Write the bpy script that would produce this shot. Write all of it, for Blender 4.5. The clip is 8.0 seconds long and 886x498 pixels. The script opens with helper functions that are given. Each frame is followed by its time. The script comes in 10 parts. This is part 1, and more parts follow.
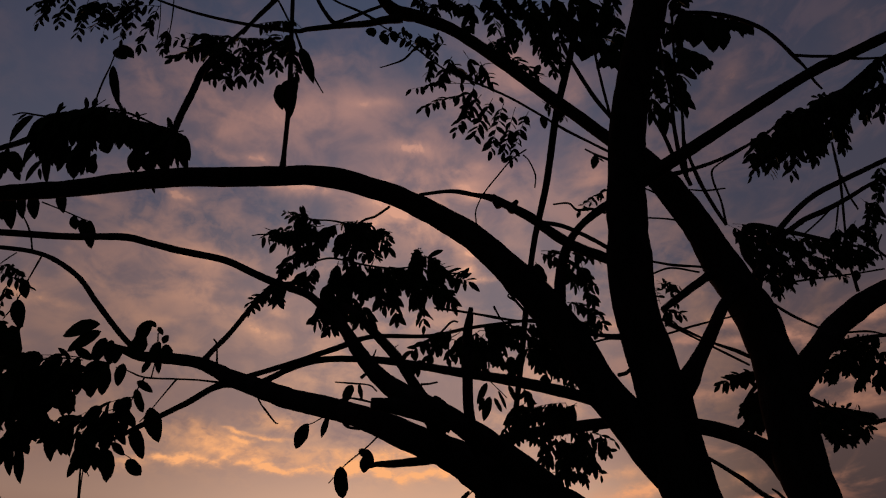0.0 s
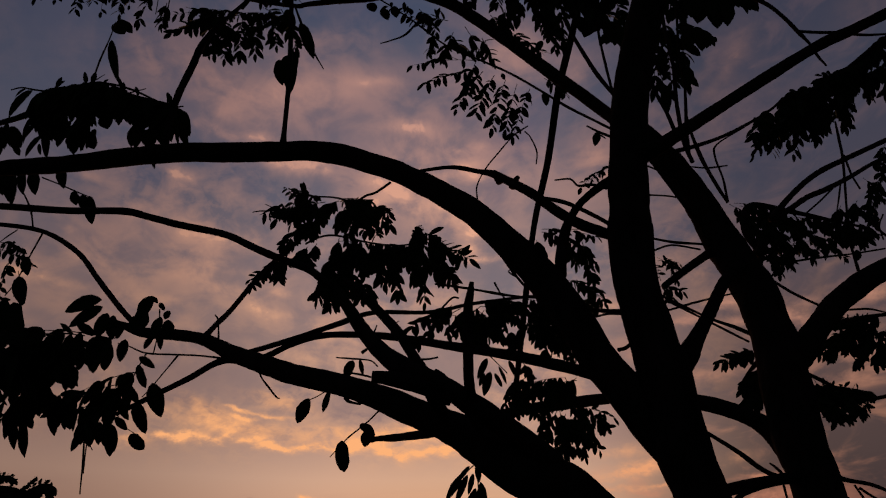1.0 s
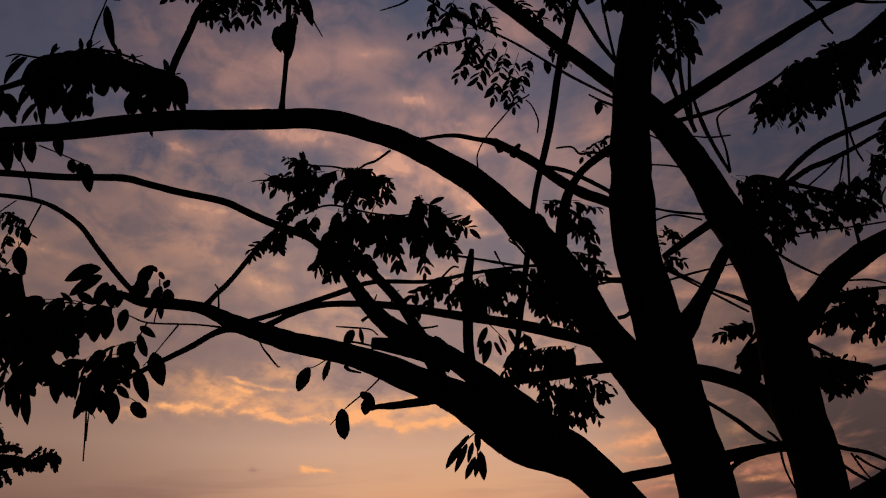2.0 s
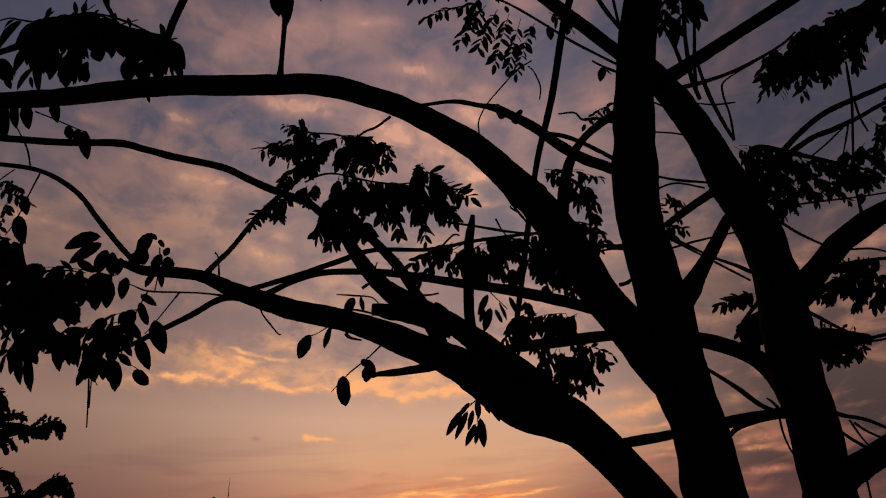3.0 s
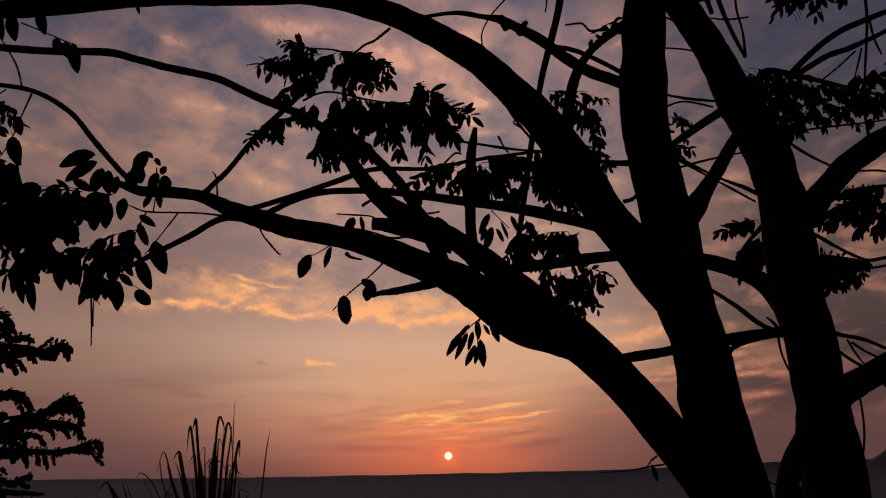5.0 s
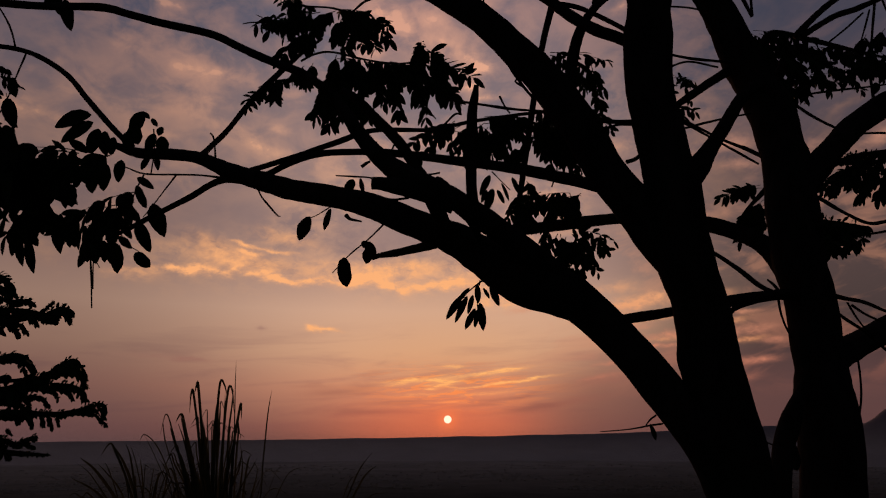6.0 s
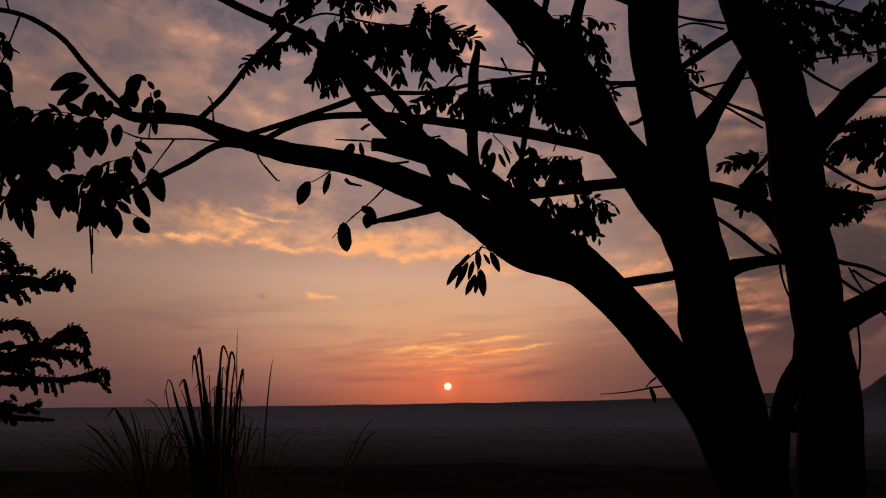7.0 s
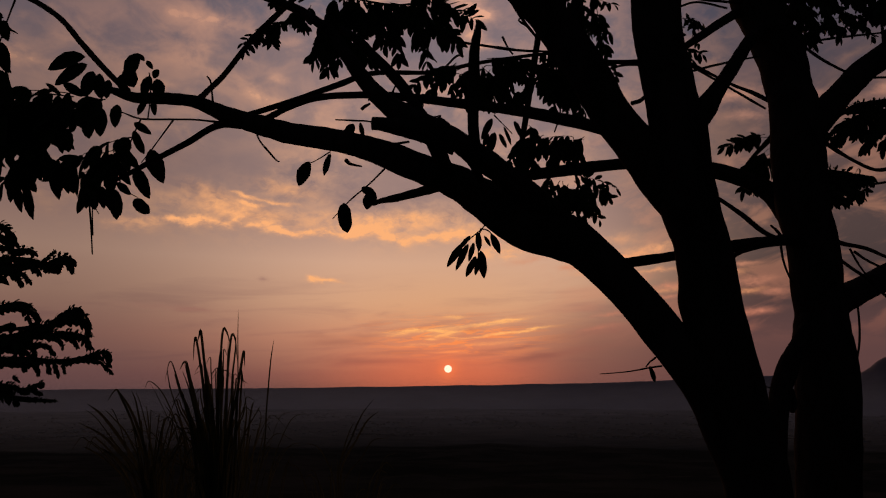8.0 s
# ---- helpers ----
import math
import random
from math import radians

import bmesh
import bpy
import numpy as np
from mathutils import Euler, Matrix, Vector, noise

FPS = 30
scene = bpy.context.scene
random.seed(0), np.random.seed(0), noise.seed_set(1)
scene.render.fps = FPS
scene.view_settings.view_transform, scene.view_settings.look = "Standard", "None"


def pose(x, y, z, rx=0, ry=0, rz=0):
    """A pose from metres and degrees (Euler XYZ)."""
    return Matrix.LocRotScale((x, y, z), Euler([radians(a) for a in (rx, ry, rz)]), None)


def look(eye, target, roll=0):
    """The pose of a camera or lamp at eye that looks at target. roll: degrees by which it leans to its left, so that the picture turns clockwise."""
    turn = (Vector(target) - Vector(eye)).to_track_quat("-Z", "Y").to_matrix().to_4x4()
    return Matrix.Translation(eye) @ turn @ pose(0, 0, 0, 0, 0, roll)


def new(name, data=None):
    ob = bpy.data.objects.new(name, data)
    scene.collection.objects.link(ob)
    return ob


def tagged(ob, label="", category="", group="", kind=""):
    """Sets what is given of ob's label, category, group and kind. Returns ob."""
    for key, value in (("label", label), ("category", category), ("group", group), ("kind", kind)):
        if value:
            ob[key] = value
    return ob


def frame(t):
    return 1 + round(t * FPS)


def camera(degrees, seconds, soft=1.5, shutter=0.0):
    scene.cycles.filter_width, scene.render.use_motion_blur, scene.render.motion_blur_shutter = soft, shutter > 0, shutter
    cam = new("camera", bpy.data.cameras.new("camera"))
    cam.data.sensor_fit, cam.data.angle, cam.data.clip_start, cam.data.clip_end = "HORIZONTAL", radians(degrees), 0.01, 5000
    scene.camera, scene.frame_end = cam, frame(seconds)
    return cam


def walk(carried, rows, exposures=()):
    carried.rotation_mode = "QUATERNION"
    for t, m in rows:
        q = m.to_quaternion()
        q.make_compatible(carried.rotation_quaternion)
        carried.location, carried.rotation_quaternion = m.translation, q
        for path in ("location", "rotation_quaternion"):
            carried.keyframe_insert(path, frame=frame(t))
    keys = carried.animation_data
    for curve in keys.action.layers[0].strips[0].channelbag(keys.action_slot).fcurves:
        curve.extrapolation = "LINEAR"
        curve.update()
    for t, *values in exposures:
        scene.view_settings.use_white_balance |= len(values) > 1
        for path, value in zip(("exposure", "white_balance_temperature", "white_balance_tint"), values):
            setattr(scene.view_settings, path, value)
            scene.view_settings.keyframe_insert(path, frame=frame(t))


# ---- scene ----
cam = camera(66.07, 8.0, soft=1.15)
# seconds, eye x y z, pitch above the horizon, roll, yaw
PATH = [(0.0, 0.000, -0.000, 1.700, 30.94, 0.91, -0.00),
        (0.5, -0.001, 0.002, 1.691, 30.12, 0.81, -0.04),
        (1.0, -0.001, 0.010, 1.685, 29.26, 0.76, -0.02),
        (1.5, 0.000, 0.022, 1.678, 28.13, 0.69, -0.04),
        (3.0, 0.001, 0.055, 1.665, 24.64, 0.54, -0.01),
        (3.5, -0.001, 0.070, 1.658, 23.10, 0.45, -0.07),
        (4.0, -0.001, 0.082, 1.652, 21.63, 0.43, -0.10),
        (4.5, -0.001, 0.094, 1.645, 20.09, 0.36, -0.07),
        (6.0, -0.003, 0.126, 1.626, 15.80, 0.19, -0.11),
        (6.5, -0.004, 0.136, 1.618, 14.29, 0.12, -0.12),
        (7.0, -0.004, 0.144, 1.613, 13.15, 0.12, -0.10),
        (7.5, -0.005, 0.147, 1.608, 12.27, 0.05, -0.10),
        (8.0, -0.004, 0.150, 1.604, 11.73, 0.05, -0.08)]
walk(cam, [(t, pose(x, y, z, 90 + p, r, w)) for t, x, y, z, p, r, w in PATH])

# ---- world, sun ----
SUN_AZ, SUN_EL = 0.5, 1.75      # degrees right of +y, above the horizon


class Nodes:
    """Small helper to write node sums down in one line each."""
    def __init__(self, tree):
        self.tree = tree
        tree.nodes.clear()

    def add(self, kind):
        return self.tree.nodes.new(kind)

    def put(self, socket, value):
        if isinstance(value, bpy.types.NodeSocket):
            self.tree.links.new(value, socket)
        else:
            socket.default_value = value

    def math(self, op, a, b=0.0, c=0.0, clamp=False):
        n = self.add("ShaderNodeMath")
        n.operation, n.use_clamp = op, clamp
        for s, v in zip(n.inputs, (a, b, c)):
            self.put(s, v)
        return n.outputs[0]

    def combine(self, x, y, z):
        n = self.add("ShaderNodeCombineXYZ")
        for s, v in zip(n.inputs, (x, y, z)):
            self.put(s, v)
        return n.outputs[0]

    def noise(self, vector, scale, detail=4.0, rough=0.55, lac=2.0, distort=0.0):
        n = self.add("ShaderNodeTexNoise")
        self.put(n.inputs["Vector"], vector)
        for key, v in (("Scale", scale), ("Detail", detail), ("Roughness", rough), ("Lacunarity", lac), ("Distortion", distort)):
            n.inputs[key].default_value = v
        return n.outputs["Fac"]

    def step(self, x, lo, hi, a=0.0, b=1.0):
        n = self.add("ShaderNodeMapRange")
        n.interpolation_type = "SMOOTHSTEP"
        for s, v in zip(n.inputs, (x, lo, hi, a, b)):
            self.put(s, v)
        return n.outputs[0]

    def mix(self, fac, a, b, blend="MIX"):
        n = self.add("ShaderNodeMix")
        n.data_type, n.blend_type = "RGBA", blend
        self.put(n.inputs[0], fac)
        for s, v in ((n.inputs[6], a), (n.inputs[7], b)):
            self.put(s, v)
        return n.outputs[2]

    def ramp(self, x, stops):
        n = self.add("ShaderNodeValToRGB")
        self.put(n.inputs[0], x)
        r = n.color_ramp
        for i, (p, col) in enumerate(stops):
            e = r.elements[i] if i < 2 else r.elements.new(p)
            e.position, e.color = p, col
        return n.outputs[0]


def srgb(r, g, b, k=1.0):
    f = lambda c: c / 12.92 if c <= 0.04045 else ((c + 0.055) / 1.055) ** 2.4
    return (k * f(r / 255), k * f(g / 255), k * f(b / 255), 1.0)


def build_sky():
    w = bpy.data.worlds.new("dusk_sky")
    scene.world = w
    w.use_nodes = True
    n = Nodes(w.node_tree)
    xyz = n.add("ShaderNodeSeparateXYZ")
    way = n.add("ShaderNodeTexCoord").outputs["Generated"]
    n.put(xyz.inputs[0], way)
    dx, dy, dz = xyz.outputs
    el = n.math("MULTIPLY", n.math("ARCSINE", dz), 57.29578)
    az = n.math("MULTIPLY", n.math("ARCTAN2", dx, dy), 57.29578)
    # flat cloud deck seen in perspective
    up = n.math("ADD", n.math("MAXIMUM", dz, 0.0), 0.45)
    deck = n.combine(n.math("DIVIDE", dx, up), n.math("DIVIDE", dy, up), 0.0)
    big = n.noise(deck, 4.5, 3.0, 0.5)
    mid = n.noise(deck, 15.0, 5.0, 0.55, distort=0.4)
    fine = n.noise(deck, 46.0, 4.0, 0.6, distort=0.6)
    # ragged cloud edges: the directions are shaken before the single clouds are laid out
    shake_a = n.math("MULTIPLY", n.math("SUBTRACT", n.noise(deck, 15.0, 6.0, 0.6), 0.5), n.step(el, 1.0, 14.0, 0.22 * CLOUD_SHAKE, CLOUD_SHAKE))
    shifted = n.add("ShaderNodeVectorMath")
    shifted.operation = "ADD"
    n.put(shifted.inputs[0], deck)
    shifted.inputs[1].default_value = (7.3, 2.9, 4.4)
    shake_e = n.math("MULTIPLY", n.math("SUBTRACT", n.noise(shifted.outputs[0], 15.0, 6.0, 0.6), 0.5), n.step(el, 1.0, 14.0, 0.12 * CLOUD_SHAKE, 0.75 * CLOUD_SHAKE))
    caz, cel = n.math("ADD", az, shake_a), n.math("ADD", el, shake_e)

    def pile(clouds):
        """Sum of soft tilted ovals, as a node group: azimuth, height, half-widths, tilt, amount."""
        layer = bpy.data.node_groups.new("cloud_layer", "ShaderNodeTree")
        for key, way in (("Azimuth", "INPUT"), ("Height", "INPUT"), ("Amount", "OUTPUT")):
            layer.interface.new_socket(key, in_out=way, socket_type="NodeSocketFloat")
        g = Nodes(layer)
        x, y = g.add("NodeGroupInput").outputs[:2]
        total = 0.0
        for a, e, wide, high, tilt, amount in clouds:
            c, s = math.cos(radians(tilt)), math.sin(radians(tilt))
            p = g.math("MULTIPLY_ADD", x, c / wide, g.math("MULTIPLY_ADD", y, s / wide, -(a * c + e * s) / wide))
            q = g.math("MULTIPLY_ADD", y, c / high, g.math("MULTIPLY_ADD", x, -s / high, (a * s - e * c) / high))
            d = g.math("MULTIPLY_ADD", p, p, g.math("MULTIPLY", q, q))
            total = g.math("ADD", g.math("MULTIPLY", g.math("POWER", 0.36788, d), amount), total)
        g.put(g.add("NodeGroupOutput").inputs[0], total)
        use = n.add("ShaderNodeGroup")
        use.node_tree = layer
        n.put(use.inputs[0], caz)
        n.put(use.inputs[1], cel)
        return use.outputs[0]

    # the clear dusk gradient over the sun's side
    clear = n.ramp(n.math("DIVIDE", el, 60.0, clamp=True), SKY_RAMP)
    warm = n.ramp(n.math("DIVIDE", el, 60.0, clamp=True), CLOUD_RAMP)
    pink = pile(HAZE_BANDS + PINK_CLOUDS_HIGH + PINK_CLOUDS_ARCH + PINK_CLOUDS_LEFT + PINK_CLOUDS_MID + PINK_CLOUDS_SIDE)
    gold = pile(GOLD_CLOUDS + GOLD_HAZE)
    grey = pile(GREY_GAPS + BLUE_GAPS + CLOUD_BODIES)
    texture = n.math("MULTIPLY_ADD", n.step(mid, 0.36, 0.64), 0.62, n.math("MULTIPLY", n.step(fine, 0.34, 0.66), 0.38))
    deckness = n.step(el, 10.0, 15.0)
    cover = n.math("MULTIPLY", n.step(big, 0.38, 0.68), n.math("MULTIPLY_ADD", texture, 1.1, -0.15))
    cover = n.math("MULTIPLY", n.math("MAXIMUM", cover, 0.0), n.math("MULTIPLY", deckness, n.step(el, 26.0, 50.0, 0.5, 0.22)))
    puffs = n.math("MULTIPLY", pink, n.math("MULTIPLY_ADD", texture, 1.25, 0.4))
    mass = n.math("MULTIPLY", pile(SOFT_MASSES), n.math("MULTIPLY_ADD", n.step(mid, 0.34, 0.66), 0.9, 0.45))
    lit = n.math("SUBTRACT", 1.0, n.math("EXPONENT", n.math("MULTIPLY", n.math("ADD", n.math("ADD", cover, mass), n.math("MULTIPLY", puffs, 0.7)), -1.0)))
    lit = n.math("MAXIMUM", lit, n.step(puffs, 0.2, 1.15, 0.0, 0.92))
    far_up = n.math("DIVIDE", el, 60.0, clamp=True)
    col = n.mix(n.math("MINIMUM", n.math("MULTIPLY", grey, n.math("MULTIPLY_ADD", texture, -0.7, 1.2)), 0.85), clear, n.ramp(far_up, GREY_RAMP))
    col = n.mix(lit, col, warm)
    # the sun's side is the bright one; the sky dims away from it and is dark blue opposite
    da, de = n.math("SUBTRACT", az, SUN_AZ), n.math("SUBTRACT", el, SUN_EL)
    away = n.math("ABSOLUTE", da)
    near = n.math("MULTIPLY_ADD", da, n.math("DIVIDE", da, 75.0), n.math("MULTIPLY", de, n.math("DIVIDE", de, 9.0)))
    red = n.math("EXPONENT", n.math("MULTIPLY", near, -1.0))
    lift = n.math("SUBTRACT", el, 6.5)
    amber = n.math("MULTIPLY_ADD", da, n.math("DIVIDE", da, 150.0), n.math("MULTIPLY", lift, n.math("DIVIDE", lift, 22.0)))
    col = n.mix(n.math("MULTIPLY", n.math("EXPONENT", n.math("MULTIPLY", amber, -1.0)), 0.34), col, srgb(230, 166, 108))
    # thin drawn-out cloud streaks low over the horizon, glowing close to the sun
    bands = n.combine(n.math("MULTIPLY", az, 0.16), n.math("MULTIPLY_ADD", az, -0.06, n.math("MULTIPLY", el, 1.25)), 2.0)
    veil = n.step(n.noise(bands, 0.55, 5.0, 0.55, distort=0.5), 0.46, 0.72)
    low = n.math("MULTIPLY", n.step(el, 0.3, 1.6), n.step(el, 5.0, 11.0, 1.0, 0.0))
    col = n.mix(n.math("MULTIPLY", n.math("MULTIPLY", veil, low), 0.52), col, n.ramp(far_up, GREY_RAMP))
    thread = n.step(n.noise(bands, 2.3, 4.0, 0.6, distort=0.8), 0.47, 0.59)
    hot = n.math("MULTIPLY_ADD", n.math("SUBTRACT", da, 1.0), n.math("DIVIDE", n.math("SUBTRACT", da, 1.0), 34.0), n.math("MULTIPLY", n.math("SUBTRACT", el, 4.3), n.math("DIVIDE", n.math("SUBTRACT", el, 4.3), 1.9)))
    hot = n.math("EXPONENT", n.math("MULTIPLY", hot, -1.0))
    col = n.mix(n.math("MULTIPLY", n.math("MULTIPLY", thread, hot), 0.9), col, srgb(255, 148, 78))
    col = n.mix(n.math("MULTIPLY", red, 0.5), col, srgb(240, 100, 66))
    dusk = n.mix(n.step(el, 12.0, 36.0), srgb(62, 48, 52), srgb(48, 54, 73))
    col = n.mix(n.step(away, 6.0, 34.0, 0.0, SIDE_DIM), col, dusk)
    col = n.mix(n.math("MULTIPLY", n.step(away, 7.0, 31.0, 0.0, 0.62), n.step(el, 2.0, 13.0, 1.0, 0.12)), col, srgb(92, 68, 70))
    col = n.mix(n.math("MULTIPLY", n.step(az, 8.0, 30.0, 0.0, 0.70), n.step(el, 9.0, 26.0, 1.0, 0.55)), col, dusk)
    col = n.mix(n.math("MULTIPLY", n.step(az, 13.0, 29.0, 0.0, 0.72), n.step(el, 6.0, 19.0, 1.0, 0.3)), col, srgb(48, 40, 45))
    col = n.mix(n.math("MULTIPLY", n.step(az, 4.0, 13.0, 0.0, 0.62), n.step(el, 3.0, 9.0, 1.0, 0.0)), col, srgb(104, 70, 70))
    drift = n.step(n.noise(n.combine(n.math("MULTIPLY", az, 0.28), n.math("MULTIPLY_ADD", az, -0.08, n.math("MULTIPLY", el, 0.62)), 5.0), 0.7, 5.0, 0.58, distort=0.6), 0.44, 0.66)
    drift = n.math("MULTIPLY", n.math("MULTIPLY", drift, n.step(az, 5.0, 13.0, 0.0, 0.32)), n.math("MULTIPLY", n.step(el, 2.5, 7.0), n.step(el, 16.0, 26.0, 1.0, 0.25)))
    col = n.mix(drift, col, n.ramp(far_up, SIDE_RAMP))
    side = n.math("MULTIPLY", pile(SIDE_STREAKS + SIDE_CLOUDS), n.math("MULTIPLY_ADD", texture, 1.1, 0.35))
    col = n.mix(n.math("MINIMUM", side, 0.9), col, n.ramp(far_up, SIDE_RAMP))
    glow = n.math("MULTIPLY", gold, n.math("MULTIPLY_ADD", texture, 1.5, 0.3))
    col = n.mix(n.math("MINIMUM", glow, 0.95), col, n.ramp(n.math("DIVIDE", el, 20.0, clamp=True), GOLD_RAMP))
    bars = n.math("MULTIPLY", pile(GREY_CLOUDS), n.math("MULTIPLY_ADD", veil, 0.5, 0.65))
    col = n.mix(n.math("MINIMUM", bars, 0.8), col, n.ramp(far_up, [(0.0, srgb(122, 66, 66)), (0.08, srgb(150, 92, 82)), (0.16, srgb(150, 112, 104))]))
    ripples = n.math("MULTIPLY", pile(SUN_STREAKS), n.math("MULTIPLY_ADD", n.step(n.noise(bands, 6.0, 4.0, 0.6, distort=0.6), 0.36, 0.62), 0.9, 0.5))
    col = n.mix(n.math("MINIMUM", ripples, 0.95), col, n.ramp(n.math("DIVIDE", el, 20.0, clamp=True), GOLD_RAMP))
    under = n.math("MULTIPLY", pile(RIGHT_GOLD), n.math("MULTIPLY_ADD", texture, 1.2, 0.35))
    col = n.mix(n.math("MINIMUM", under, 0.92), col, n.ramp(far_up, [(0.0, srgb(210, 112, 84)), (0.12, srgb(232, 152, 106)), (0.25, srgb(236, 170, 122))]))
    col = n.mix(n.step(away, 35.0, 75.0, 0.0, 0.97), col, srgb(16, 18, 27))
    col = n.mix(n.step(el, 50.0, 75.0, 0.0, 0.96), col, srgb(18, 21, 33))
    col = n.mix(n.step(el, -4.0, -1.0, 1.0, 0.0), col, srgb(30, 26, 28))
    # the sun itself, low and pale through the haze
    r = n.math("SQRT", n.math("MULTIPLY_ADD", da, da, n.math("MULTIPLY", de, de)))
    col = n.mix(n.math("MULTIPLY", n.math("EXPONENT", n.math("MULTIPLY", n.math("MULTIPLY", r, r), -1.6)), 0.6), col, srgb(255, 120, 70))
    col = n.mix(n.step(r, 0.27, 0.34, 1.0, 0.0), col, (1.6, 0.98, 0.72, 1.0))
    bg, out = n.add("ShaderNodeBackground"), n.add("ShaderNodeOutputWorld")
    # a trace of clear-air skylight lies under the dusk colours
    air = n.add("ShaderNodeTexSky")
    air.sky_type, air.sun_disc, air.sun_elevation, air.sun_rotation = "NISHITA", False, radians(SUN_EL), radians(SUN_AZ)
    trace = n.mix(0.04, (0.0, 0.0, 0.0, 1.0), air.outputs[0])
    n.put(bg.inputs[0], n.mix(0.05, col, trace, "ADD"))
    bg.inputs[1].default_value = 1.0
    n.put(out.inputs[0], bg.outputs[0])


CLOUD_SHAKE = 2.4
SIDE_DIM = 0.50
SKY_RAMP = [(0.0, srgb(106, 69, 67)), (0.02, srgb(130, 82, 78)), (0.07, srgb(187, 128, 106)), (0.12, srgb(205, 157, 129)), (0.175, srgb(206, 164, 140)),
            (0.22, srgb(178, 142, 128)), (0.30, srgb(150, 123, 118)), (0.42, srgb(118, 107, 114)), (0.60, srgb(86, 89, 106)), (0.85, srgb(64, 72, 93))]
CLOUD_RAMP = [(0.0, srgb(220, 126, 92)), (0.10, srgb(222, 158, 124)), (0.20, srgb(248, 184, 132)), (0.30, srgb(250, 184, 138)), (0.45, srgb(244, 178, 142)),
              (0.62, srgb(210, 154, 134)), (0.9, srgb(160, 120, 114))]
GREY_RAMP = [(0.0, srgb(112, 66, 70)), (0.10, srgb(150, 104, 98)), (0.22, srgb(138, 112, 110)), (0.5, srgb(80, 86, 107)), (0.9, srgb(52, 62, 90))]
GOLD_RAMP = [(0.0, srgb(255, 112, 74)), (0.12, srgb(255, 132, 82)), (0.25, srgb(255, 180, 108)), (0.5, srgb(252, 176, 118)), (0.8, srgb(254, 178, 118))]
SIDE_RAMP = [(0.0, srgb(170, 92, 76)), (0.10, srgb(196, 122, 98)), (0.2, srgb(214, 146, 112)), (0.4, srgb(184, 132, 114)), (0.8, srgb(168, 124, 116))]
PINK_CLOUDS_HIGH = [(-30.5, 41.4, 2.43, 0.64, -30, 0.55), (-20.6, 40.8, 5.25, 1.82, 0, 0.55), (-22.8, 37.3, 2.58, 0.43, -14, 0.60), (-18.6, 37.2, 2.05, 0.45, 5, 0.80), (-13.9, 41.5, 5.03, 0.89, 4, 0.55), (-7.3, 42.8, 3.12, 0.45, 0, 0.60), (-2.5, 39.3, 2.18, 0.70, 0, 0.75), (15.1, 42.9, 2.04, 1.23, 0, 0.60), (30.6, 40.4, 2.51, 0.60, 35, 0.75), (27.4, 39.9, 1.81, 0.49, 30, 0.55), (41.6, 40.7, 2.71, 1.05, 30, 0.22), (8.8, 45.4, 2.57, 1.76, 0, 0.40), (-11.1, 45.8, 5.10, 0.87, 0, 0.18), (24.7, 46.4, 2.85, 1.00, 50, 0.40)]
PINK_CLOUDS_ARCH = [(-15.7, 35.8, 2.39, 0.77, -8, 0.85), (-12.2, 35.8, 2.18, 0.61, -10, 0.60), (-10.6, 36.3, 1.66, 0.39, 0, 0.40), (-5.3, 35.1, 1.68, 0.58, 0, 0.85), (-3.5, 33.8, 2.23, 0.91, -25, 1.00), (-6.0, 33.0, 1.32, 0.73, 0, 0.70), (-0.7, 34.5, 1.57, 0.59, -20, 0.80), (0.2, 32.8, 1.39, 0.41, 0, 0.60), (2.9, 31.4, 1.86, 0.78, -20, 0.80), (3.8, 30.4, 1.08, 0.46, 0, 0.90), (2.9, 29.1, 1.18, 0.47, 0, 0.75), (4.1, 28.3, 1.33, 0.33, 5, 0.70), (-6.4, 31.8, 1.20, 0.64, 0, 0.60), (-2.6, 39.2, 1.46, 0.56, 0, 0.70), (3.1, 37.4, 2.07, 0.44, 0, 0.60), (2.5, 36.0, 1.93, 0.53, 8, 0.95)]
PINK_CLOUDS_LEFT = [(-25.0, 33.2, 0.93, 0.54, -10, 0.95), (-23.8, 33.1, 0.57, 0.38, 0, 0.60), (-24.7, 32.1, 0.56, 0.42, 0, 0.60), (-31.7, 31.3, 0.90, 0.35, 0, 0.40), (-27.6, 29.6, 1.13, 0.62, 0, 0.40), (-32.5, 27.3, 0.70, 0.32, 0, 0.40), (-33.2, 23.4, 2.23, 0.44, 0, 0.60), (-31.6, 23.4, 1.23, 0.36, 0, 0.55), (-35.1, 23.6, 1.14, 0.51, 0, 0.50), (-25.6, 28.7, 0.98, 0.55, 0, 0.30), (-22.0, 38.9, 3.06, 0.48, 0, 0.45), (-34.4, 20.0, 1.41, 0.55, 0, 0.50), (-30.0, 25.2, 1.60, 0.41, -10, 0.30), (-34.3, 26.2, 1.11, 0.35, 0, 0.30)]
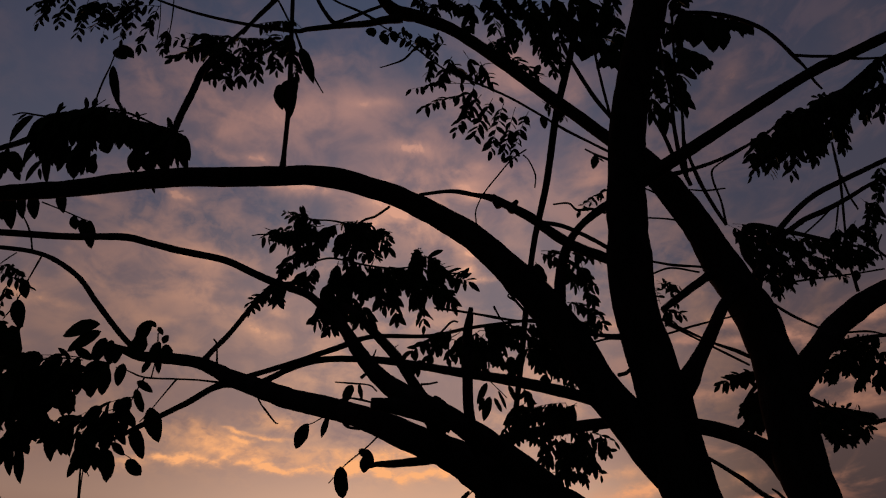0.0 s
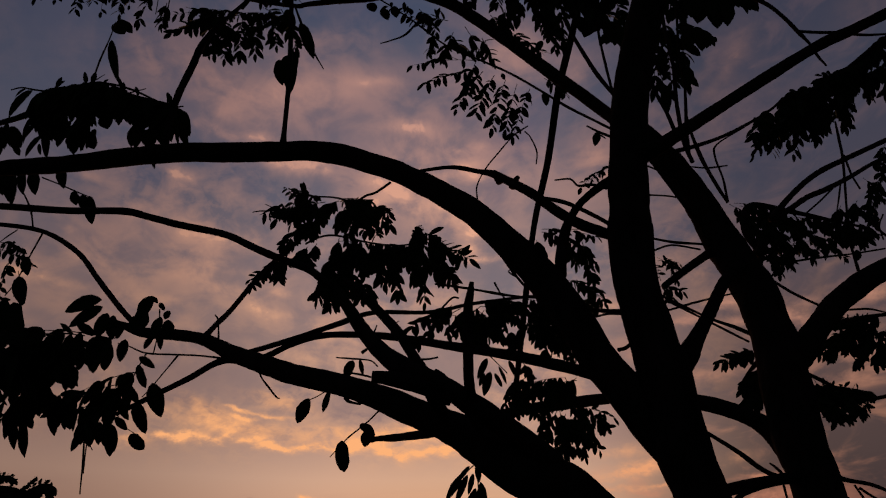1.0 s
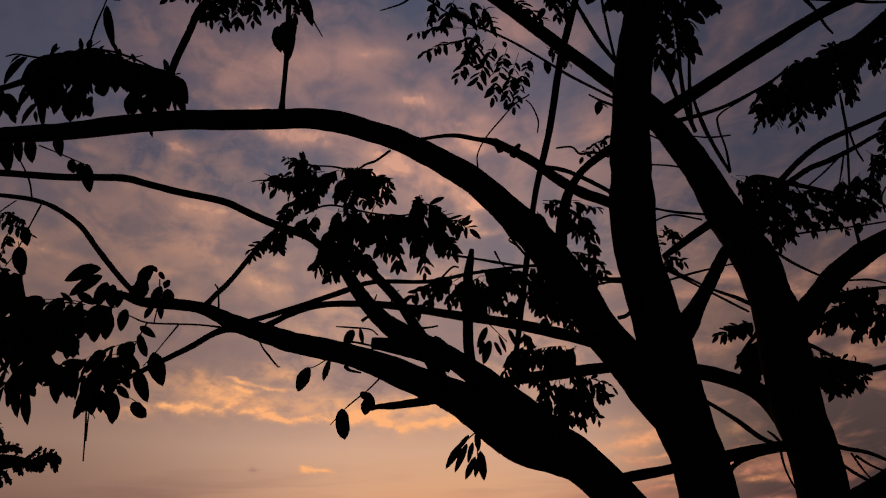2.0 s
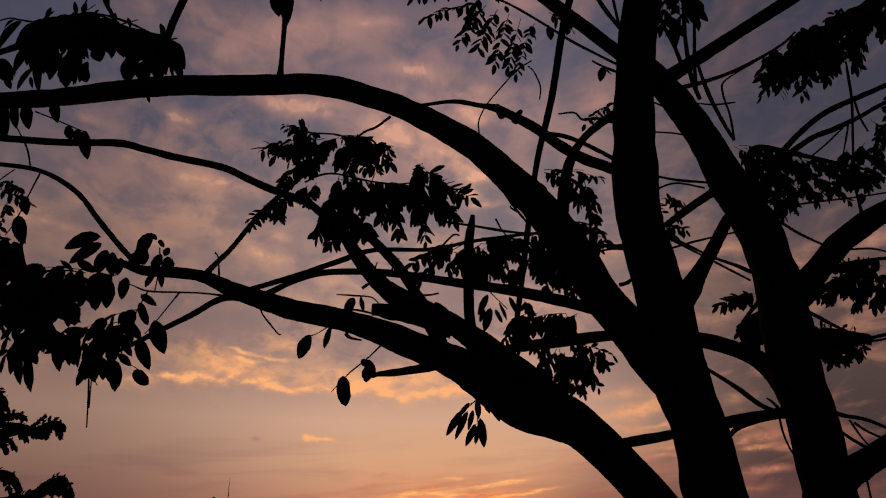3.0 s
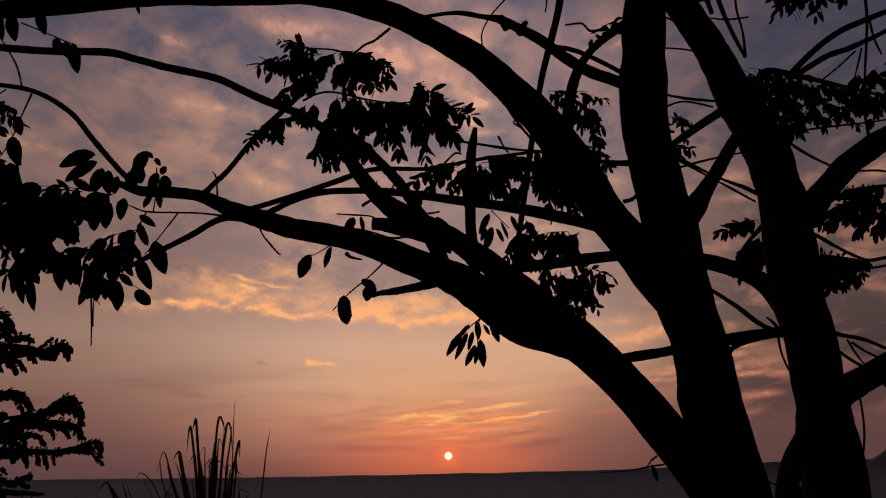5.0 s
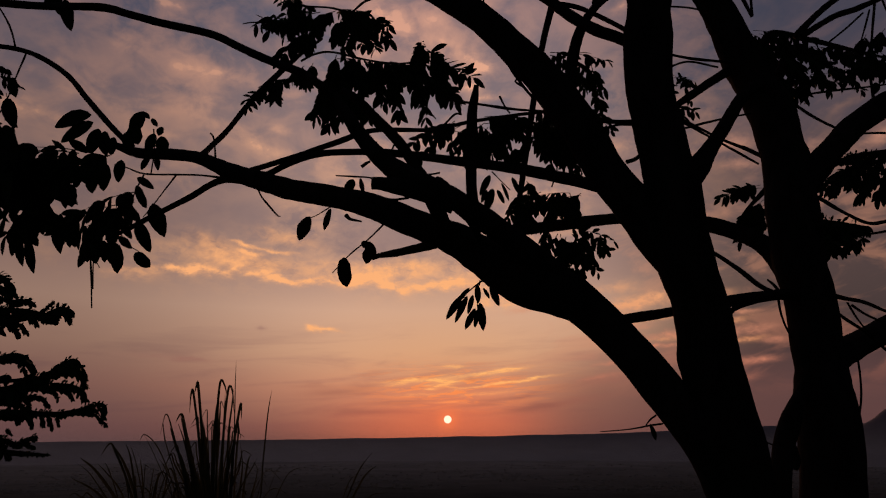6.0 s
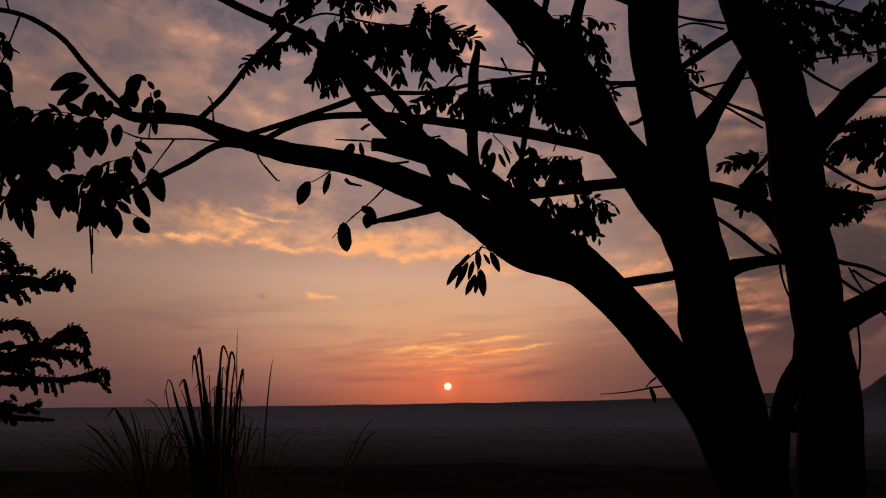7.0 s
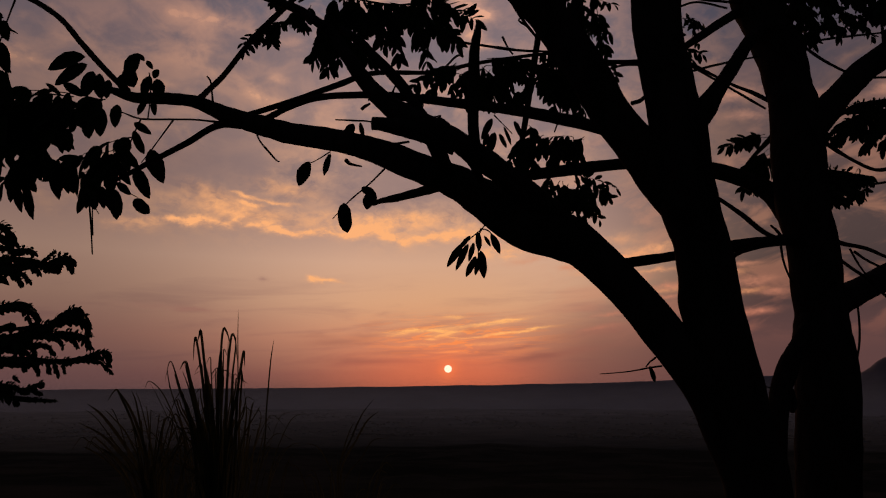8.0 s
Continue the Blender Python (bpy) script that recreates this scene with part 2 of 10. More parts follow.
PINK_CLOUDS_MID = [(-23.1, 28.8, 0.92, 0.69, 0, 0.50), (-21.9, 28.5, 1.68, 0.61, -12, 0.55), (-19.8, 28.6, 1.44, 0.53, 0, 0.60), (-17.6, 28.9, 1.28, 0.62, 0, 0.65), (-22.5, 25.7, 1.45, 0.66, 0, 0.45), (-20.5, 26.5, 1.22, 0.53, 0, 0.45), (-16.6, 23.9, 1.25, 0.55, -20, 0.60), (-15.1, 23.3, 1.55, 0.37, 0, 0.60), (-17.9, 26.3, 0.96, 0.45, 0, 0.40), (-14.5, 25.2, 0.79, 0.46, 0, 0.55), (-13.6, 27.7, 1.32, 0.55, 0, 0.50), (4.0, 35.3, 0.90, 0.49, 0, 0.85), (-19.2, 24.8, 1.41, 0.45, -10, 0.40), (-23.6, 23.2, 2.63, 0.39, 0, 0.30), (-10.9, 20.0, 2.92, 0.47, -5, 0.30)]
PINK_CLOUDS_SIDE = [(17.2, 34.2, 1.35, 0.39, 20, 0.85), (15.9, 35.8, 1.17, 0.56, 0, 0.65), (23.2, 32.9, 1.34, 0.46, -10, 0.40), (24.2, 22.7, 1.74, 0.48, -8, 0.90), (25.5, 22.2, 0.77, 0.34, 0, 0.60), (30.5, 21.0, 0.93, 0.66, 20, 0.70), (31.8, 22.2, 0.84, 0.41, 25, 0.50), (33.5, 23.8, 2.24, 0.32, 25, 0.40), (35.8, 21.2, 1.04, 0.47, 20, 0.65), (23.1, 25.1, 0.99, 0.70, 0, 0.50), (15.3, 23.4, 1.26, 0.78, 0, 0.60), (19.7, 26.8, 1.90, 0.53, 0, 0.30), (9.1, 20.0, 1.78, 0.66, 0, 0.50), (4.6, 20.2, 1.51, 0.66, 0, 0.45), (33.6, 18.5, 1.78, 0.36, 10, 0.35)]
GOLD_CLOUDS = [(-21.6, 13.1, 1.93, 0.26, 2, 0.95), (-19.8, 13.4, 0.94, 0.26, 8, 0.70), (-18.4, 13.1, 0.87, 0.26, -10, 0.70), (-17.5, 13.6, 0.79, 0.22, 25, 0.70), (-16.8, 15.7, 0.99, 0.18, -15, 0.70), (-14.1, 15.2, 1.38, 0.18, -6, 0.75), (-16.2, 14.9, 0.72, 0.18, -20, 0.60), (-15.5, 13.4, 1.17, 0.22, 4, 0.80), (-13.9, 12.9, 1.18, 0.23, -6, 0.90), (-12.4, 12.8, 1.01, 0.23, 0, 0.90), (-10.7, 12.9, 1.68, 0.32, 2, 0.90), (-7.1, 13.1, 2.18, 0.37, 4, 0.95), (-3.6, 12.4, 0.86, 0.32, -20, 0.90), (-4.4, 12.8, 0.96, 0.28, 0, 0.80), (-1.7, 12.6, 1.44, 0.28, 5, 0.95), (0.9, 12.9, 1.64, 0.37, 12, 0.95)]
GOLD_HAZE = [(-5.8, 13.9, 6.22, 0.74, 0, 0.50), (-17.0, 14.2, 4.00, 0.67, -6, 0.45), (-24.9, 12.7, 1.59, 0.38, 0, 0.40), (4.7, 11.5, 1.90, 0.55, 0, 0.70), (-9.8, 8.9, 1.09, 0.18, -3, 0.75), (-10.9, 9.1, 0.45, 0.18, 0, 0.50), (-18.9, 15.3, 2.64, 0.62, -18, 0.35), (-13.5, 16.3, 2.80, 0.46, -10, 0.30), (-2.9, 14.1, 2.90, 0.47, 0, 0.30), (3.5, 12.7, 1.92, 0.46, 0, 0.50)]
SUN_STREAKS = [(4.2, 5.5, 2.19, 0.14, 7, 0.95), (5.7, 5.7, 0.73, 0.11, 5, 0.80), (-2.6, 4.9, 1.91, 0.15, 3, 0.85), (-3.7, 4.6, 1.09, 0.11, 6, 0.60), (-0.5, 4.9, 0.82, 0.10, -4, 0.90), (0.7, 4.7, 0.82, 0.10, 6, 0.95), (-0.2, 4.5, 1.00, 0.10, 4, 0.95), (0.9, 4.3, 0.64, 0.09, -4, 0.80), (-0.9, 4.2, 0.64, 0.09, 4, 0.70), (4.7, 4.6, 3.26, 0.10, 8, 0.85), (7.2, 4.9, 1.35, 0.10, 8, 0.70), (1.0, 6.0, 0.74, 0.11, 0, 0.70), (0.8, 3.1, 1.53, 0.13, 0, 0.50), (-1.9, 3.7, 1.81, 0.13, 2, 0.40), (3.6, 3.8, 2.26, 0.13, 4, 0.40), (0.5, 5.0, 1.83, 0.52, 0, 0.25)]
HAZE_BANDS = [(-15.8, 14.2, 12.75, 1.33, -4, 0.14), (-4.5, 13.9, 7.34, 1.05, 0, 0.16), (-24.5, 13.8, 7.34, 1.24, 0, 0.14), (18.9, 8.0, 7.68, 2.38, 0, 0.20)]
SOFT_MASSES = [(-20.5, 40.4, 9.32, 3.68, 0, 0.45), (-0.2, 35.7, 12.07, 5.18, -15, 0.50), (-27.0, 27.1, 10.38, 4.63, 0, 0.28), (-14.9, 23.4, 13.29, 4.05, 0, 0.26), (16.4, 34.9, 5.92, 3.62, 0, 0.35), (-9.5, 42.8, 7.39, 1.80, 0, 0.30), (30.4, 40.0, 5.30, 2.00, 35, 0.15), (-33.2, 22.0, 5.14, 2.72, 0, 0.20), (23.0, 21.4, 6.94, 3.41, 0, 0.18), (8.3, 44.1, 7.57, 4.00, 0, 0.28)]
SIDE_STREAKS = [(18.4, 8.2, 1.63, 0.24, 4, 0.85), (17.5, 7.3, 1.92, 0.19, 4, 0.80), (16.3, 9.0, 0.96, 0.24, 0, 0.60), (7.6, 10.8, 2.18, 0.33, 8, 0.50), (10.9, 10.0, 1.35, 0.24, 0, 0.60), (24.2, 8.2, 1.73, 0.29, 5, 0.90), (24.7, 5.9, 1.43, 0.24, 5, 0.85), (24.0, 9.6, 1.45, 0.19, 0, 0.50), (23.2, 4.7, 1.43, 0.19, 0, 0.40), (13.9, 6.1, 1.91, 0.14, 8, 0.40), (26.2, 7.3, 0.96, 0.19, 0, 0.50), (12.9, 5.0, 1.91, 0.14, 8, 0.35)]
SIDE_CLOUDS = [(24.8, 22.4, 1.44, 0.43, 5, 0.80), (29.4, 20.5, 1.73, 0.52, -20, 0.60), (30.6, 21.4, 0.92, 0.43, 0, 0.40), (35.2, 21.1, 1.32, 0.52, 30, 0.50), (21.5, 21.5, 1.53, 0.43, 0, 0.50), (21.7, 17.3, 2.49, 0.43, 0, 0.30), (31.4, 15.2, 2.96, 0.43, 0, 0.30), (25.6, 20.9, 1.53, 0.33, 0, 0.40), (19.4, 18.9, 1.51, 0.48, 0, 0.30), (16.7, 19.6, 0.71, 0.48, 0, 0.40)]
RIGHT_GOLD = [(15.4, 10.6, 2.90, 0.38, 5, 0.85), (17.9, 11.3, 1.45, 0.38, 10, 0.65), (13.2, 9.4, 1.93, 0.24, 0, 0.45), (17.0, 9.4, 1.93, 0.19, 3, 0.70), (14.6, 12.1, 1.94, 0.48, 0, 0.40), (18.1, 7.9, 1.44, 0.19, 3, 0.50), (23.3, 8.9, 1.25, 0.29, 10, 0.50), (24.3, 7.5, 1.25, 0.24, 5, 0.55), (23.2, 11.0, 0.97, 0.38, 0, 0.30)]
GREY_CLOUDS = [(-8.6, 3.9, 2.66, 0.34, 3, 0.75), (-6.4, 4.5, 1.35, 0.26, 0, 0.50), (-10.5, 4.4, 1.76, 0.21, 0, 0.45), (2.5, 5.0, 1.19, 0.15, 5, 0.60), (9.1, 2.9, 3.73, 0.34, 8, 0.85), (5.4, 3.4, 2.69, 0.17, 5, 0.60), (3.5, 2.9, 2.24, 0.13, 3, 0.50), (13.9, 4.8, 2.59, 0.51, 8, 0.50), (-14.9, 8.9, 0.44, 0.17, 0, 0.70), (-20.2, 6.3, 1.38, 0.21, 0, 0.50), (-23.2, 6.4, 1.95, 0.20, 0, 0.20), (-3.7, 3.1, 2.69, 0.21, 2, 0.45), (-7.2, 2.4, 3.97, 0.25, 0, 0.35)]
CLOUD_BODIES = [(-6.8, 15.9, 7.24, 1.12, -4, 0.55), (-14.7, 14.0, 2.27, 0.36, -8, 0.40), (-20.3, 15.6, 3.03, 0.62, -14, 0.40), (1.0, 14.6, 2.92, 0.66, 0, 0.40), (-22.9, 18.5, 3.42, 1.05, -10, 0.30), (-11.7, 17.6, 2.86, 0.65, -6, 0.30)]
BLUE_GAPS = [(-39.0, 41.6, 5.38, 2.54, 0, 0.60), (-34.9, 31.3, 3.55, 1.18, 0, 0.30), (-8.7, 48.2, 7.96, 1.71, 0, 0.45), (-12.7, 38.9, 3.47, 1.14, 0, 0.35), (-8.1, 40.7, 3.64, 0.64, 0, 0.40), (19.1, 46.7, 3.66, 1.66, 0, 0.40), (36.5, 41.9, 3.53, 2.04, 0, 0.70), (30.8, 35.4, 4.51, 1.43, 0, 0.50), (7.6, 37.8, 3.53, 1.39, 0, 0.50), (11.6, 40.6, 2.98, 1.36, 0, 0.50), (-31.9, 44.5, 4.96, 1.54, 0, 0.35), (-29.4, 37.3, 2.82, 1.23, -20, 0.40)]
GREY_GAPS = [(-29.0, 32.9, 3.92, 1.20, -10, 0.60), (-20.8, 35.1, 2.75, 0.92, 0, 0.70), (-18.8, 33.2, 2.52, 0.78, -15, 0.40), (-9.7, 32.6, 2.16, 0.63, 0, 0.30), (5.7, 33.6, 1.77, 0.90, -20, 0.60), (8.3, 38.0, 2.84, 1.73, 0, 0.60), (1.3, 40.2, 2.36, 1.02, 0, 0.50), (0.7, 31.1, 1.09, 0.55, 0, 0.40), (30.9, 32.1, 3.79, 2.38, 0, 0.50), (24.1, 20.7, 2.58, 0.87, 0, 0.60), (-28.6, 26.7, 2.50, 1.04, 0, 0.35), (-28.5, 23.7, 2.04, 0.67, 0, 0.35), (-18.8, 21.6, 2.76, 0.63, 0, 0.30), (-11.2, 23.5, 2.49, 0.56, 0, 0.35), (21.9, 28.7, 2.35, 1.30, 0, 0.40), (35.2, 28.5, 2.62, 1.54, 0, 0.40)]
build_sky()

sun = new("sun", bpy.data.lights.new("sun", "SUN"))
sun.data.energy, sun.data.angle, sun.data.color = 0.5, radians(0.7), (1.0, 0.45, 0.25)
sun.matrix_world = look((0, 0, 0), (-math.sin(radians(SUN_AZ)), -math.cos(radians(SUN_AZ)), -math.tan(radians(SUN_EL))))


# ---- materials ----
def material(name, base, dark, scale, rough=0.8, bump=0.3, stretch=(1.0, 1.0, 1.0), spec=0.2, fine=6.0, thin=0.0):
    m = bpy.data.materials.new(name)
    m.use_nodes = True
    n = Nodes(m.node_tree)
    place = n.add("ShaderNodeMapping")
    n.put(place.inputs[0], n.add("ShaderNodeTexCoord").outputs["Object"])
    place.inputs[3].default_value = stretch
    coarse = n.noise(place.outputs[0], scale, 5.0, 0.6)
    grain = n.noise(place.outputs[0], scale * fine, 4.0, 0.6, distort=0.3)
    col = n.mix(n.step(coarse, 0.3, 0.7), dark, base)
    col = n.mix(n.step(grain, 0.35, 0.75, 0.0, 0.45), col, dark)
    vary = n.math("MULTIPLY_ADD", n.add("ShaderNodeObjectInfo").outputs["Random"], 0.4, 0.8)
    col = n.mix(1.0, col, n.combine(vary, vary, vary), "MULTIPLY")
    shader, out = n.add("ShaderNodeBsdfPrincipled"), n.add("ShaderNodeOutputMaterial")
    n.put(shader.inputs["Base Color"], col)
    n.put(shader.inputs["Roughness"], n.step(grain, 0.2, 0.8, rough - 0.12, min(1.0, rough + 0.1)))
    shader.inputs["Specular IOR Level"].default_value = spec
    relief = n.add("ShaderNodeBump")
    relief.inputs["Strength"].default_value = bump
    relief.inputs["Distance"].default_value = 0.02
    n.put(relief.inputs["Height"], n.math("MULTIPLY_ADD", grain, 0.5, coarse))
    n.put(shader.inputs["Normal"], relief.outputs[0])
    if thin:
        # thin leaves let some of the light behind them through
        through_light, both = n.add("ShaderNodeBsdfTranslucent"), n.add("ShaderNodeMixShader")
        n.put(through_light.inputs[0], col)
        n.put(both.inputs[0], thin)
        n.put(both.inputs[1], shader.outputs[0])
        n.put(both.inputs[2], through_light.outputs[0])
        n.put(out.inputs[0], both.outputs[0])
    else:
        n.put(out.inputs[0], shader.outputs[0])
    return m


BARK = material("bark", (0.075, 0.060, 0.048, 1), (0.030, 0.024, 0.020, 1), 14.0, 0.95, 0.6, (1.0, 1.0, 0.35), 0.0)
TWIG = material("twig_bark", (0.070, 0.055, 0.042, 1), (0.032, 0.026, 0.020, 1), 40.0, 0.95, 0.4, spec=0.0)
LEAF = material("leaf", (0.045, 0.070, 0.026, 1), (0.030, 0.046, 0.018, 1), 30.0, 0.75, 0.25, spec=0.08)
DRY_LEAF = material("dry_leaf", (0.085, 0.055, 0.030, 1), (0.045, 0.030, 0.018, 1), 30.0, 0.75, 0.3, spec=0.2)
GRASS = material("grass_blade", (0.12, 0.115, 0.050, 1), (0.065, 0.065, 0.030, 1), 12.0, 0.65, 0.2, (1.0, 1.0, 0.2), 0.2, thin=0.12)


def ground_material():
    """Dark scrub on the hill, farmland with hedges on the plain below it, distance haze painted into its colour."""
    m = bpy.data.materials.new("land")
    m.use_nodes = True
    n = Nodes(m.node_tree)
    where = n.add("ShaderNodeNewGeometry").outputs["Position"]
    xyz = n.add("ShaderNodeSeparateXYZ")
    n.put(xyz.inputs[0], where)
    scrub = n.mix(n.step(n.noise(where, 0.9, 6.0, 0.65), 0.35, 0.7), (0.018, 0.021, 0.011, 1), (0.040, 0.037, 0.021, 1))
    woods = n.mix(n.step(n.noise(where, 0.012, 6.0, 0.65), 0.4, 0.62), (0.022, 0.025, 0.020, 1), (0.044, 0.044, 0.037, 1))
    hazed_plain = n.mix(n.step(n.noise(where, 0.0035, 6.0, 0.6), 0.42, 0.6), (0.085, 0.090, 0.095, 1), (0.15, 0.15, 0.155, 1))
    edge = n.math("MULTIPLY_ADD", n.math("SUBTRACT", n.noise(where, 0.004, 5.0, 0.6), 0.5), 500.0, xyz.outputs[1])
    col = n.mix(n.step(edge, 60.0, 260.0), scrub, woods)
    # aerial haze as base colour: paler and bluer the farther off
    col = n.mix(n.step(edge, 900.0, 3300.0), col, hazed_plain)
    shader, out = n.add("ShaderNodeBsdfPrincipled"), n.add("ShaderNodeOutputMaterial")
    n.put(shader.inputs["Base Color"], col)
    shader.inputs["Roughness"].default_value = 1.0
    shader.inputs["Specular IOR Level"].default_value = 0.0
    relief = n.add("ShaderNodeBump")
    relief.inputs["Strength"].default_value = 0.5
    relief.inputs["Distance"].default_value = 0.15
    n.put(relief.inputs["Height"], n.noise(where, 2.5, 6.0, 0.7))
    n.put(shader.inputs["Normal"], relief.outputs[0])
    n.put(out.inputs[0], shader.outputs[0])
    return m


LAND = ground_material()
WOODS = material("far_woods", (0.095, 0.098, 0.092, 1), (0.080, 0.084, 0.078, 1), 0.05, 1.0, 0.0, spec=0.0)
# the hills' pale grey has the haze in front of them mixed in
HAZED_HILL = material("hazed_far_hill", (0.34, 0.32, 0.335, 1), (0.27, 0.255, 0.27, 1), 0.006, 1.0, 0.0, spec=0.0)


def mist_material(name, top, low, high, foot):
    """Thin evening mist: lets most of the view through and glimmers in the light from behind it; thickest near the plain."""
    m = bpy.data.materials.new(name)
    m.use_nodes = True
    n = Nodes(m.node_tree)
    where = n.add("ShaderNodeNewGeometry").outputs["Position"]
    xyz = n.add("ShaderNodeSeparateXYZ")
    n.put(xyz.inputs[0], where)
    rise = n.math("MULTIPLY", n.step(xyz.outputs[2], foot, foot + 45.0), n.step(xyz.outputs[2], -60.0, top, low, high))
    thick = n.math("MULTIPLY", rise, n.step(n.noise(where, 0.0025, 4.0, 0.5), 0.25, 0.75, 0.7, 1.2))
    clear, glim, mixed, out = (n.add(k) for k in ("ShaderNodeBsdfTransparent", "ShaderNodeBsdfTranslucent", "ShaderNodeMixShader", "ShaderNodeOutputMaterial"))
    glim.inputs[0].default_value = (0.29, 0.41, 0.58, 1)
    n.put(mixed.inputs[0], thick)
    n.put(mixed.inputs[1], clear.outputs[0])
    n.put(mixed.inputs[2], glim.outputs[0])
    n.put(out.inputs[0], mixed.outputs[0])
    return m


MIST = mist_material("mist", 45.0, 0.092, 0.0, -100.0)
SLOPE_MIST = mist_material("slope_mist", 14.0, 0.032, 0.0, -66.0)


# ---- helpers of this scene ----
def mesh_of(name, verts, faces, mat, smooth=True):
    me = bpy.data.meshes.new(name)
    me.from_pydata([tuple(v) for v in verts], [], faces)
    me.materials.append(mat)
    if smooth:
        me.polygons.foreach_set("use_smooth", [True] * len(me.polygons))
    me.update()
    return me


def part(name, me, parent, label=""):
    ob = new(name, me)
    ob.parent = parent
    return tagged(ob, label) if label else ob


def thing(name, base, label, category, group=""):
    ob = new(name)
    ob.location = base
    ob.empty_display_size = 0.1
    return tagged(ob, label, category, group)


def glide(points, steps):
    """A smooth line through rows of numbers (Catmull-Rom)."""
    p = np.array(points, float)
    q = np.vstack([2 * p[0] - p[1], p, 2 * p[-1] - p[-2]])
    out = []
    for i in range(len(p) - 1):
        a, b, c, d = q[i:i + 4]
        for k in range(steps):
            t = k / steps
            out.append(0.5 * (2 * b + (c - a) * t + (2 * a - 5 * b + 4 * c - d) * t * t + (3 * b - a - 3 * c + d) * t ** 3))
    out.append(p[-1])
    return np.array(out)


def tube(points, sides, steps, rough, knots=0.0):
    """Verts and faces of a tapering limb through rows of x, y, z, radius, with uneven bark and swellings."""
    line = glide(points, steps)
    seed = Vector((points[0][0] * 3.1, points[0][1] * 1.7, points[0][2] * 2.3))
    verts, faces, side = [], [], None
    for i, row in enumerate(line):
        c, r = Vector(row[:3]), max(row[3], 0.0006)
        ahead = Vector(line[min(i + 1, len(line) - 1)][:3]) - Vector(line[max(i - 1, 0)][:3])
        ahead.normalize()
        side = (side or ahead.orthogonal())
        side = (side - ahead * side.dot(ahead)).normalized()
        other = ahead.cross(side)
        swell = 1.0 + knots * noise.noise(c * 9.0 + seed)
        for k in range(sides):
            a = 2 * math.pi * k / sides
            out = side * math.cos(a) + other * math.sin(a)
            lump = 1.0 + rough * (noise.noise((c + out * r) * (0.35 / r) + seed) + 0.5 * noise.noise((c + out * r) * (1.1 / r)))
            verts.append(c + out * (r * swell * lump))
    m = len(line)
    for i in range(m - 1):
        for k in range(sides):
            j = (k + 1) % sides
            faces.append((i * sides + k, i * sides + j, (i + 1) * sides + j, (i + 1) * sides + k))
    faces.append(tuple(range(sides))[::-1])
    faces.append(tuple((m - 1) * sides + k for k in range(sides)))
    return verts, faces


def limb(tree, name, points, label=""):
    """A trunk, branch or twig of a tree, its rows in world metres with the radius."""
    thick = max(p[3] for p in points)
    sides, steps = (18, 10) if thick > 0.04 else (10, 7) if thick > 0.012 else (6, 5)
    base = tree.location
    rows = [(p[0] - base.x, p[1] - base.y, p[2] - base.z, p[3]) for p in points]
    verts, faces = tube(rows, sides, steps, 0.06 if thick > 0.012 else 0.09, 0.05 if thick > 0.03 else 0.10 if thick > 0.012 else 0.22)
    return part(name, mesh_of(name, verts, faces, BARK if thick > 0.012 else TWIG), tree, label)


def blade_shape(rng, wide, curl, bite=0.0):
    """One leaflet of length 1 along +x: pointed oval, folded along its rib, tip bent down."""
    prof = ((0.0, 0.02), (0.09, 0.27), (0.26, 0.46), (0.50, 0.52), (0.72, 0.45), (0.90, 0.25), (1.0, 0.02))
    verts, faces = [], []
    for x, y in prof:
        w = y * wide * rng.uniform(0.9, 1.08)
        z = -curl * x * x
        u = w * (1.0 - bite * rng.random())
        verts += [(x, u, z + w * 0.22), (x, 0.0, z), (x, -w, z + w * 0.22)]
    for i in range(len(prof) - 1):
        a = 3 * i
        faces += [(a, a + 1, a + 4, a + 3), (a + 1, a + 2, a + 5, a + 4)]
    return verts, faces


def leaflet_pose(at, way, face, size):
    x = way.normalized()
    z = (face - x * face.dot(x))
    z = z.normalized() if z.length > 1e-4 else x.orthogonal().normalized()
    y = z.cross(x)
    m = Matrix((x, y, z)).transposed().to_4x4()
    return Matrix.Translation(at) @ m @ Matrix.Scale(size, 4)


shapes = random.Random(5)
LEAFLETS = [blade_shape(shapes, shapes.uniform(0.34, 0.46), shapes.uniform(0.02, 0.25), 0.25 if k % 4 == 3 else 0.0) for k in range(8)]
LEAFLET_MESHES = [mesh_of("leaflet", v, f, LEAF) for v, f in LEAFLETS]
DRY_MESHES = [mesh_of("dry_leaflet", v, f, DRY_LEAF) for v, f in LEAFLETS]


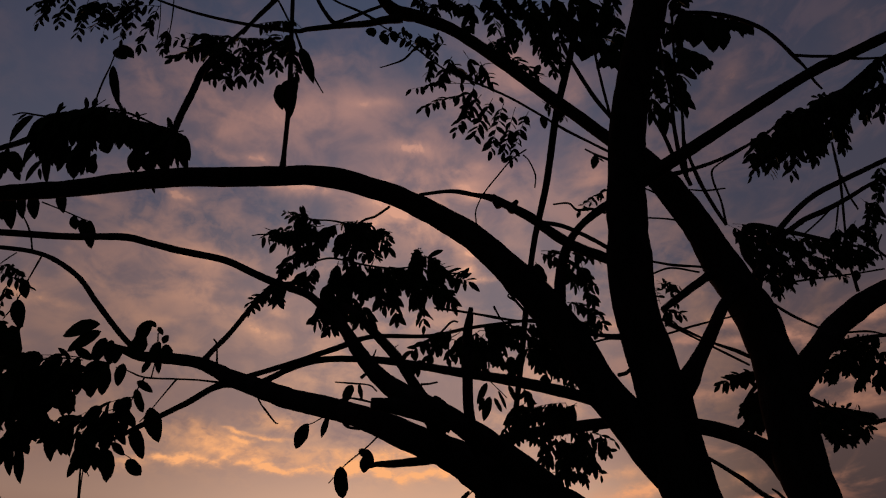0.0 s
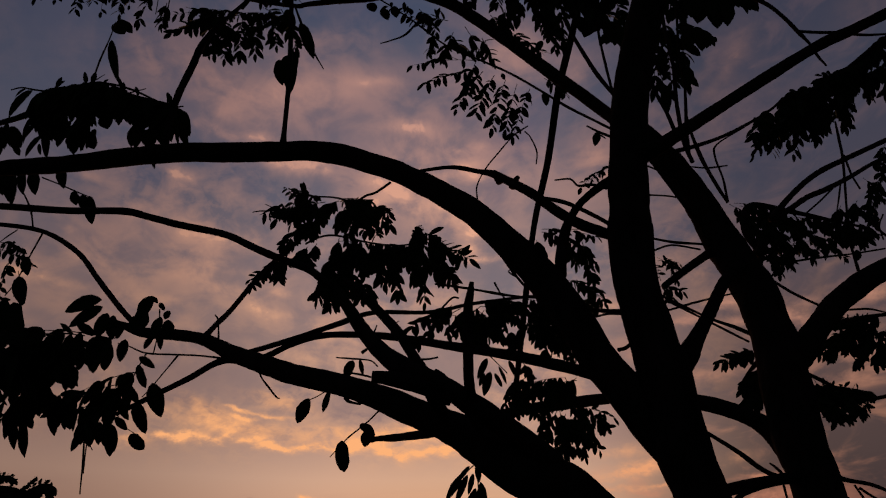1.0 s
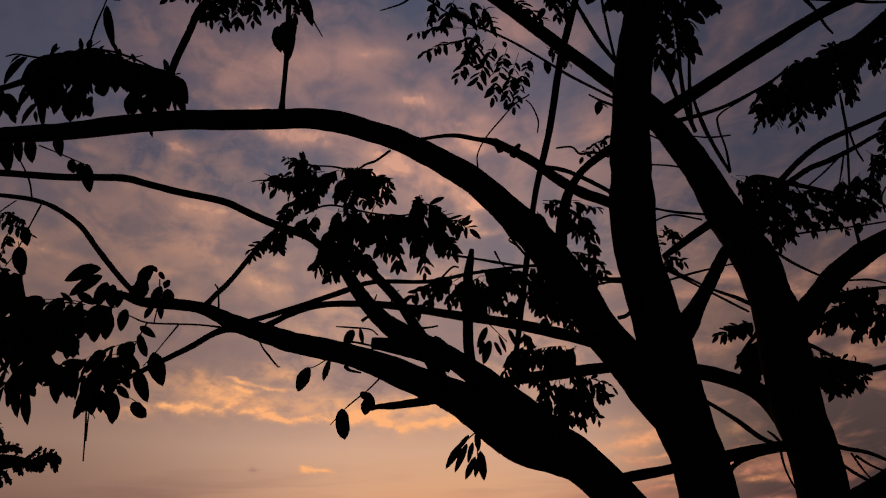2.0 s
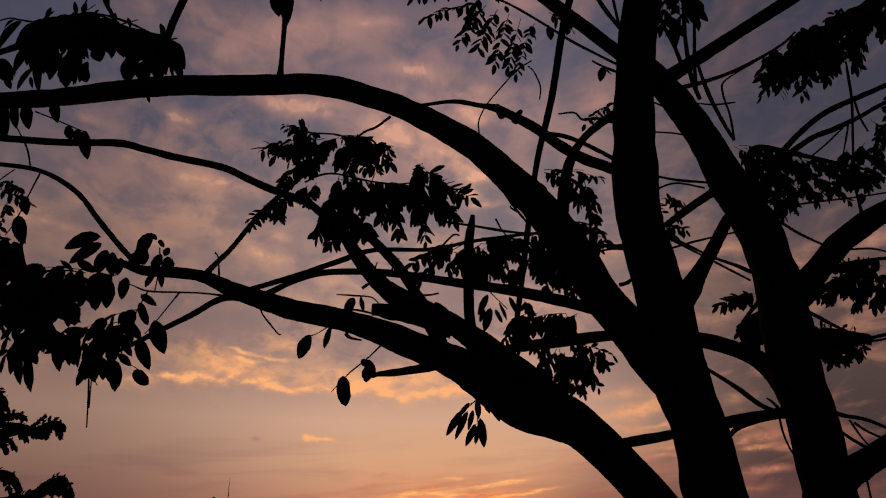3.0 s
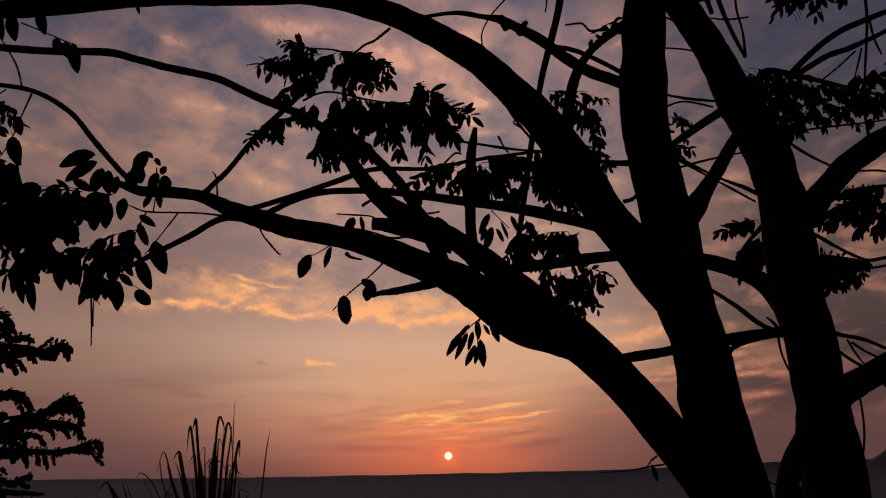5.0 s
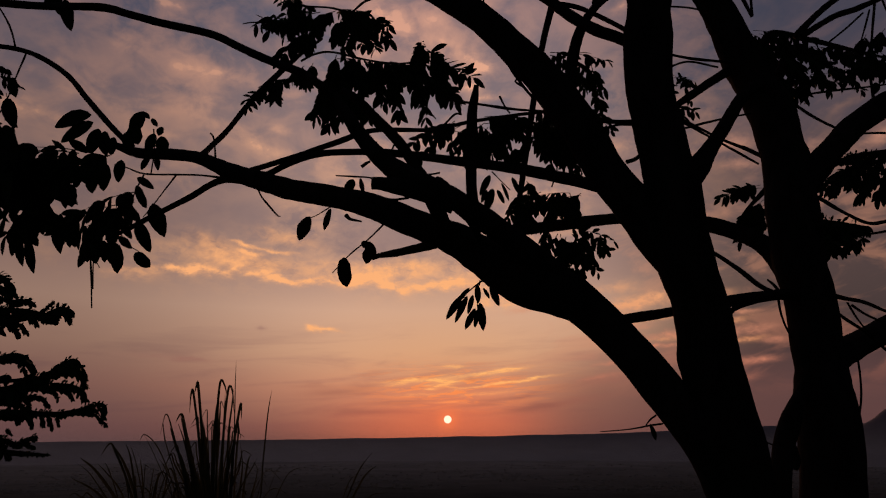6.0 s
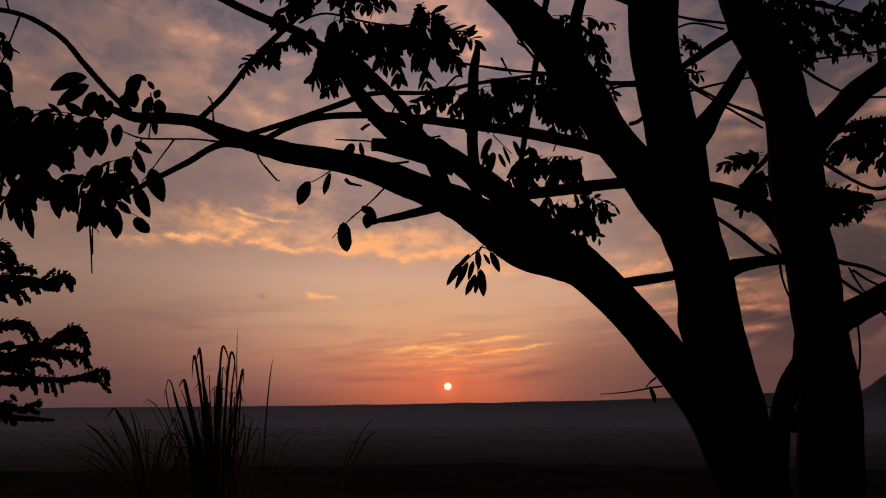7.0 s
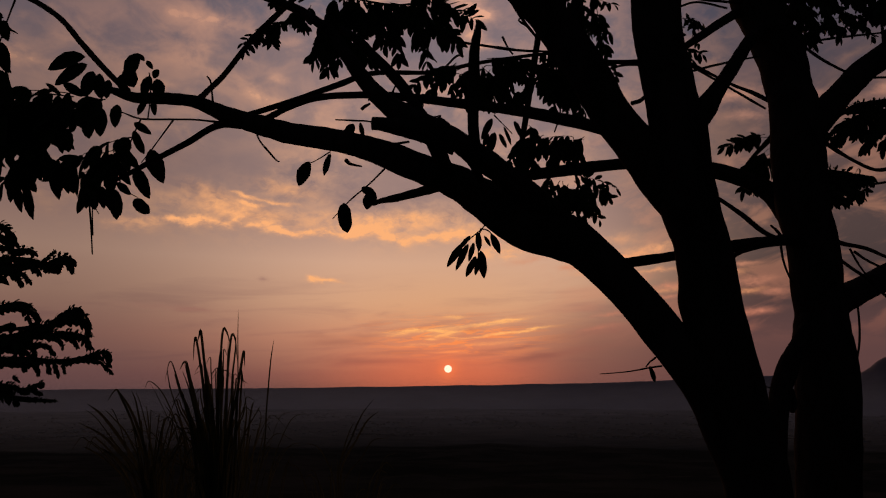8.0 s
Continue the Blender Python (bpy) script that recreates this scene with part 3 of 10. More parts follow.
def spray(tree, start, end, size, pairs, arch=0.1, hang=0.5, single=False, seed=0, spread=62.0, dry=False, label=""):
    """A pinnate leaf: a thin stalk from start to end that arches up, leaflets in pairs and one at its tip.
    hang: how far the leaflets droop to the ground. single: leaflets as objects of their own."""
    rng = random.Random(seed * 7919 + 13)
    base = tree.location
    a, b = Vector(start) - base, Vector(end) - base
    span = (b - a).length
    mid = (a + b) / 2 + Vector((0, 0, arch * span))
    line = [a * (1 - t) ** 2 + mid * 2 * t * (1 - t) + b * t * t for t in np.linspace(0, 1, 7)]
    thin = min(0.0032, size * 0.028)
    rows = [(p.x, p.y, p.z, thin * (1.15 - 0.12 * i)) for i, p in enumerate(line)]
    verts, faces = tube(rows, 5, 2, 0.05)
    stalk_faces, placed = len(faces), []
    for k in range(pairs + 1):
        last = k == pairs
        t = 0.16 + 0.84 * k / pairs
        for sgn in ((0,) if last else (1, -1)):
            tt = min(1.0, max(0.0, t + rng.uniform(-0.03, 0.03)))
            at = a * (1 - tt) ** 2 + mid * 2 * tt * (1 - tt) + b * tt * tt
            fwd = ((mid - a) * (1 - tt) + (b - mid) * tt).normalized()
            across = fwd.cross(Vector((rng.uniform(-0.4, 0.4), 1.0, rng.uniform(-0.5, 0.5)))).normalized()
            ang = radians(spread + rng.uniform(-14, 14)) * sgn
            way = fwd * math.cos(ang) + across * math.sin(ang) + Vector((0, rng.uniform(-0.35, 0.35), 0))
            h = hang * rng.uniform(0.75, 1.15)
            way = way.normalized() * (1 - min(h, 1.0)) + Vector((rng.uniform(-0.22, 0.22), rng.uniform(-0.2, 0.2), -1)) * h
            face = Vector((rng.gauss(0, 0.65), -1.0, rng.gauss(0.25, 0.45)))
            scale = size * (0.62 + 0.38 * math.sin(math.pi * (0.2 + 0.62 * t))) * rng.uniform(0.72, 1.18)
            if rng.random() < 0.11:
                continue
            placed.append((leaflet_pose(at, way, face, scale), rng.randrange(8)))
    mat = DRY_LEAF if dry else LEAF
    if not single:
        for m, k in placed:
            v, f = LEAFLETS[k]
            o = len(verts)
            verts += [m @ Vector(p) for p in v]
            faces += [tuple(i + o for i in q) for q in f]
    me = mesh_of("compound_leaf", verts, faces, TWIG)
    me.materials.append(mat)
    me.polygons.foreach_set("material_index", [0] * stalk_faces + [1] * (len(faces) - stalk_faces))
    ob = part("compound_leaf", me, tree, label)
    if single:
        for m, k in placed:
            leaf = part("leaflet", (DRY_MESHES if dry else LEAFLET_MESHES)[k], ob)
            leaf.matrix_basis = m
    return ob


def plume(tree, points, wide, leaf, seed=0, lift=0.35, hang=0.8):
    """A feathery drooping frond: a stalk through points, set closely with small leaflets that hang from it.
    wide: how far the leaflets reach below the stalk; leaf: breadth of a leaflet to its length."""
    rng = random.Random(seed * 7561 + 29)
    rows = glide([tuple(Vector(p) - tree.location) for p in points], 8)
    thin = min(0.006, wide * 0.05)
    verts, faces = tube([(p[0], p[1], p[2], thin * (1.3 - i / len(rows))) for i, p in enumerate(rows)], 5, 1, 0.05)
    stalk_faces, way_along, step = len(faces), 0.0, wide * 0.13
    for i in range(len(rows) - 1):
        a, b = Vector(rows[i]), Vector(rows[i + 1])
        span = (b - a).length
        if span < 1e-6:
            continue
        ahead = (b - a) / span
        way_along += span
        while way_along > 0:
            way_along -= step
            t = i / (len(rows) - 1)
            at = a.lerp(b, rng.random())
            for sgn in (1, -1):
                if rng.random() < 0.1:
                    continue
                up = rng.random() < lift * 0.5
                down = Vector((0, 0, 1.0 if up else -1.0)) * hang
                way = ahead * rng.uniform(0.2, 0.75) + down + Vector((rng.uniform(-0.25, 0.25), sgn * rng.uniform(0.05, 0.5), 0))
                size = wide * (0.5 if up else 1.0) * rng.uniform(0.75, 1.15) * (1.0 - 0.3 * t * t)
                m = leaflet_pose(at, way, Vector((rng.gauss(0, 0.5), -1.0, rng.gauss(0.2, 0.4))), size) @ Matrix.Diagonal((1.0, leaf / 0.42, 1.0, 1.0))
                v, f = LEAFLETS[rng.randrange(8)]
                o = len(verts)
                verts += [m @ Vector(p) for p in v]
                faces += [tuple(j + o for j in q) for q in f]
    me = mesh_of("compound_leaf", verts, faces, TWIG)
    me.materials.append(LEAF)
    me.polygons.foreach_set("material_index", [0] * stalk_faces + [1] * (len(faces) - stalk_faces))
    return part("compound_leaf", me, tree)


def lone_leaf(tree, top, tip, wide=0.5, dry=False, turn=0.0):
    """A single leaflet that hangs from a twig; wide: its breadth to its length."""
    a, b = Vector(top) - tree.location, Vector(tip) - tree.location
    k = int(abs(a.x * 977 + a.z * 331)) % 8
    ob = part("leaflet", (DRY_MESHES if dry else LEAFLET_MESHES)[k], tree)
    m = leaflet_pose(a, b - a, Vector((turn, -1.0, 0.15)), (b - a).length)
    ob.matrix_basis = m @ Matrix.Diagonal((1.0, wide / 0.42, 1.0, 1.0))
    return ob



# ---- the land ----
def land_height(x, y):
    """The brow the camera stands on, the slope below it, the plain far down."""
    d = max(0.0, y - 4.0 + 0.0006 * x * x if abs(x) < 60 else y)
    z = np.interp(d, [0, 5, 9, 16, 60, 260, 700, 1500, 2300], [0, -0.15, -0.5, -2.4, -10.5, -34, -66, -92, -96])
    z += 0.10 * noise.noise((x * 0.5, y * 0.5, 0)) * min(1.0, 1.0) * (0.25 if math.hypot(x, y) < 3 else 1.0)
    if y > 40:
        z += min(6.0, d * 0.012) * noise.noise((x * 0.008, y * 0.008, 3.0)) + min(2.5, d * 0.01) * noise.noise((x * 0.04, y * 0.04, 5.0))
    return float(z)


def build_ground():
    radii = [0.0] + [0.6 * 1.085 ** k for k in range(110)]
    radii = [r for r in radii if r < 4950] + [4950.0]
    sides, verts, faces = 180, [(0, 0, land_height(0, 0))], []
    for r in radii[1:]:
        for k in range(sides):
            a = 2 * math.pi * k / sides
            x, y = r * math.sin(a), r * math.cos(a)
            verts.append((x, y, land_height(x, y)))
    for k in range(sides):
        faces.append((0, 1 + (k + 1) % sides, 1 + k))
    for i in range(len(radii) - 2):
        for k in range(sides):
            a, b = 1 + i * sides + k, 1 + i * sides + (k + 1) % sides
            faces.append((a, b, b + sides, a + sides))
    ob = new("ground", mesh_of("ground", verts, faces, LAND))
    return tagged(ob, "dark scrubby hillside falling to a hazy plain", "ground", kind="structure")


build_ground()


AZIMUTHS = (-60, -33, -13, 0, 13, 17, 25, 33, 60)


def far_ridge(name, dist, az0, az1, heights, seed, label, peaks=()):
    """A long low range of hills on the far side of the plain."""
    verts, faces, m = [], [], 160
    for i in range(m + 1):
        az = az0 + (az1 - az0) * i / m
        fade = min(1.0, i / 12, (m - i) / 12)
        top = np.interp(az, AZIMUTHS, heights) + 5.0 * noise.noise((az * 0.35, seed, 0)) + 2.2 * noise.noise((az * 1.3, seed, 2)) + 1.2 * noise.noise((az * 5.0, seed, 4))
        for pa, pw, ph in peaks:
            top += ph * math.exp(-((az - pa) / pw) ** 2) * (1 + 0.12 * noise.noise((az * 1.1, seed, 7)))
        a = radians(az)
        for k, (out, lift) in enumerate(((-520, 0.0), (-260, 0.45), (-60, 0.93), (0, 1.0), (220, 0.6), (420, 0.0))):
            r = dist + out + 40 * noise.noise((az * 0.5, k, seed))
            verts.append((r * math.sin(a), r * math.cos(a), -97 + (97 + top) * lift * fade if lift else -100))
    for i in range(m):
        for k in range(5):
            a = i * 6 + k
            faces.append((a, a + 6, a + 7, a + 1))
    ob = new(name, mesh_of(name, verts, faces, HAZED_HILL))
    return tagged(ob, label, "hills", kind="structure")


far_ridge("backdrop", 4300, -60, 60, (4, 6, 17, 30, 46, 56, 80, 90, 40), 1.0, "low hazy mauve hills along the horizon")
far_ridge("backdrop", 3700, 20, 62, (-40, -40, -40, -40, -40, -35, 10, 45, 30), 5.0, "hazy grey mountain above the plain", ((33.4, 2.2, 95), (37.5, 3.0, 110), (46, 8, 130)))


def mist_bank(dist, top, mat):
    """A curved bank of mist that stands on the plain."""
    verts, faces, m = [], [], 60
    for i in range(m + 1):
        a = radians(-65 + 130 * i / m)
        for z in (-104.0, -45.0, top):
            verts.append((dist * math.sin(a), dist * math.cos(a), z))
    for i in range(m):
        for k in range(2):
            a = 3 * i + k
            faces.append((a, a + 3, a + 4, a + 1))
    ob = new("mist_bank", mesh_of("mist_bank", verts, faces, mat))
    return tagged(ob, "thin grey evening mist over the plain", "mist", "mist over the plain", "stuff")


mist_bank(620, 14.0, SLOPE_MIST)
for far_off in (1000, 1500, 2050, 2650, 3150):
    mist_bank(far_off, 45.0, MIST)


def far_woods():
    """Scattered tree clumps and hedges on the slope and the plain, too far to count."""
    rng = random.Random(11)
    verts, faces = [], []
    for k in range(2600):
        dist = 1300 * (2.5 ** rng.random())
        az = radians(rng.uniform(-42, 42))
        x, y = dist * math.sin(az), dist * math.cos(az)
        if noise.noise((x * 0.004, y * 0.004, 8.0)) < -0.12:
            continue
        z, tall, wide = land_height(x, y) - 0.5, rng.uniform(2.0, 5.5), rng.uniform(3.0, 11.0)
        o, m = len(verts), 7
        for lift, grow in ((0.0, 0.8), (0.5, 1.0), (0.85, 0.62)):
            for j in range(m):
                a = 2 * math.pi * j / m + lift
                r = wide * grow * rng.uniform(0.7, 1.2)
                verts.append((x + r * math.cos(a), y + 0.5 * r * math.sin(a), z + tall * lift * rng.uniform(0.85, 1.15)))
        verts.append((x, y, z + tall))
        for i in range(2):
            for j in range(m):
                p, q = o + i * m + j, o + i * m + (j + 1) % m
                faces.append((p, q, q + m, p + m))
        for j in range(m):
            faces.append((o + 2 * m + j, o + 2 * m + (j + 1) % m, o + 3 * m))
    ob = new("far_woods", mesh_of("far_woods", verts, faces, WOODS))
    return tagged(ob, "dark scattered tree clumps on the hazy plain", "woods", kind="stuff")


far_woods()


# ---- tall grass on the brow ----
def blade(clump, points, wide, name="blade"):
    """A folded grass blade through points in world metres, widest in its lower half, pointed at its tip."""
    rows = glide([tuple(Vector(p) - clump.location) for p in points], 6)
    verts, faces = [], []
    for i, p in enumerate(rows):
        t = i / (len(rows) - 1)
        ahead = Vector(rows[min(i + 1, len(rows) - 1)]) - Vector(rows[max(i - 1, 0)])
        side = Vector((ahead.z, 0.0, -ahead.x))
        side = side.normalized() if side.length > 1e-6 else Vector((1, 0, 0))
        w = wide * (0.5 + 0.9 * t - 1.3 * t ** 4) * 0.62 if t < 1 else 0.0004
        c = Vector(p)
        verts += [c - side * w, c + Vector((0, 0.5 * w, 0)), c + side * w]
    for i in range(len(rows) - 1):
        a = 3 * i
        faces += [(a, a + 1, a + 4, a + 3), (a + 1, a + 2, a + 5, a + 4)]
    return part(name, mesh_of(name, verts, faces, GRASS), clump)


def undergrowth(clump, count, height, spread, seed):
    """Short blades that fill the foot of a clump."""
    rng = random.Random(seed)
    base = clump.location
    for k in range(count):
        a, r = rng.uniform(0, 2 * math.pi), spread * math.sqrt(rng.random())
        foot = base + Vector((r * math.cos(a), 0.6 * r * math.sin(a), 0))
        h, lean = height * rng.uniform(0.45, 1.0), rng.uniform(0.05, 0.55)
        out = Vector((math.cos(a), 0.6 * math.sin(a), 0)) * lean * h * 0.7
        tip = foot + out * 1.35 + Vector((0, 0, h * rng.uniform(0.78, 1.0)))
        blade(clump, (foot, foot + out * 0.2 + Vector((0, 0, h * 0.5)), foot + out * 0.75 + Vector((0, 0, h * 0.9)), tip), rng.uniform(0.007, 0.015))



# ---- the tree with the arching limbs ----
tree_a = thing("tree", (0.972, 2.200, 0.0), "dark forked tree with arching limbs and drooping pinnate leaves", "tree", "trees on the brow")
limb(tree_a, "trunk", [(0.972, 2.200, -0.050, 0.1366), (0.966, 2.200, 0.058, 0.1132), (0.953, 2.200, 0.289, 0.0937), (0.925, 2.200, 0.763, 0.0843), (0.916, 2.200, 1.305, 0.0792), (0.886, 2.200, 1.429, 0.0818), (0.868, 2.200, 1.558, 0.0829), (0.812, 2.200, 1.832, 0.0913), (0.805, 2.195, 1.917, 0.0874), (0.798, 2.190, 1.991, 0.0848), (0.785, 2.183, 2.059, 0.0839), (0.767, 2.178, 2.114, 0.0863), (0.752, 2.171, 2.181, 0.0888), (0.741, 2.160, 2.267, 0.0843), (0.734, 2.160, 2.396, 0.0861), (0.726, 2.167, 2.496, 0.0803), (0.714, 2.176, 2.617, 0.0822), (0.704, 2.183, 2.702, 0.0797), (0.703, 2.194, 2.818, 0.0775), (0.718, 2.209, 2.966, 0.0818), (0.743, 2.232, 3.126, 0.0792), (0.770, 2.257, 3.311, 0.0776), (0.852, 2.330, 3.696, 0.0792), (0.903, 2.360, 3.895, 0.0813), (0.990, 2.390, 4.177, 0.0829), (1.085, 2.430, 4.469, 0.0875), (1.169, 2.460, 4.723, 0.0884), (1.224, 2.496, 5.055, 0.0801), (1.434, 2.600, 5.870, 0.0779)])
limb(tree_a, "branch", [(0.740, 2.192, 2.156, 0.0642), (0.680, 2.192, 2.252, 0.0689), (0.611, 2.206, 2.374, 0.0670), (0.549, 2.234, 2.483, 0.0651), (0.487, 2.279, 2.656, 0.0661), (0.429, 2.310, 2.783, 0.0681), (0.365, 2.336, 2.902, 0.0658), (0.268, 2.372, 3.044, 0.0592), (0.165, 2.420, 3.192, 0.0569), (0.053, 2.462, 3.307, 0.0538), (-0.065, 2.497, 3.409, 0.0511), (-0.189, 2.535, 3.506, 0.0484), (-0.317, 2.561, 3.576, 0.0490), (-0.448, 2.581, 3.637, 0.0494), (-0.605, 2.598, 3.675, 0.0498), (-0.735, 2.607, 3.681, 0.0487), (-0.972, 2.625, 3.692, 0.0477), (-1.241, 2.648, 3.712, 0.0469), (-1.510, 2.671, 3.705, 0.0453), (-1.782, 2.698, 3.690, 0.0421), (-2.064, 2.728, 3.694, 0.0399), (-2.346, 2.754, 3.692, 0.0348), (-2.637, 2.784, 3.697, 0.0297)], "thick arching limb")
limb(tree_a, "branch", [(0.886, 2.208, 1.243, 0.0672), (0.875, 2.208, 1.350, 0.0678), (0.836, 2.208, 1.456, 0.0646), (0.766, 2.208, 1.619, 0.0615), (0.647, 2.234, 1.813, 0.0633), (0.568, 2.250, 1.917, 0.0632), (0.473, 2.274, 2.025, 0.0632), (0.402, 2.290, 2.081, 0.0734), (0.293, 2.296, 2.119, 0.0778), (0.187, 2.304, 2.181, 0.0713), (0.123, 2.311, 2.227, 0.0644), (0.044, 2.319, 2.281, 0.0576), (-0.041, 2.361, 2.330, 0.0511), (-0.130, 2.405, 2.381, 0.0503), (-0.188, 2.439, 2.416, 0.0502), (-0.315, 2.534, 2.490, 0.0429), (-0.461, 2.685, 2.574, 0.0434), (-0.637, 2.900, 2.677, 0.0459), (-0.796, 3.088, 2.781, 0.0479), (-0.957, 3.256, 2.884, 0.0451), (-1.092, 3.375, 2.965, 0.0440), (-1.216, 3.530, 3.064, 0.0401), (-1.351, 3.603, 3.139, 0.0332), (-1.611, 3.834, 3.260, 0.0338), (-1.943, 4.160, 3.413, 0.0331), (-2.188, 4.372, 3.556, 0.0233), (-2.392, 4.480, 3.657, 0.0120)], "low sweeping limb")
limb(tree_a, "branch", [(0.374, 2.270, 2.151, 0.0350), (0.244, 2.200, 2.225, 0.0380), (0.138, 2.120, 2.279, 0.0370), (0.086, 2.080, 2.300, 0.0348), (0.030, 2.040, 2.327, 0.0326), (-0.035, 2.040, 2.356, 0.0362), (-0.113, 2.056, 2.403, 0.0350), (-0.180, 2.070, 2.459, 0.0302), (-0.229, 2.080, 2.516, 0.0271), (-0.268, 2.088, 2.573, 0.0237), (-0.308, 2.095, 2.638, 0.0203), (-0.353, 2.100, 2.703, 0.0178), (-0.401, 2.100, 2.742, 0.0151), (-0.469, 2.176, 2.823, 0.0148), (-0.546, 2.156, 2.846, 0.0137), (-0.609, 2.142, 2.867, 0.0137), (-0.681, 2.131, 2.899, 0.0131), (-0.770, 2.120, 2.938, 0.0127), (-0.936, 2.113, 2.976, 0.0134), (-1.047, 2.108, 3.007, 0.0124), (-1.145, 2.104, 3.031, 0.0134), (-1.337, 2.097, 3.031, 0.0124), (-1.535, 2.096, 3.048, 0.0124), (-1.756, 2.096, 3.067, 0.0099)])
limb(tree_a, "branch", [(0.001, 2.071, 2.321, 0.0226), (-0.053, 2.140, 2.421, 0.0201), (-0.094, 2.182, 2.499, 0.0187), (-0.133, 2.222, 2.577, 0.0184), (-0.181, 2.270, 2.654, 0.0180), (-0.244, 2.322, 2.741, 0.0175), (-0.312, 2.378, 2.836, 0.0160), (-0.368, 2.427, 2.897, 0.0131)])
limb(tree_a, "branch", [(0.037, 2.049, 2.305, 0.0269), (-0.058, 2.033, 2.341, 0.0276), (-0.135, 2.020, 2.356, 0.0239), (-0.177, 2.008, 2.359, 0.0205), (-0.205, 2.000, 2.358, 0.0199)], "sawn-off stub")
limb(tree_a, "branch", [(0.101, 2.080, 2.278, 0.0191), (0.088, 2.030, 2.354, 0.0172), (0.089, 2.000, 2.494, 0.0174), (0.092, 1.990, 2.580, 0.0158), (0.099, 1.970, 2.621, 0.0123), (0.104, 1.950, 2.651, 0.0070)], "bare upright stub")
limb(tree_a, "branch", [(0.585, 2.240, 2.410, 0.0228), (0.512, 2.280, 2.458, 0.0214), (0.407, 2.345, 2.514, 0.0211), (0.257, 2.424, 2.581, 0.0199), (0.043, 2.608, 2.690, 0.0181), (-0.086, 2.745, 2.768, 0.0168), (-0.247, 2.915, 2.860, 0.0166), (-0.392, 3.060, 2.928, 0.0161), (-0.606, 3.258, 3.005, 0.0157), (-0.802, 3.412, 3.013, 0.0164), (-1.015, 3.558, 2.984, 0.0185), (-1.232, 3.680, 3.032, 0.0191), (-1.451, 3.800, 2.971, 0.0170), (-1.674, 3.918, 2.915, 0.0167), (-1.912, 4.079, 2.872, 0.0138), (-2.069, 4.158, 2.835, 0.0087)])
limb(tree_a, "branch", [(-1.040, 3.520, 3.020, 0.0145), (-0.774, 3.400, 3.048, 0.0144), (-0.520, 3.280, 3.081, 0.0156), (-0.338, 3.200, 3.104, 0.0116), (-0.048, 3.080, 3.050, 0.0100), (0.144, 3.000, 3.053, 0.0085), (0.375, 2.880, 3.030, 0.0070), (0.531, 2.800, 3.004, 0.0057)])
limb(tree_a, "branch", [(0.684, 2.224, 2.958, 0.0226), (0.621, 2.251, 3.009, 0.0209), (0.559, 2.285, 3.061, 0.0209), (0.484, 2.335, 3.152, 0.0209), (0.397, 2.412, 3.296, 0.0207), (0.306, 2.467, 3.400, 0.0190), (0.250, 2.514, 3.470, 0.0170), (0.182, 2.568, 3.526, 0.0112), (0.067, 2.641, 3.603, 0.0103), (-0.082, 2.720, 3.642, 0.0079)])
limb(tree_a, "branch", [(0.708, 2.280, 3.029, 0.0095), (0.639, 2.400, 3.178, 0.0092), (0.546, 2.480, 3.293, 0.0097), (0.458, 2.520, 3.344, 0.0088), (0.393, 2.560, 3.407, 0.0068)])
limb(tree_a, "branch", [(0.737, 2.224, 3.255, 0.0232), (0.657, 2.280, 3.240, 0.0178), (0.566, 2.320, 3.173, 0.0147), (0.511, 2.344, 3.082, 0.0194), (0.480, 2.344, 2.967, 0.0223), (0.462, 2.320, 2.856, 0.0250)])
limb(tree_a, "branch", [(0.796, 2.192, 2.441, 0.0449), (0.845, 2.207, 2.495, 0.0380), (0.918, 2.278, 2.587, 0.0278), (1.016, 2.384, 2.709, 0.0252), (1.144, 2.566, 2.866, 0.0252), (1.289, 2.772, 3.041, 0.0263), (1.448, 2.976, 3.207, 0.0271), (1.599, 3.160, 3.348, 0.0232)])
limb(tree_a, "branch", [(0.682, 2.192, 2.559, 0.0067), (0.642, 2.208, 2.524, 0.0075), (0.620, 2.240, 2.526, 0.0085)])
limb(tree_a, "branch", [(0.656, 2.192, 2.650, 0.0085), (0.610, 2.240, 2.672, 0.0079), (0.559, 2.320, 2.714, 0.0073), (0.502, 2.400, 2.746, 0.0048)])
limb(tree_a, "twig", [(0.639, 2.208, 2.647, 0.0052), (0.598, 2.240, 2.661, 0.0044), (0.546, 2.280, 2.662, 0.0036), (0.501, 2.320, 2.658, 0.0027)])
limb(tree_a, "branch", [(-0.048, 2.110, 2.377, 0.0213), (-0.023, 2.164, 2.350, 0.0259), (-0.002, 2.222, 2.319, 0.0243), (0.020, 2.278, 2.294, 0.0199)])
limb(tree_a, "branch", [(0.077, 2.131, 2.299, 0.0131), (0.103, 2.189, 2.280, 0.0124), (0.121, 2.236, 2.260, 0.0115)])
limb(tree_a, "branch", [(0.037, 2.050, 2.334, 0.0148), (0.010, 2.042, 2.364, 0.0134), (-0.008, 2.036, 2.381, 0.0098), (-0.018, 2.032, 2.387, 0.0062)], "knobbly broken spur")
limb(tree_a, "twig", [(-0.318, 2.640, 2.677, 0.0071), (-0.300, 2.640, 2.692, 0.0062), (-0.284, 2.640, 2.701, 0.0041)])
limb(tree_a, "branch", [(-0.736, 2.600, 3.715, 0.0170), (-0.741, 2.608, 3.825, 0.0120), (-0.752, 2.624, 4.095, 0.0124), (-0.773, 2.640, 4.390, 0.0129), (-0.804, 2.664, 4.722, 0.0120), (-0.830, 2.680, 5.027, 0.0110), (-0.866, 2.720, 5.391, 0.0100)])
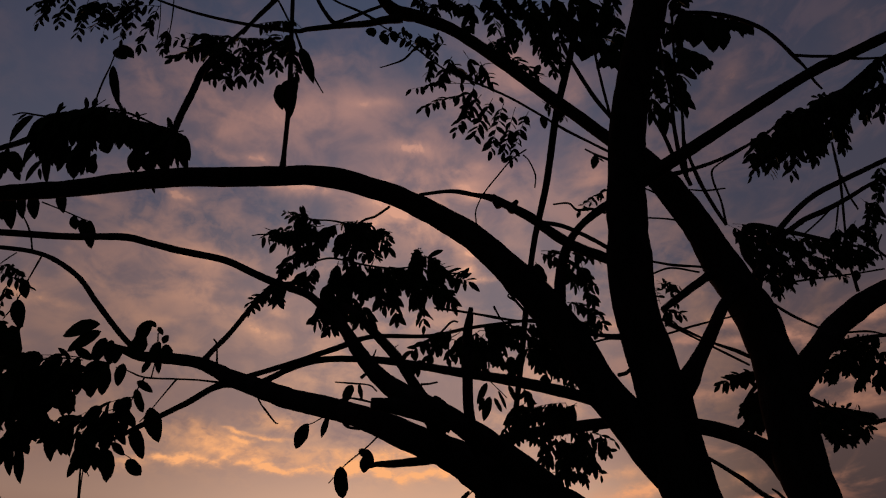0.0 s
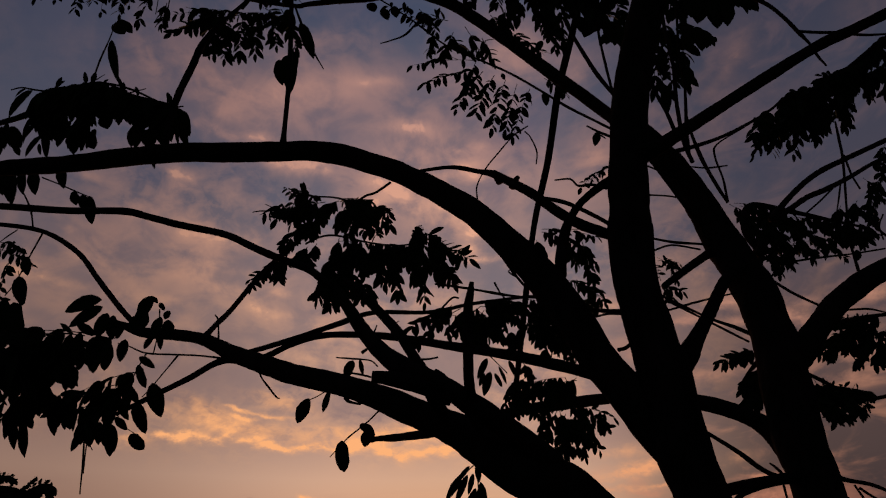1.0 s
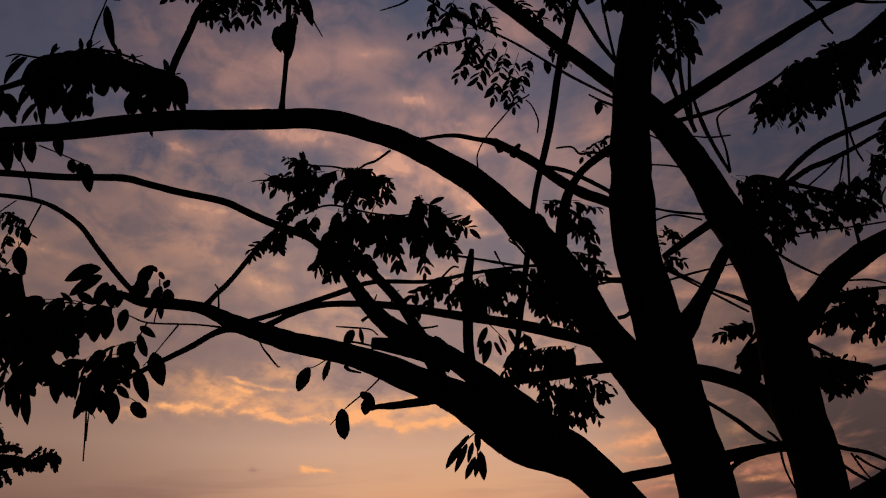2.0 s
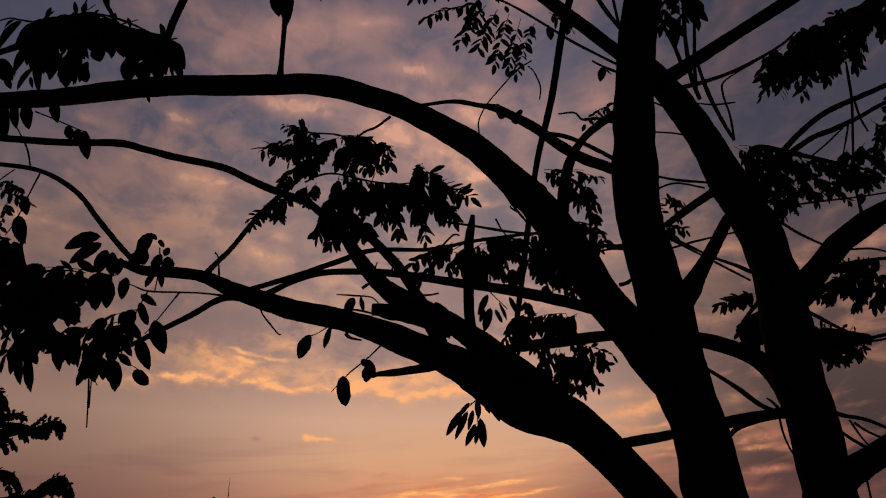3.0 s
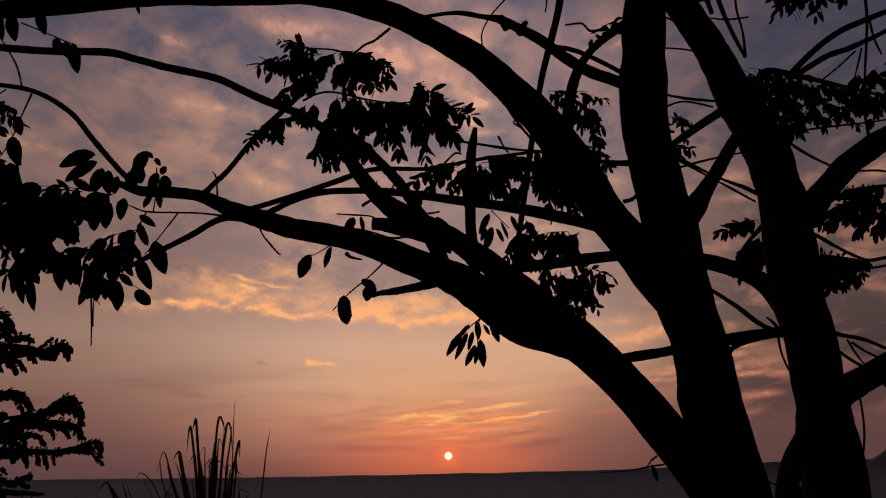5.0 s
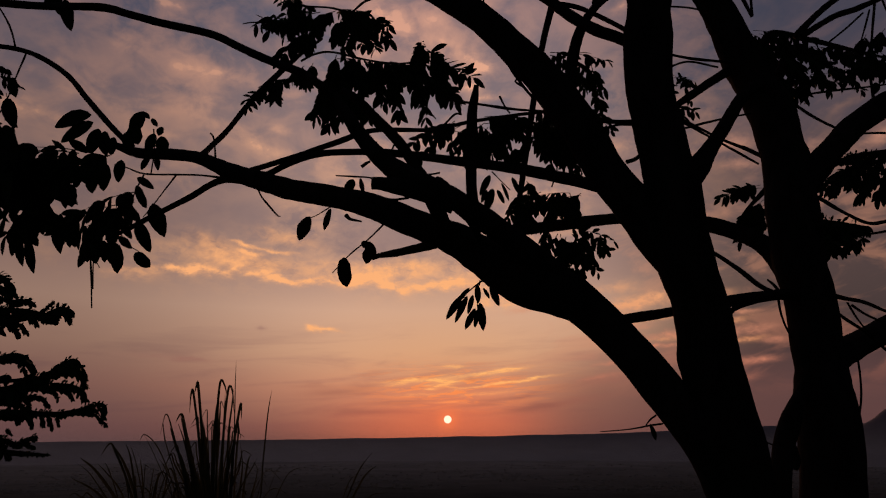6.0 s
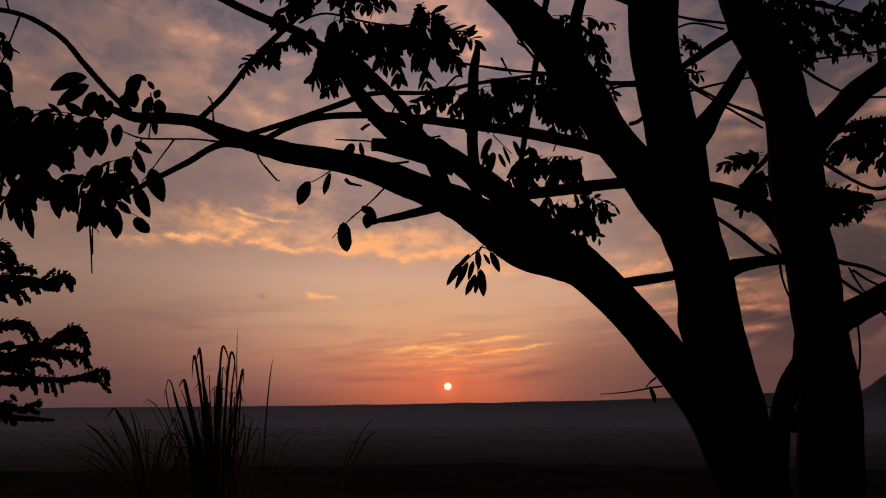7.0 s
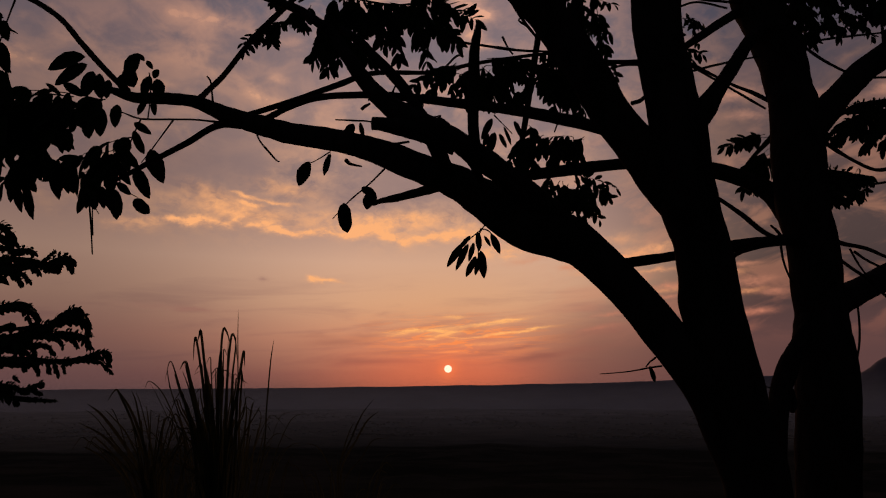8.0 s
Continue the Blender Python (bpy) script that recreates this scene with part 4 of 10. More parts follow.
limb(tree_a, "branch", [(-1.332, 2.672, 3.738, 0.0203), (-1.344, 2.688, 3.917, 0.0170), (-1.351, 2.720, 4.133, 0.0190), (-1.324, 2.744, 4.356, 0.0196), (-1.299, 2.768, 4.572, 0.0185), (-1.231, 2.800, 4.764, 0.0122), (-1.152, 2.840, 4.951, 0.0112), (-0.992, 2.880, 5.277, 0.0103), (-0.913, 2.920, 5.490, 0.0091)])
limb(tree_a, "branch", [(-2.032, 4.250, 3.501, 0.0207), (-2.174, 4.359, 3.627, 0.0195), (-2.442, 4.608, 3.889, 0.0208), (-2.746, 4.895, 4.196, 0.0224), (-3.168, 5.280, 4.627, 0.0231), (-3.705, 5.715, 5.061, 0.0242), (-4.178, 6.067, 5.368, 0.0241), (-4.666, 6.329, 5.582, 0.0240), (-5.373, 6.636, 5.828, 0.0189)])
limb(tree_a, "twig", [(-4.212, 6.080, 5.398, 0.0091), (-4.215, 6.000, 5.507, 0.0090), (-4.224, 5.920, 5.582, 0.0090), (-4.271, 5.840, 5.683, 0.0067), (-4.308, 5.760, 5.756, 0.0066)])
limb(tree_a, "twig", [(-3.987, 5.920, 5.219, 0.0088), (-3.986, 5.840, 4.918, 0.0063), (-3.984, 5.760, 4.603, 0.0061), (-3.988, 5.680, 4.420, 0.0039)])
limb(tree_a, "twig", [(-4.420, 6.160, 5.421, 0.0068), (-4.510, 6.160, 5.334, 0.0067), (-4.596, 6.160, 5.234, 0.0044)])
limb(tree_a, "branch", [(-1.320, 3.600, 3.144, 0.0198), (-1.368, 3.840, 3.305, 0.0172), (-1.362, 4.080, 3.521, 0.0172), (-1.305, 4.240, 3.768, 0.0184), (-1.228, 4.320, 3.948, 0.0210), (-1.141, 4.400, 4.119, 0.0200), (-1.008, 4.480, 4.331, 0.0152), (-0.898, 4.640, 4.554, 0.0100)])
limb(tree_a, "twig", [(-1.213, 3.520, 3.084, 0.0065), (-1.224, 3.520, 3.160, 0.0053), (-1.236, 3.520, 3.218, 0.0053), (-1.256, 3.520, 3.245, 0.0040)])
limb(tree_a, "twig", [(-1.191, 3.600, 3.016, 0.0066), (-1.363, 3.680, 3.065, 0.0053), (-1.557, 3.840, 3.133, 0.0055), (-1.851, 4.080, 3.237, 0.0058), (-2.045, 4.240, 3.346, 0.0045), (-2.164, 4.320, 3.402, 0.0030)])
limb(tree_a, "twig", [(-1.550, 3.840, 3.129, 0.0055), (-1.622, 3.880, 3.055, 0.0041), (-1.702, 3.920, 2.967, 0.0040), (-1.784, 4.000, 2.928, 0.0027)])
limb(tree_a, "twig", [(-1.848, 4.080, 3.237, 0.0058), (-1.883, 4.080, 3.138, 0.0042), (-1.918, 4.080, 3.014, 0.0041), (-1.941, 4.080, 2.859, 0.0027)])
limb(tree_a, "twig", [(-1.787, 4.000, 3.501, 0.0045), (-1.767, 4.000, 3.366, 0.0044), (-1.770, 4.000, 3.206, 0.0043)])
limb(tree_a, "twig", [(-1.936, 4.080, 2.835, 0.0040), (-1.996, 4.080, 2.877, 0.0040), (-2.134, 4.160, 2.954, 0.0041)])
limb(tree_a, "twig", [(-2.134, 4.160, 2.748, 0.0039), (-2.126, 4.160, 2.649, 0.0038), (-2.109, 4.160, 2.521, 0.0037)])
limb(tree_a, "twig", [(-2.115, 4.160, 2.738, 0.0026), (-2.110, 4.160, 2.692, 0.0026), (-2.087, 4.160, 2.655, 0.0026)])
limb(tree_a, "twig", [(-1.930, 4.080, 2.825, 0.0040), (-1.888, 4.080, 2.774, 0.0026), (-1.823, 4.080, 2.734, 0.0026)])
limb(tree_a, "twig", [(-0.266, 3.120, 2.595, 0.0046), (-0.333, 3.160, 2.540, 0.0035), (-0.426, 3.280, 2.506, 0.0036), (-0.468, 3.336, 2.487, 0.0024), (-0.535, 3.360, 2.420, 0.0024)])
limb(tree_a, "branch", [(0.005, 2.374, 2.289, 0.0194), (-0.080, 2.595, 2.331, 0.0180), (-0.201, 2.969, 2.413, 0.0168), (-0.297, 3.274, 2.485, 0.0132), (-0.341, 3.387, 2.506, 0.0137)], "broken side branch")
limb(tree_a, "twig", [(-0.543, 3.280, 2.735, 0.0037), (-0.617, 3.320, 2.705, 0.0025), (-0.658, 3.360, 2.704, 0.0025)])
limb(tree_a, "twig", [(-0.963, 3.440, 2.916, 0.0063), (-0.930, 3.440, 2.848, 0.0050), (-0.878, 3.400, 2.784, 0.0050), (-0.822, 3.360, 2.719, 0.0037), (-0.805, 3.360, 2.713, 0.0025)])
limb(tree_a, "twig", [(-0.217, 2.560, 3.461, 0.0068), (-0.296, 2.720, 3.518, 0.0060), (-0.362, 2.880, 3.607, 0.0063), (-0.439, 3.120, 3.733, 0.0055), (-0.499, 3.280, 3.813, 0.0043)])
limb(tree_a, "twig", [(0.236, 2.400, 3.032, 0.0071), (0.268, 2.416, 2.971, 0.0061), (0.307, 2.400, 2.894, 0.0050), (0.341, 2.360, 2.817, 0.0048)])
limb(tree_a, "twig", [(0.307, 2.400, 2.894, 0.0050), (0.275, 2.400, 2.919, 0.0030), (0.303, 2.400, 2.936, 0.0030)])
limb(tree_a, "twig", [(-0.018, 2.880, 3.105, 0.0048), (0.136, 2.800, 3.040, 0.0058), (0.296, 2.640, 2.928, 0.0054), (0.412, 2.480, 2.837, 0.0040)])
limb(tree_a, "twig", [(0.246, 2.720, 3.030, 0.0045), (0.268, 2.720, 2.980, 0.0033), (0.287, 2.720, 2.952, 0.0033)])
limb(tree_a, "twig", [(0.007, 2.960, 3.010, 0.0048), (0.062, 2.960, 3.069, 0.0048), (0.094, 2.960, 3.068, 0.0036)])
limb(tree_a, "twig", [(-0.236, 3.040, 2.908, 0.0060), (-0.223, 3.040, 2.946, 0.0048), (-0.210, 3.040, 2.975, 0.0036), (-0.194, 3.040, 2.989, 0.0024)])
limb(tree_a, "twig", [(-0.328, 2.960, 2.857, 0.0046), (-0.304, 2.960, 2.899, 0.0047), (-0.292, 2.960, 2.933, 0.0035)])
limb(tree_a, "twig", [(-0.078, 2.720, 2.675, 0.0053), (-0.043, 2.720, 2.677, 0.0042), (-0.007, 2.720, 2.684, 0.0042)])
limb(tree_a, "twig", [(-0.510, 3.200, 2.866, 0.0037), (-0.416, 3.120, 2.829, 0.0048), (-0.325, 3.040, 2.790, 0.0035), (-0.282, 2.960, 2.733, 0.0034)])
limb(tree_a, "twig", [(-0.140, 2.800, 2.604, 0.0053), (-0.218, 2.880, 2.626, 0.0054), (-0.301, 2.960, 2.680, 0.0045), (-0.414, 3.040, 2.730, 0.0046), (-0.492, 3.120, 2.742, 0.0024)])
limb(tree_a, "twig", [(0.170, 2.480, 3.311, 0.0033), (0.175, 2.520, 3.413, 0.0034), (0.227, 2.640, 3.592, 0.0036), (0.326, 2.880, 3.876, 0.0039), (0.429, 3.040, 4.108, 0.0042), (0.527, 3.120, 4.241, 0.0043)])
limb(tree_a, "twig", [(0.512, 2.880, 3.793, 0.0039), (0.536, 2.960, 3.935, 0.0040), (0.523, 3.040, 4.095, 0.0042), (0.508, 3.120, 4.200, 0.0043)])
limb(tree_a, "twig", [(0.662, 2.240, 1.676, 0.0029), (0.636, 2.280, 1.672, 0.0029), (0.577, 2.320, 1.661, 0.0022), (0.500, 2.360, 1.655, 0.0015)])
limb(tree_a, "twig", [(0.644, 2.240, 1.701, 0.0036), (0.630, 2.256, 1.688, 0.0029), (0.622, 2.272, 1.674, 0.0022)])
limb(tree_a, "twig", [(0.666, 2.240, 3.199, 0.0058), (0.624, 2.280, 3.246, 0.0059), (0.576, 2.320, 3.269, 0.0051), (0.545, 2.320, 3.303, 0.0041), (0.490, 2.360, 3.326, 0.0031)])
limb(tree_a, "branch", [(-2.461, 2.880, 4.042, 0.0101), (-2.305, 2.880, 4.125, 0.0104), (-2.177, 2.880, 4.210, 0.0095), (-2.111, 2.880, 4.308, 0.0073), (-1.999, 2.880, 4.360, 0.0062), (-1.846, 2.880, 4.379, 0.0063), (-1.675, 2.880, 4.321, 0.0064), (-1.465, 2.880, 4.207, 0.0051), (-1.387, 2.880, 4.206, 0.0039)])
limb(tree_a, "twig", [(-2.028, 2.880, 3.740, 0.0034), (-1.913, 2.880, 3.689, 0.0034), (-1.814, 2.880, 3.642, 0.0034), (-1.750, 2.880, 3.614, 0.0023)])
limb(tree_a, "twig", [(-0.484, 3.280, 3.832, 0.0057), (-0.614, 3.360, 3.918, 0.0059), (-0.739, 3.400, 3.954, 0.0059), (-0.852, 3.440, 4.003, 0.0045), (-0.907, 3.440, 4.044, 0.0030)])
limb(tree_a, "twig", [(-1.008, 3.440, 3.879, 0.0058), (-1.059, 3.440, 3.880, 0.0044), (-1.117, 3.480, 3.898, 0.0029)])
limb(tree_a, "twig", [(-0.861, 3.840, 3.879, 0.0064), (-0.774, 3.840, 3.929, 0.0065), (-0.665, 3.840, 3.940, 0.0065), (-0.461, 3.840, 3.887, 0.0065), (-0.277, 3.840, 3.860, 0.0065), (-0.132, 3.840, 3.883, 0.0049), (-0.088, 3.840, 3.942, 0.0050), (-0.004, 3.840, 3.924, 0.0033)])
limb(tree_a, "twig", [(0.212, 2.800, 2.721, 0.0033), (0.247, 2.800, 2.682, 0.0022), (0.286, 2.800, 2.639, 0.0021)])
limb(tree_a, "twig", [(0.588, 3.360, 3.054, 0.0053), (0.589, 3.360, 2.959, 0.0039), (0.558, 3.360, 2.866, 0.0038)])
limb(tree_a, "twig", [(-2.137, 4.120, 2.742, 0.0055), (-2.108, 4.120, 2.584, 0.0054), (-2.080, 4.120, 2.397, 0.0040)])
limb(tree_a, "twig", [(0.209, 2.880, 2.351, 0.0042), (0.250, 3.840, 2.528, 0.0043), (0.255, 4.720, 2.662, 0.0053), (0.250, 4.800, 2.583, 0.0053), (0.249, 4.800, 2.503, 0.0035)])
limb(tree_a, "twig", [(0.263, 4.720, 2.686, 0.0053), (0.208, 4.800, 2.656, 0.0053), (0.156, 4.800, 2.607, 0.0036)])
limb(tree_a, "twig", [(0.263, 4.720, 2.694, 0.0053), (0.315, 4.800, 2.704, 0.0053), (0.347, 4.800, 2.672, 0.0036)])
limb(tree_a, "branch", [(0.277, 2.480, 3.404, 0.0226), (0.263, 2.480, 3.434, 0.0200), (0.249, 2.480, 3.459, 0.0112)])
limb(tree_a, "branch", [(0.319, 2.440, 3.346, 0.0174), (0.336, 2.440, 3.381, 0.0149), (0.350, 2.440, 3.402, 0.0087)])
limb(tree_a, "twig", [(-0.449, 3.160, 2.650, 0.0106), (-0.425, 3.144, 2.626, 0.0082), (-0.370, 3.120, 2.606, 0.0046)])
lone_leaf(tree_a, (-1.417, 2.880, 4.182), (-1.342, 2.880, 3.970), 0.26)
lone_leaf(tree_a, (-1.378, 2.880, 4.174), (-1.332, 2.880, 4.035), 0.3)
lone_leaf(tree_a, (-2.207, 2.880, 3.807), (-2.167, 2.880, 3.604), 0.34)
lone_leaf(tree_a, (-2.088, 2.880, 3.798), (-2.050, 2.880, 3.649), 0.42)
lone_leaf(tree_a, (-1.951, 2.880, 3.810), (-1.918, 2.880, 3.689), 0.45)
lone_leaf(tree_a, (-1.846, 2.880, 3.653), (-1.820, 2.880, 3.578), 0.55)
lone_leaf(tree_a, (-1.759, 2.880, 3.624), (-1.720, 2.880, 3.470), 0.4)
lone_leaf(tree_a, (-1.797, 2.880, 3.632), (-1.759, 2.880, 3.537), 0.5)
lone_leaf(tree_a, (-2.270, 2.880, 4.012), (-2.223, 2.880, 3.935), 0.6)
lone_leaf(tree_a, (-1.805, 2.880, 4.141), (-1.779, 2.880, 4.069), 0.9)
lone_leaf(tree_a, (-2.246, 2.880, 3.789), (-2.207, 2.880, 3.638), 0.38)
lone_leaf(tree_a, (-2.143, 2.880, 3.788), (-2.118, 2.880, 3.657), 0.34)
lone_leaf(tree_a, (-1.485, 2.880, 3.850), (-1.468, 2.880, 3.795), 0.3)
spray(tree_a, (-4.464, 5.998, 5.108), (-3.904, 5.837, 4.791), 0.110, 8, 0.1, 0.5, seed=50)
spray(tree_a, (-4.328, 6.063, 5.012), (-4.080, 5.724, 4.471), 0.111, 8, 0.1, 0.5, seed=51)
spray(tree_a, (-4.516, 6.116, 5.241), (-3.961, 5.710, 4.878), 0.113, 8, 0.1, 0.5, seed=52)
spray(tree_a, (-4.422, 6.125, 4.666), (-4.002, 6.037, 4.264), 0.108, 8, 0.1, 0.5, seed=53)
spray(tree_a, (-4.245, 5.971, 4.472), (-3.967, 5.918, 4.102), 0.104, 8, 0.1, 0.5, seed=54)
spray(tree_a, (-4.059, 5.854, 4.772), (-4.197, 6.276, 4.486), 0.107, 8, 0.1, 0.5, seed=55)
spray(tree_a, (-4.406, 6.174, 4.445), (-3.997, 5.897, 4.319), 0.106, 8, 0.1, 0.5, seed=56)
lone_leaf(tree_a, (-3.794, 5.520, 4.742), (-3.757, 5.520, 4.567), 0.5)
lone_leaf(tree_a, (-3.810, 5.520, 4.539), (-3.700, 5.520, 4.259), 0.5)
spray(tree_a, (-1.791, 3.511, 3.104), (-2.357, 3.505, 3.149), 0.129, 5, 0.1, 0.5, single=True, seed=57)
spray(tree_a, (-1.984, 3.571, 3.151), (-2.521, 3.583, 3.132), 0.130, 5, 0.1, 0.5, single=True, seed=58)
spray(tree_a, (-2.146, 3.692, 3.188), (-2.379, 3.474, 2.973), 0.132, 5, 0.1, 0.5, single=True, seed=59)
spray(tree_a, (-2.185, 3.636, 3.132), (-2.298, 3.566, 2.878), 0.129, 5, 0.1, 0.5, single=True, seed=60)
spray(tree_a, (-2.385, 3.752, 3.233), (-2.450, 3.560, 2.941), 0.132, 5, 0.1, 0.5, single=True, seed=61)
spray(tree_a, (-2.181, 3.655, 3.139), (-2.300, 3.756, 2.907), 0.129, 5, 0.1, 0.5, single=True, seed=62)
spray(tree_a, (-1.788, 3.531, 3.119), (-1.921, 3.483, 3.052), 0.130, 5, 0.1, 0.55, single=True, seed=63)
spray(tree_a, (-2.457, 3.733, 3.173), (-2.533, 3.785, 2.886), 0.129, 5, 0.1, 0.5, single=True, seed=64)
spray(tree_a, (-2.285, 3.697, 3.088), (-2.330, 3.587, 2.790), 0.128, 5, 0.1, 0.5, single=True, seed=65)
spray(tree_a, (-2.070, 3.604, 3.179), (-2.311, 3.548, 3.125), 0.130, 5, 0.1, 0.6, single=True, seed=66)
spray(tree_a, (-2.343, 3.690, 3.197), (-2.727, 3.812, 3.258), 0.130, 5, 0.1, 0.6, single=True, seed=67)
spray(tree_a, (-2.187, 3.627, 3.094), (-2.356, 3.514, 3.020), 0.127, 5, 0.1, 0.7, single=True, seed=68)
spray(tree_a, (-2.361, 3.714, 3.096), (-2.591, 3.875, 3.018), 0.128, 5, 0.1, 0.7, single=True, seed=69)
spray(tree_a, (-2.363, 3.938, 3.037), (-2.514, 3.987, 2.880), 0.134, 5, 0.1, 0.6, single=True, seed=70)
spray(tree_a, (-1.987, 3.532, 3.105), (-2.098, 3.560, 3.002), 0.127, 5, 0.1, 0.6, single=True, seed=71)
spray(tree_a, (-1.780, 3.906, 3.054), (-2.180, 4.072, 3.000), 0.142, 5, 0.1, 0.5, single=True, seed=72)
spray(tree_a, (-1.905, 4.115, 3.062), (-2.312, 4.096, 2.927), 0.147, 5, 0.1, 0.5, single=True, seed=73)
spray(tree_a, (-1.953, 4.007, 2.956), (-2.254, 4.194, 2.895), 0.141, 5, 0.1, 0.5, single=True, seed=74)
spray(tree_a, (-2.057, 4.097, 2.942), (-2.048, 3.902, 2.701), 0.142, 5, 0.1, 0.5, single=True, seed=75)
spray(tree_a, (-2.245, 3.955, 2.936), (-2.401, 4.126, 2.920), 0.134, 5, 0.1, 0.5, single=True, seed=76)
spray(tree_a, (-2.504, 4.101, 2.992), (-2.507, 4.058, 2.859), 0.137, 5, 0.1, 0.5, single=True, seed=77)
spray(tree_a, (-2.463, 3.892, 2.885), (-2.631, 4.070, 2.830), 0.128, 5, 0.1, 0.5, single=True, seed=78)
spray(tree_a, (-2.221, 4.080, 2.939), (-2.267, 4.067, 2.873), 0.139, 5, 0.1, 0.5, single=True, seed=79)
spray(tree_a, (-1.967, 4.085, 3.027), (-2.091, 4.161, 2.891), 0.145, 5, 0.1, 0.5, single=True, seed=80)
spray(tree_a, (-1.906, 4.045, 3.067), (-1.958, 4.016, 2.882), 0.145, 5, 0.1, 0.45, single=True, seed=81)
spray(tree_a, (-2.426, 3.946, 3.005), (-2.318, 4.055, 2.898), 0.133, 5, 0.1, 0.6, single=True, seed=82)
lone_leaf(tree_a, (-1.780, 3.280, 3.232), (-1.991, 3.280, 3.198), 0.48)
lone_leaf(tree_a, (-1.765, 3.280, 3.192), (-1.923, 3.280, 3.088), 0.52)
lone_leaf(tree_a, (-1.734, 3.280, 3.156), (-1.757, 3.280, 3.023), 0.6)
lone_leaf(tree_a, (-1.701, 3.280, 3.143), (-1.686, 3.280, 3.016), 0.6)
lone_leaf(tree_a, (-1.650, 3.280, 3.110), (-1.660, 3.280, 3.016), 0.6)
lone_leaf(tree_a, (-1.516, 3.280, 3.252), (-1.581, 3.280, 3.129), 0.62)
lone_leaf(tree_a, (-1.521, 3.280, 3.248), (-1.485, 3.280, 3.215), 0.5)
lone_leaf(tree_a, (-1.473, 3.280, 3.212), (-1.442, 3.280, 3.172), 0.5)
lone_leaf(tree_a, (-1.411, 3.280, 3.165), (-1.433, 3.280, 3.121), 0.8)
lone_leaf(tree_a, (-1.562, 3.280, 3.180), (-1.526, 3.280, 3.071), 0.7)
lone_leaf(tree_a, (-1.449, 3.280, 3.130), (-1.478, 3.280, 3.020), 0.6)
lone_leaf(tree_a, (-1.414, 3.280, 3.114), (-1.391, 3.280, 3.019), 0.7)
lone_leaf(tree_a, (-1.584, 3.280, 3.142), (-1.579, 3.280, 3.046), 0.7)
lone_leaf(tree_a, (-2.023, 4.120, 3.348), (-2.028, 4.120, 3.199), 0.6)
lone_leaf(tree_a, (-2.115, 4.120, 3.322), (-2.123, 4.120, 3.147), 0.55)
lone_leaf(tree_a, (-2.194, 4.120, 3.304), (-2.179, 4.120, 3.126), 0.5)
lone_leaf(tree_a, (-1.845, 4.120, 3.366), (-1.903, 4.120, 3.289), 0.5)
lone_leaf(tree_a, (-1.801, 4.120, 3.385), (-1.789, 4.120, 3.280), 0.4)
lone_leaf(tree_a, (-1.908, 4.120, 3.228), (-1.798, 4.120, 3.155), 0.45)
lone_leaf(tree_a, (-1.905, 4.120, 3.175), (-1.830, 4.120, 3.026), 0.35)
lone_leaf(tree_a, (-1.793, 4.120, 3.055), (-1.714, 4.120, 2.853), 0.5)
lone_leaf(tree_a, (-1.875, 4.120, 2.937), (-1.776, 4.120, 2.744), 0.45)
lone_leaf(tree_a, (-1.963, 4.120, 3.057), (-1.858, 4.120, 2.936), 0.4)
lone_leaf(tree_a, (-1.863, 4.120, 2.738), (-1.764, 4.120, 2.649), 0.6)
lone_leaf(tree_a, (-1.977, 4.120, 2.843), (-1.893, 4.120, 2.769), 0.45)
lone_leaf(tree_a, (-2.159, 4.120, 2.817), (-2.163, 4.120, 2.687), 0.6)
lone_leaf(tree_a, (-2.116, 4.120, 2.851), (-2.059, 4.120, 2.706), 0.5)
lone_leaf(tree_a, (-2.063, 4.120, 2.816), (-2.043, 4.120, 2.679), 0.5)
lone_leaf(tree_a, (-1.984, 4.120, 2.798), (-1.961, 4.120, 2.611), 0.5)
lone_leaf(tree_a, (-2.029, 4.120, 2.815), (-1.951, 4.120, 2.645), 0.5)
lone_leaf(tree_a, (-2.529, 4.120, 2.856), (-2.480, 4.120, 2.618), 0.3)
lone_leaf(tree_a, (-2.371, 4.120, 2.978), (-2.339, 4.120, 2.744), 0.3)
lone_leaf(tree_a, (-2.596, 4.120, 2.885), (-2.553, 4.120, 2.662), 0.3)
lone_leaf(tree_a, (-2.601, 4.120, 2.927), (-2.616, 4.120, 2.720), 0.4)
spray(tree_a, (-0.709, 3.350, 3.889), (-1.056, 3.462, 3.870), 0.080, 10, 0.12, 0.45, single=True, seed=83)
spray(tree_a, (-0.651, 3.307, 3.852), (-0.929, 3.357, 3.771), 0.079, 10, 0.12, 0.5, single=True, seed=84)
spray(tree_a, (-0.758, 3.425, 3.930), (-0.857, 3.403, 3.768), 0.082, 10, 0.12, 0.5, single=True, seed=85)
spray(tree_a, (-0.624, 3.339, 3.865), (-0.673, 3.302, 3.715), 0.080, 10, 0.12, 0.6, single=True, seed=86)
spray(tree_a, (-0.592, 3.432, 3.953), (-0.410, 3.556, 4.013), 0.083, 10, 0.12, 0.5, single=True, seed=87)
spray(tree_a, (-0.551, 3.430, 3.932), (-0.283, 3.402, 3.823), 0.083, 10, 0.12, 0.4, single=True, seed=88)
spray(tree_a, (-0.518, 3.400, 3.891), (-0.416, 3.317, 3.647), 0.082, 10, 0.12, 0.4, single=True, seed=89)
spray(tree_a, (-0.473, 3.329, 3.825), (-0.505, 3.286, 3.604), 0.080, 10, 0.12, 0.45, single=True, seed=90)
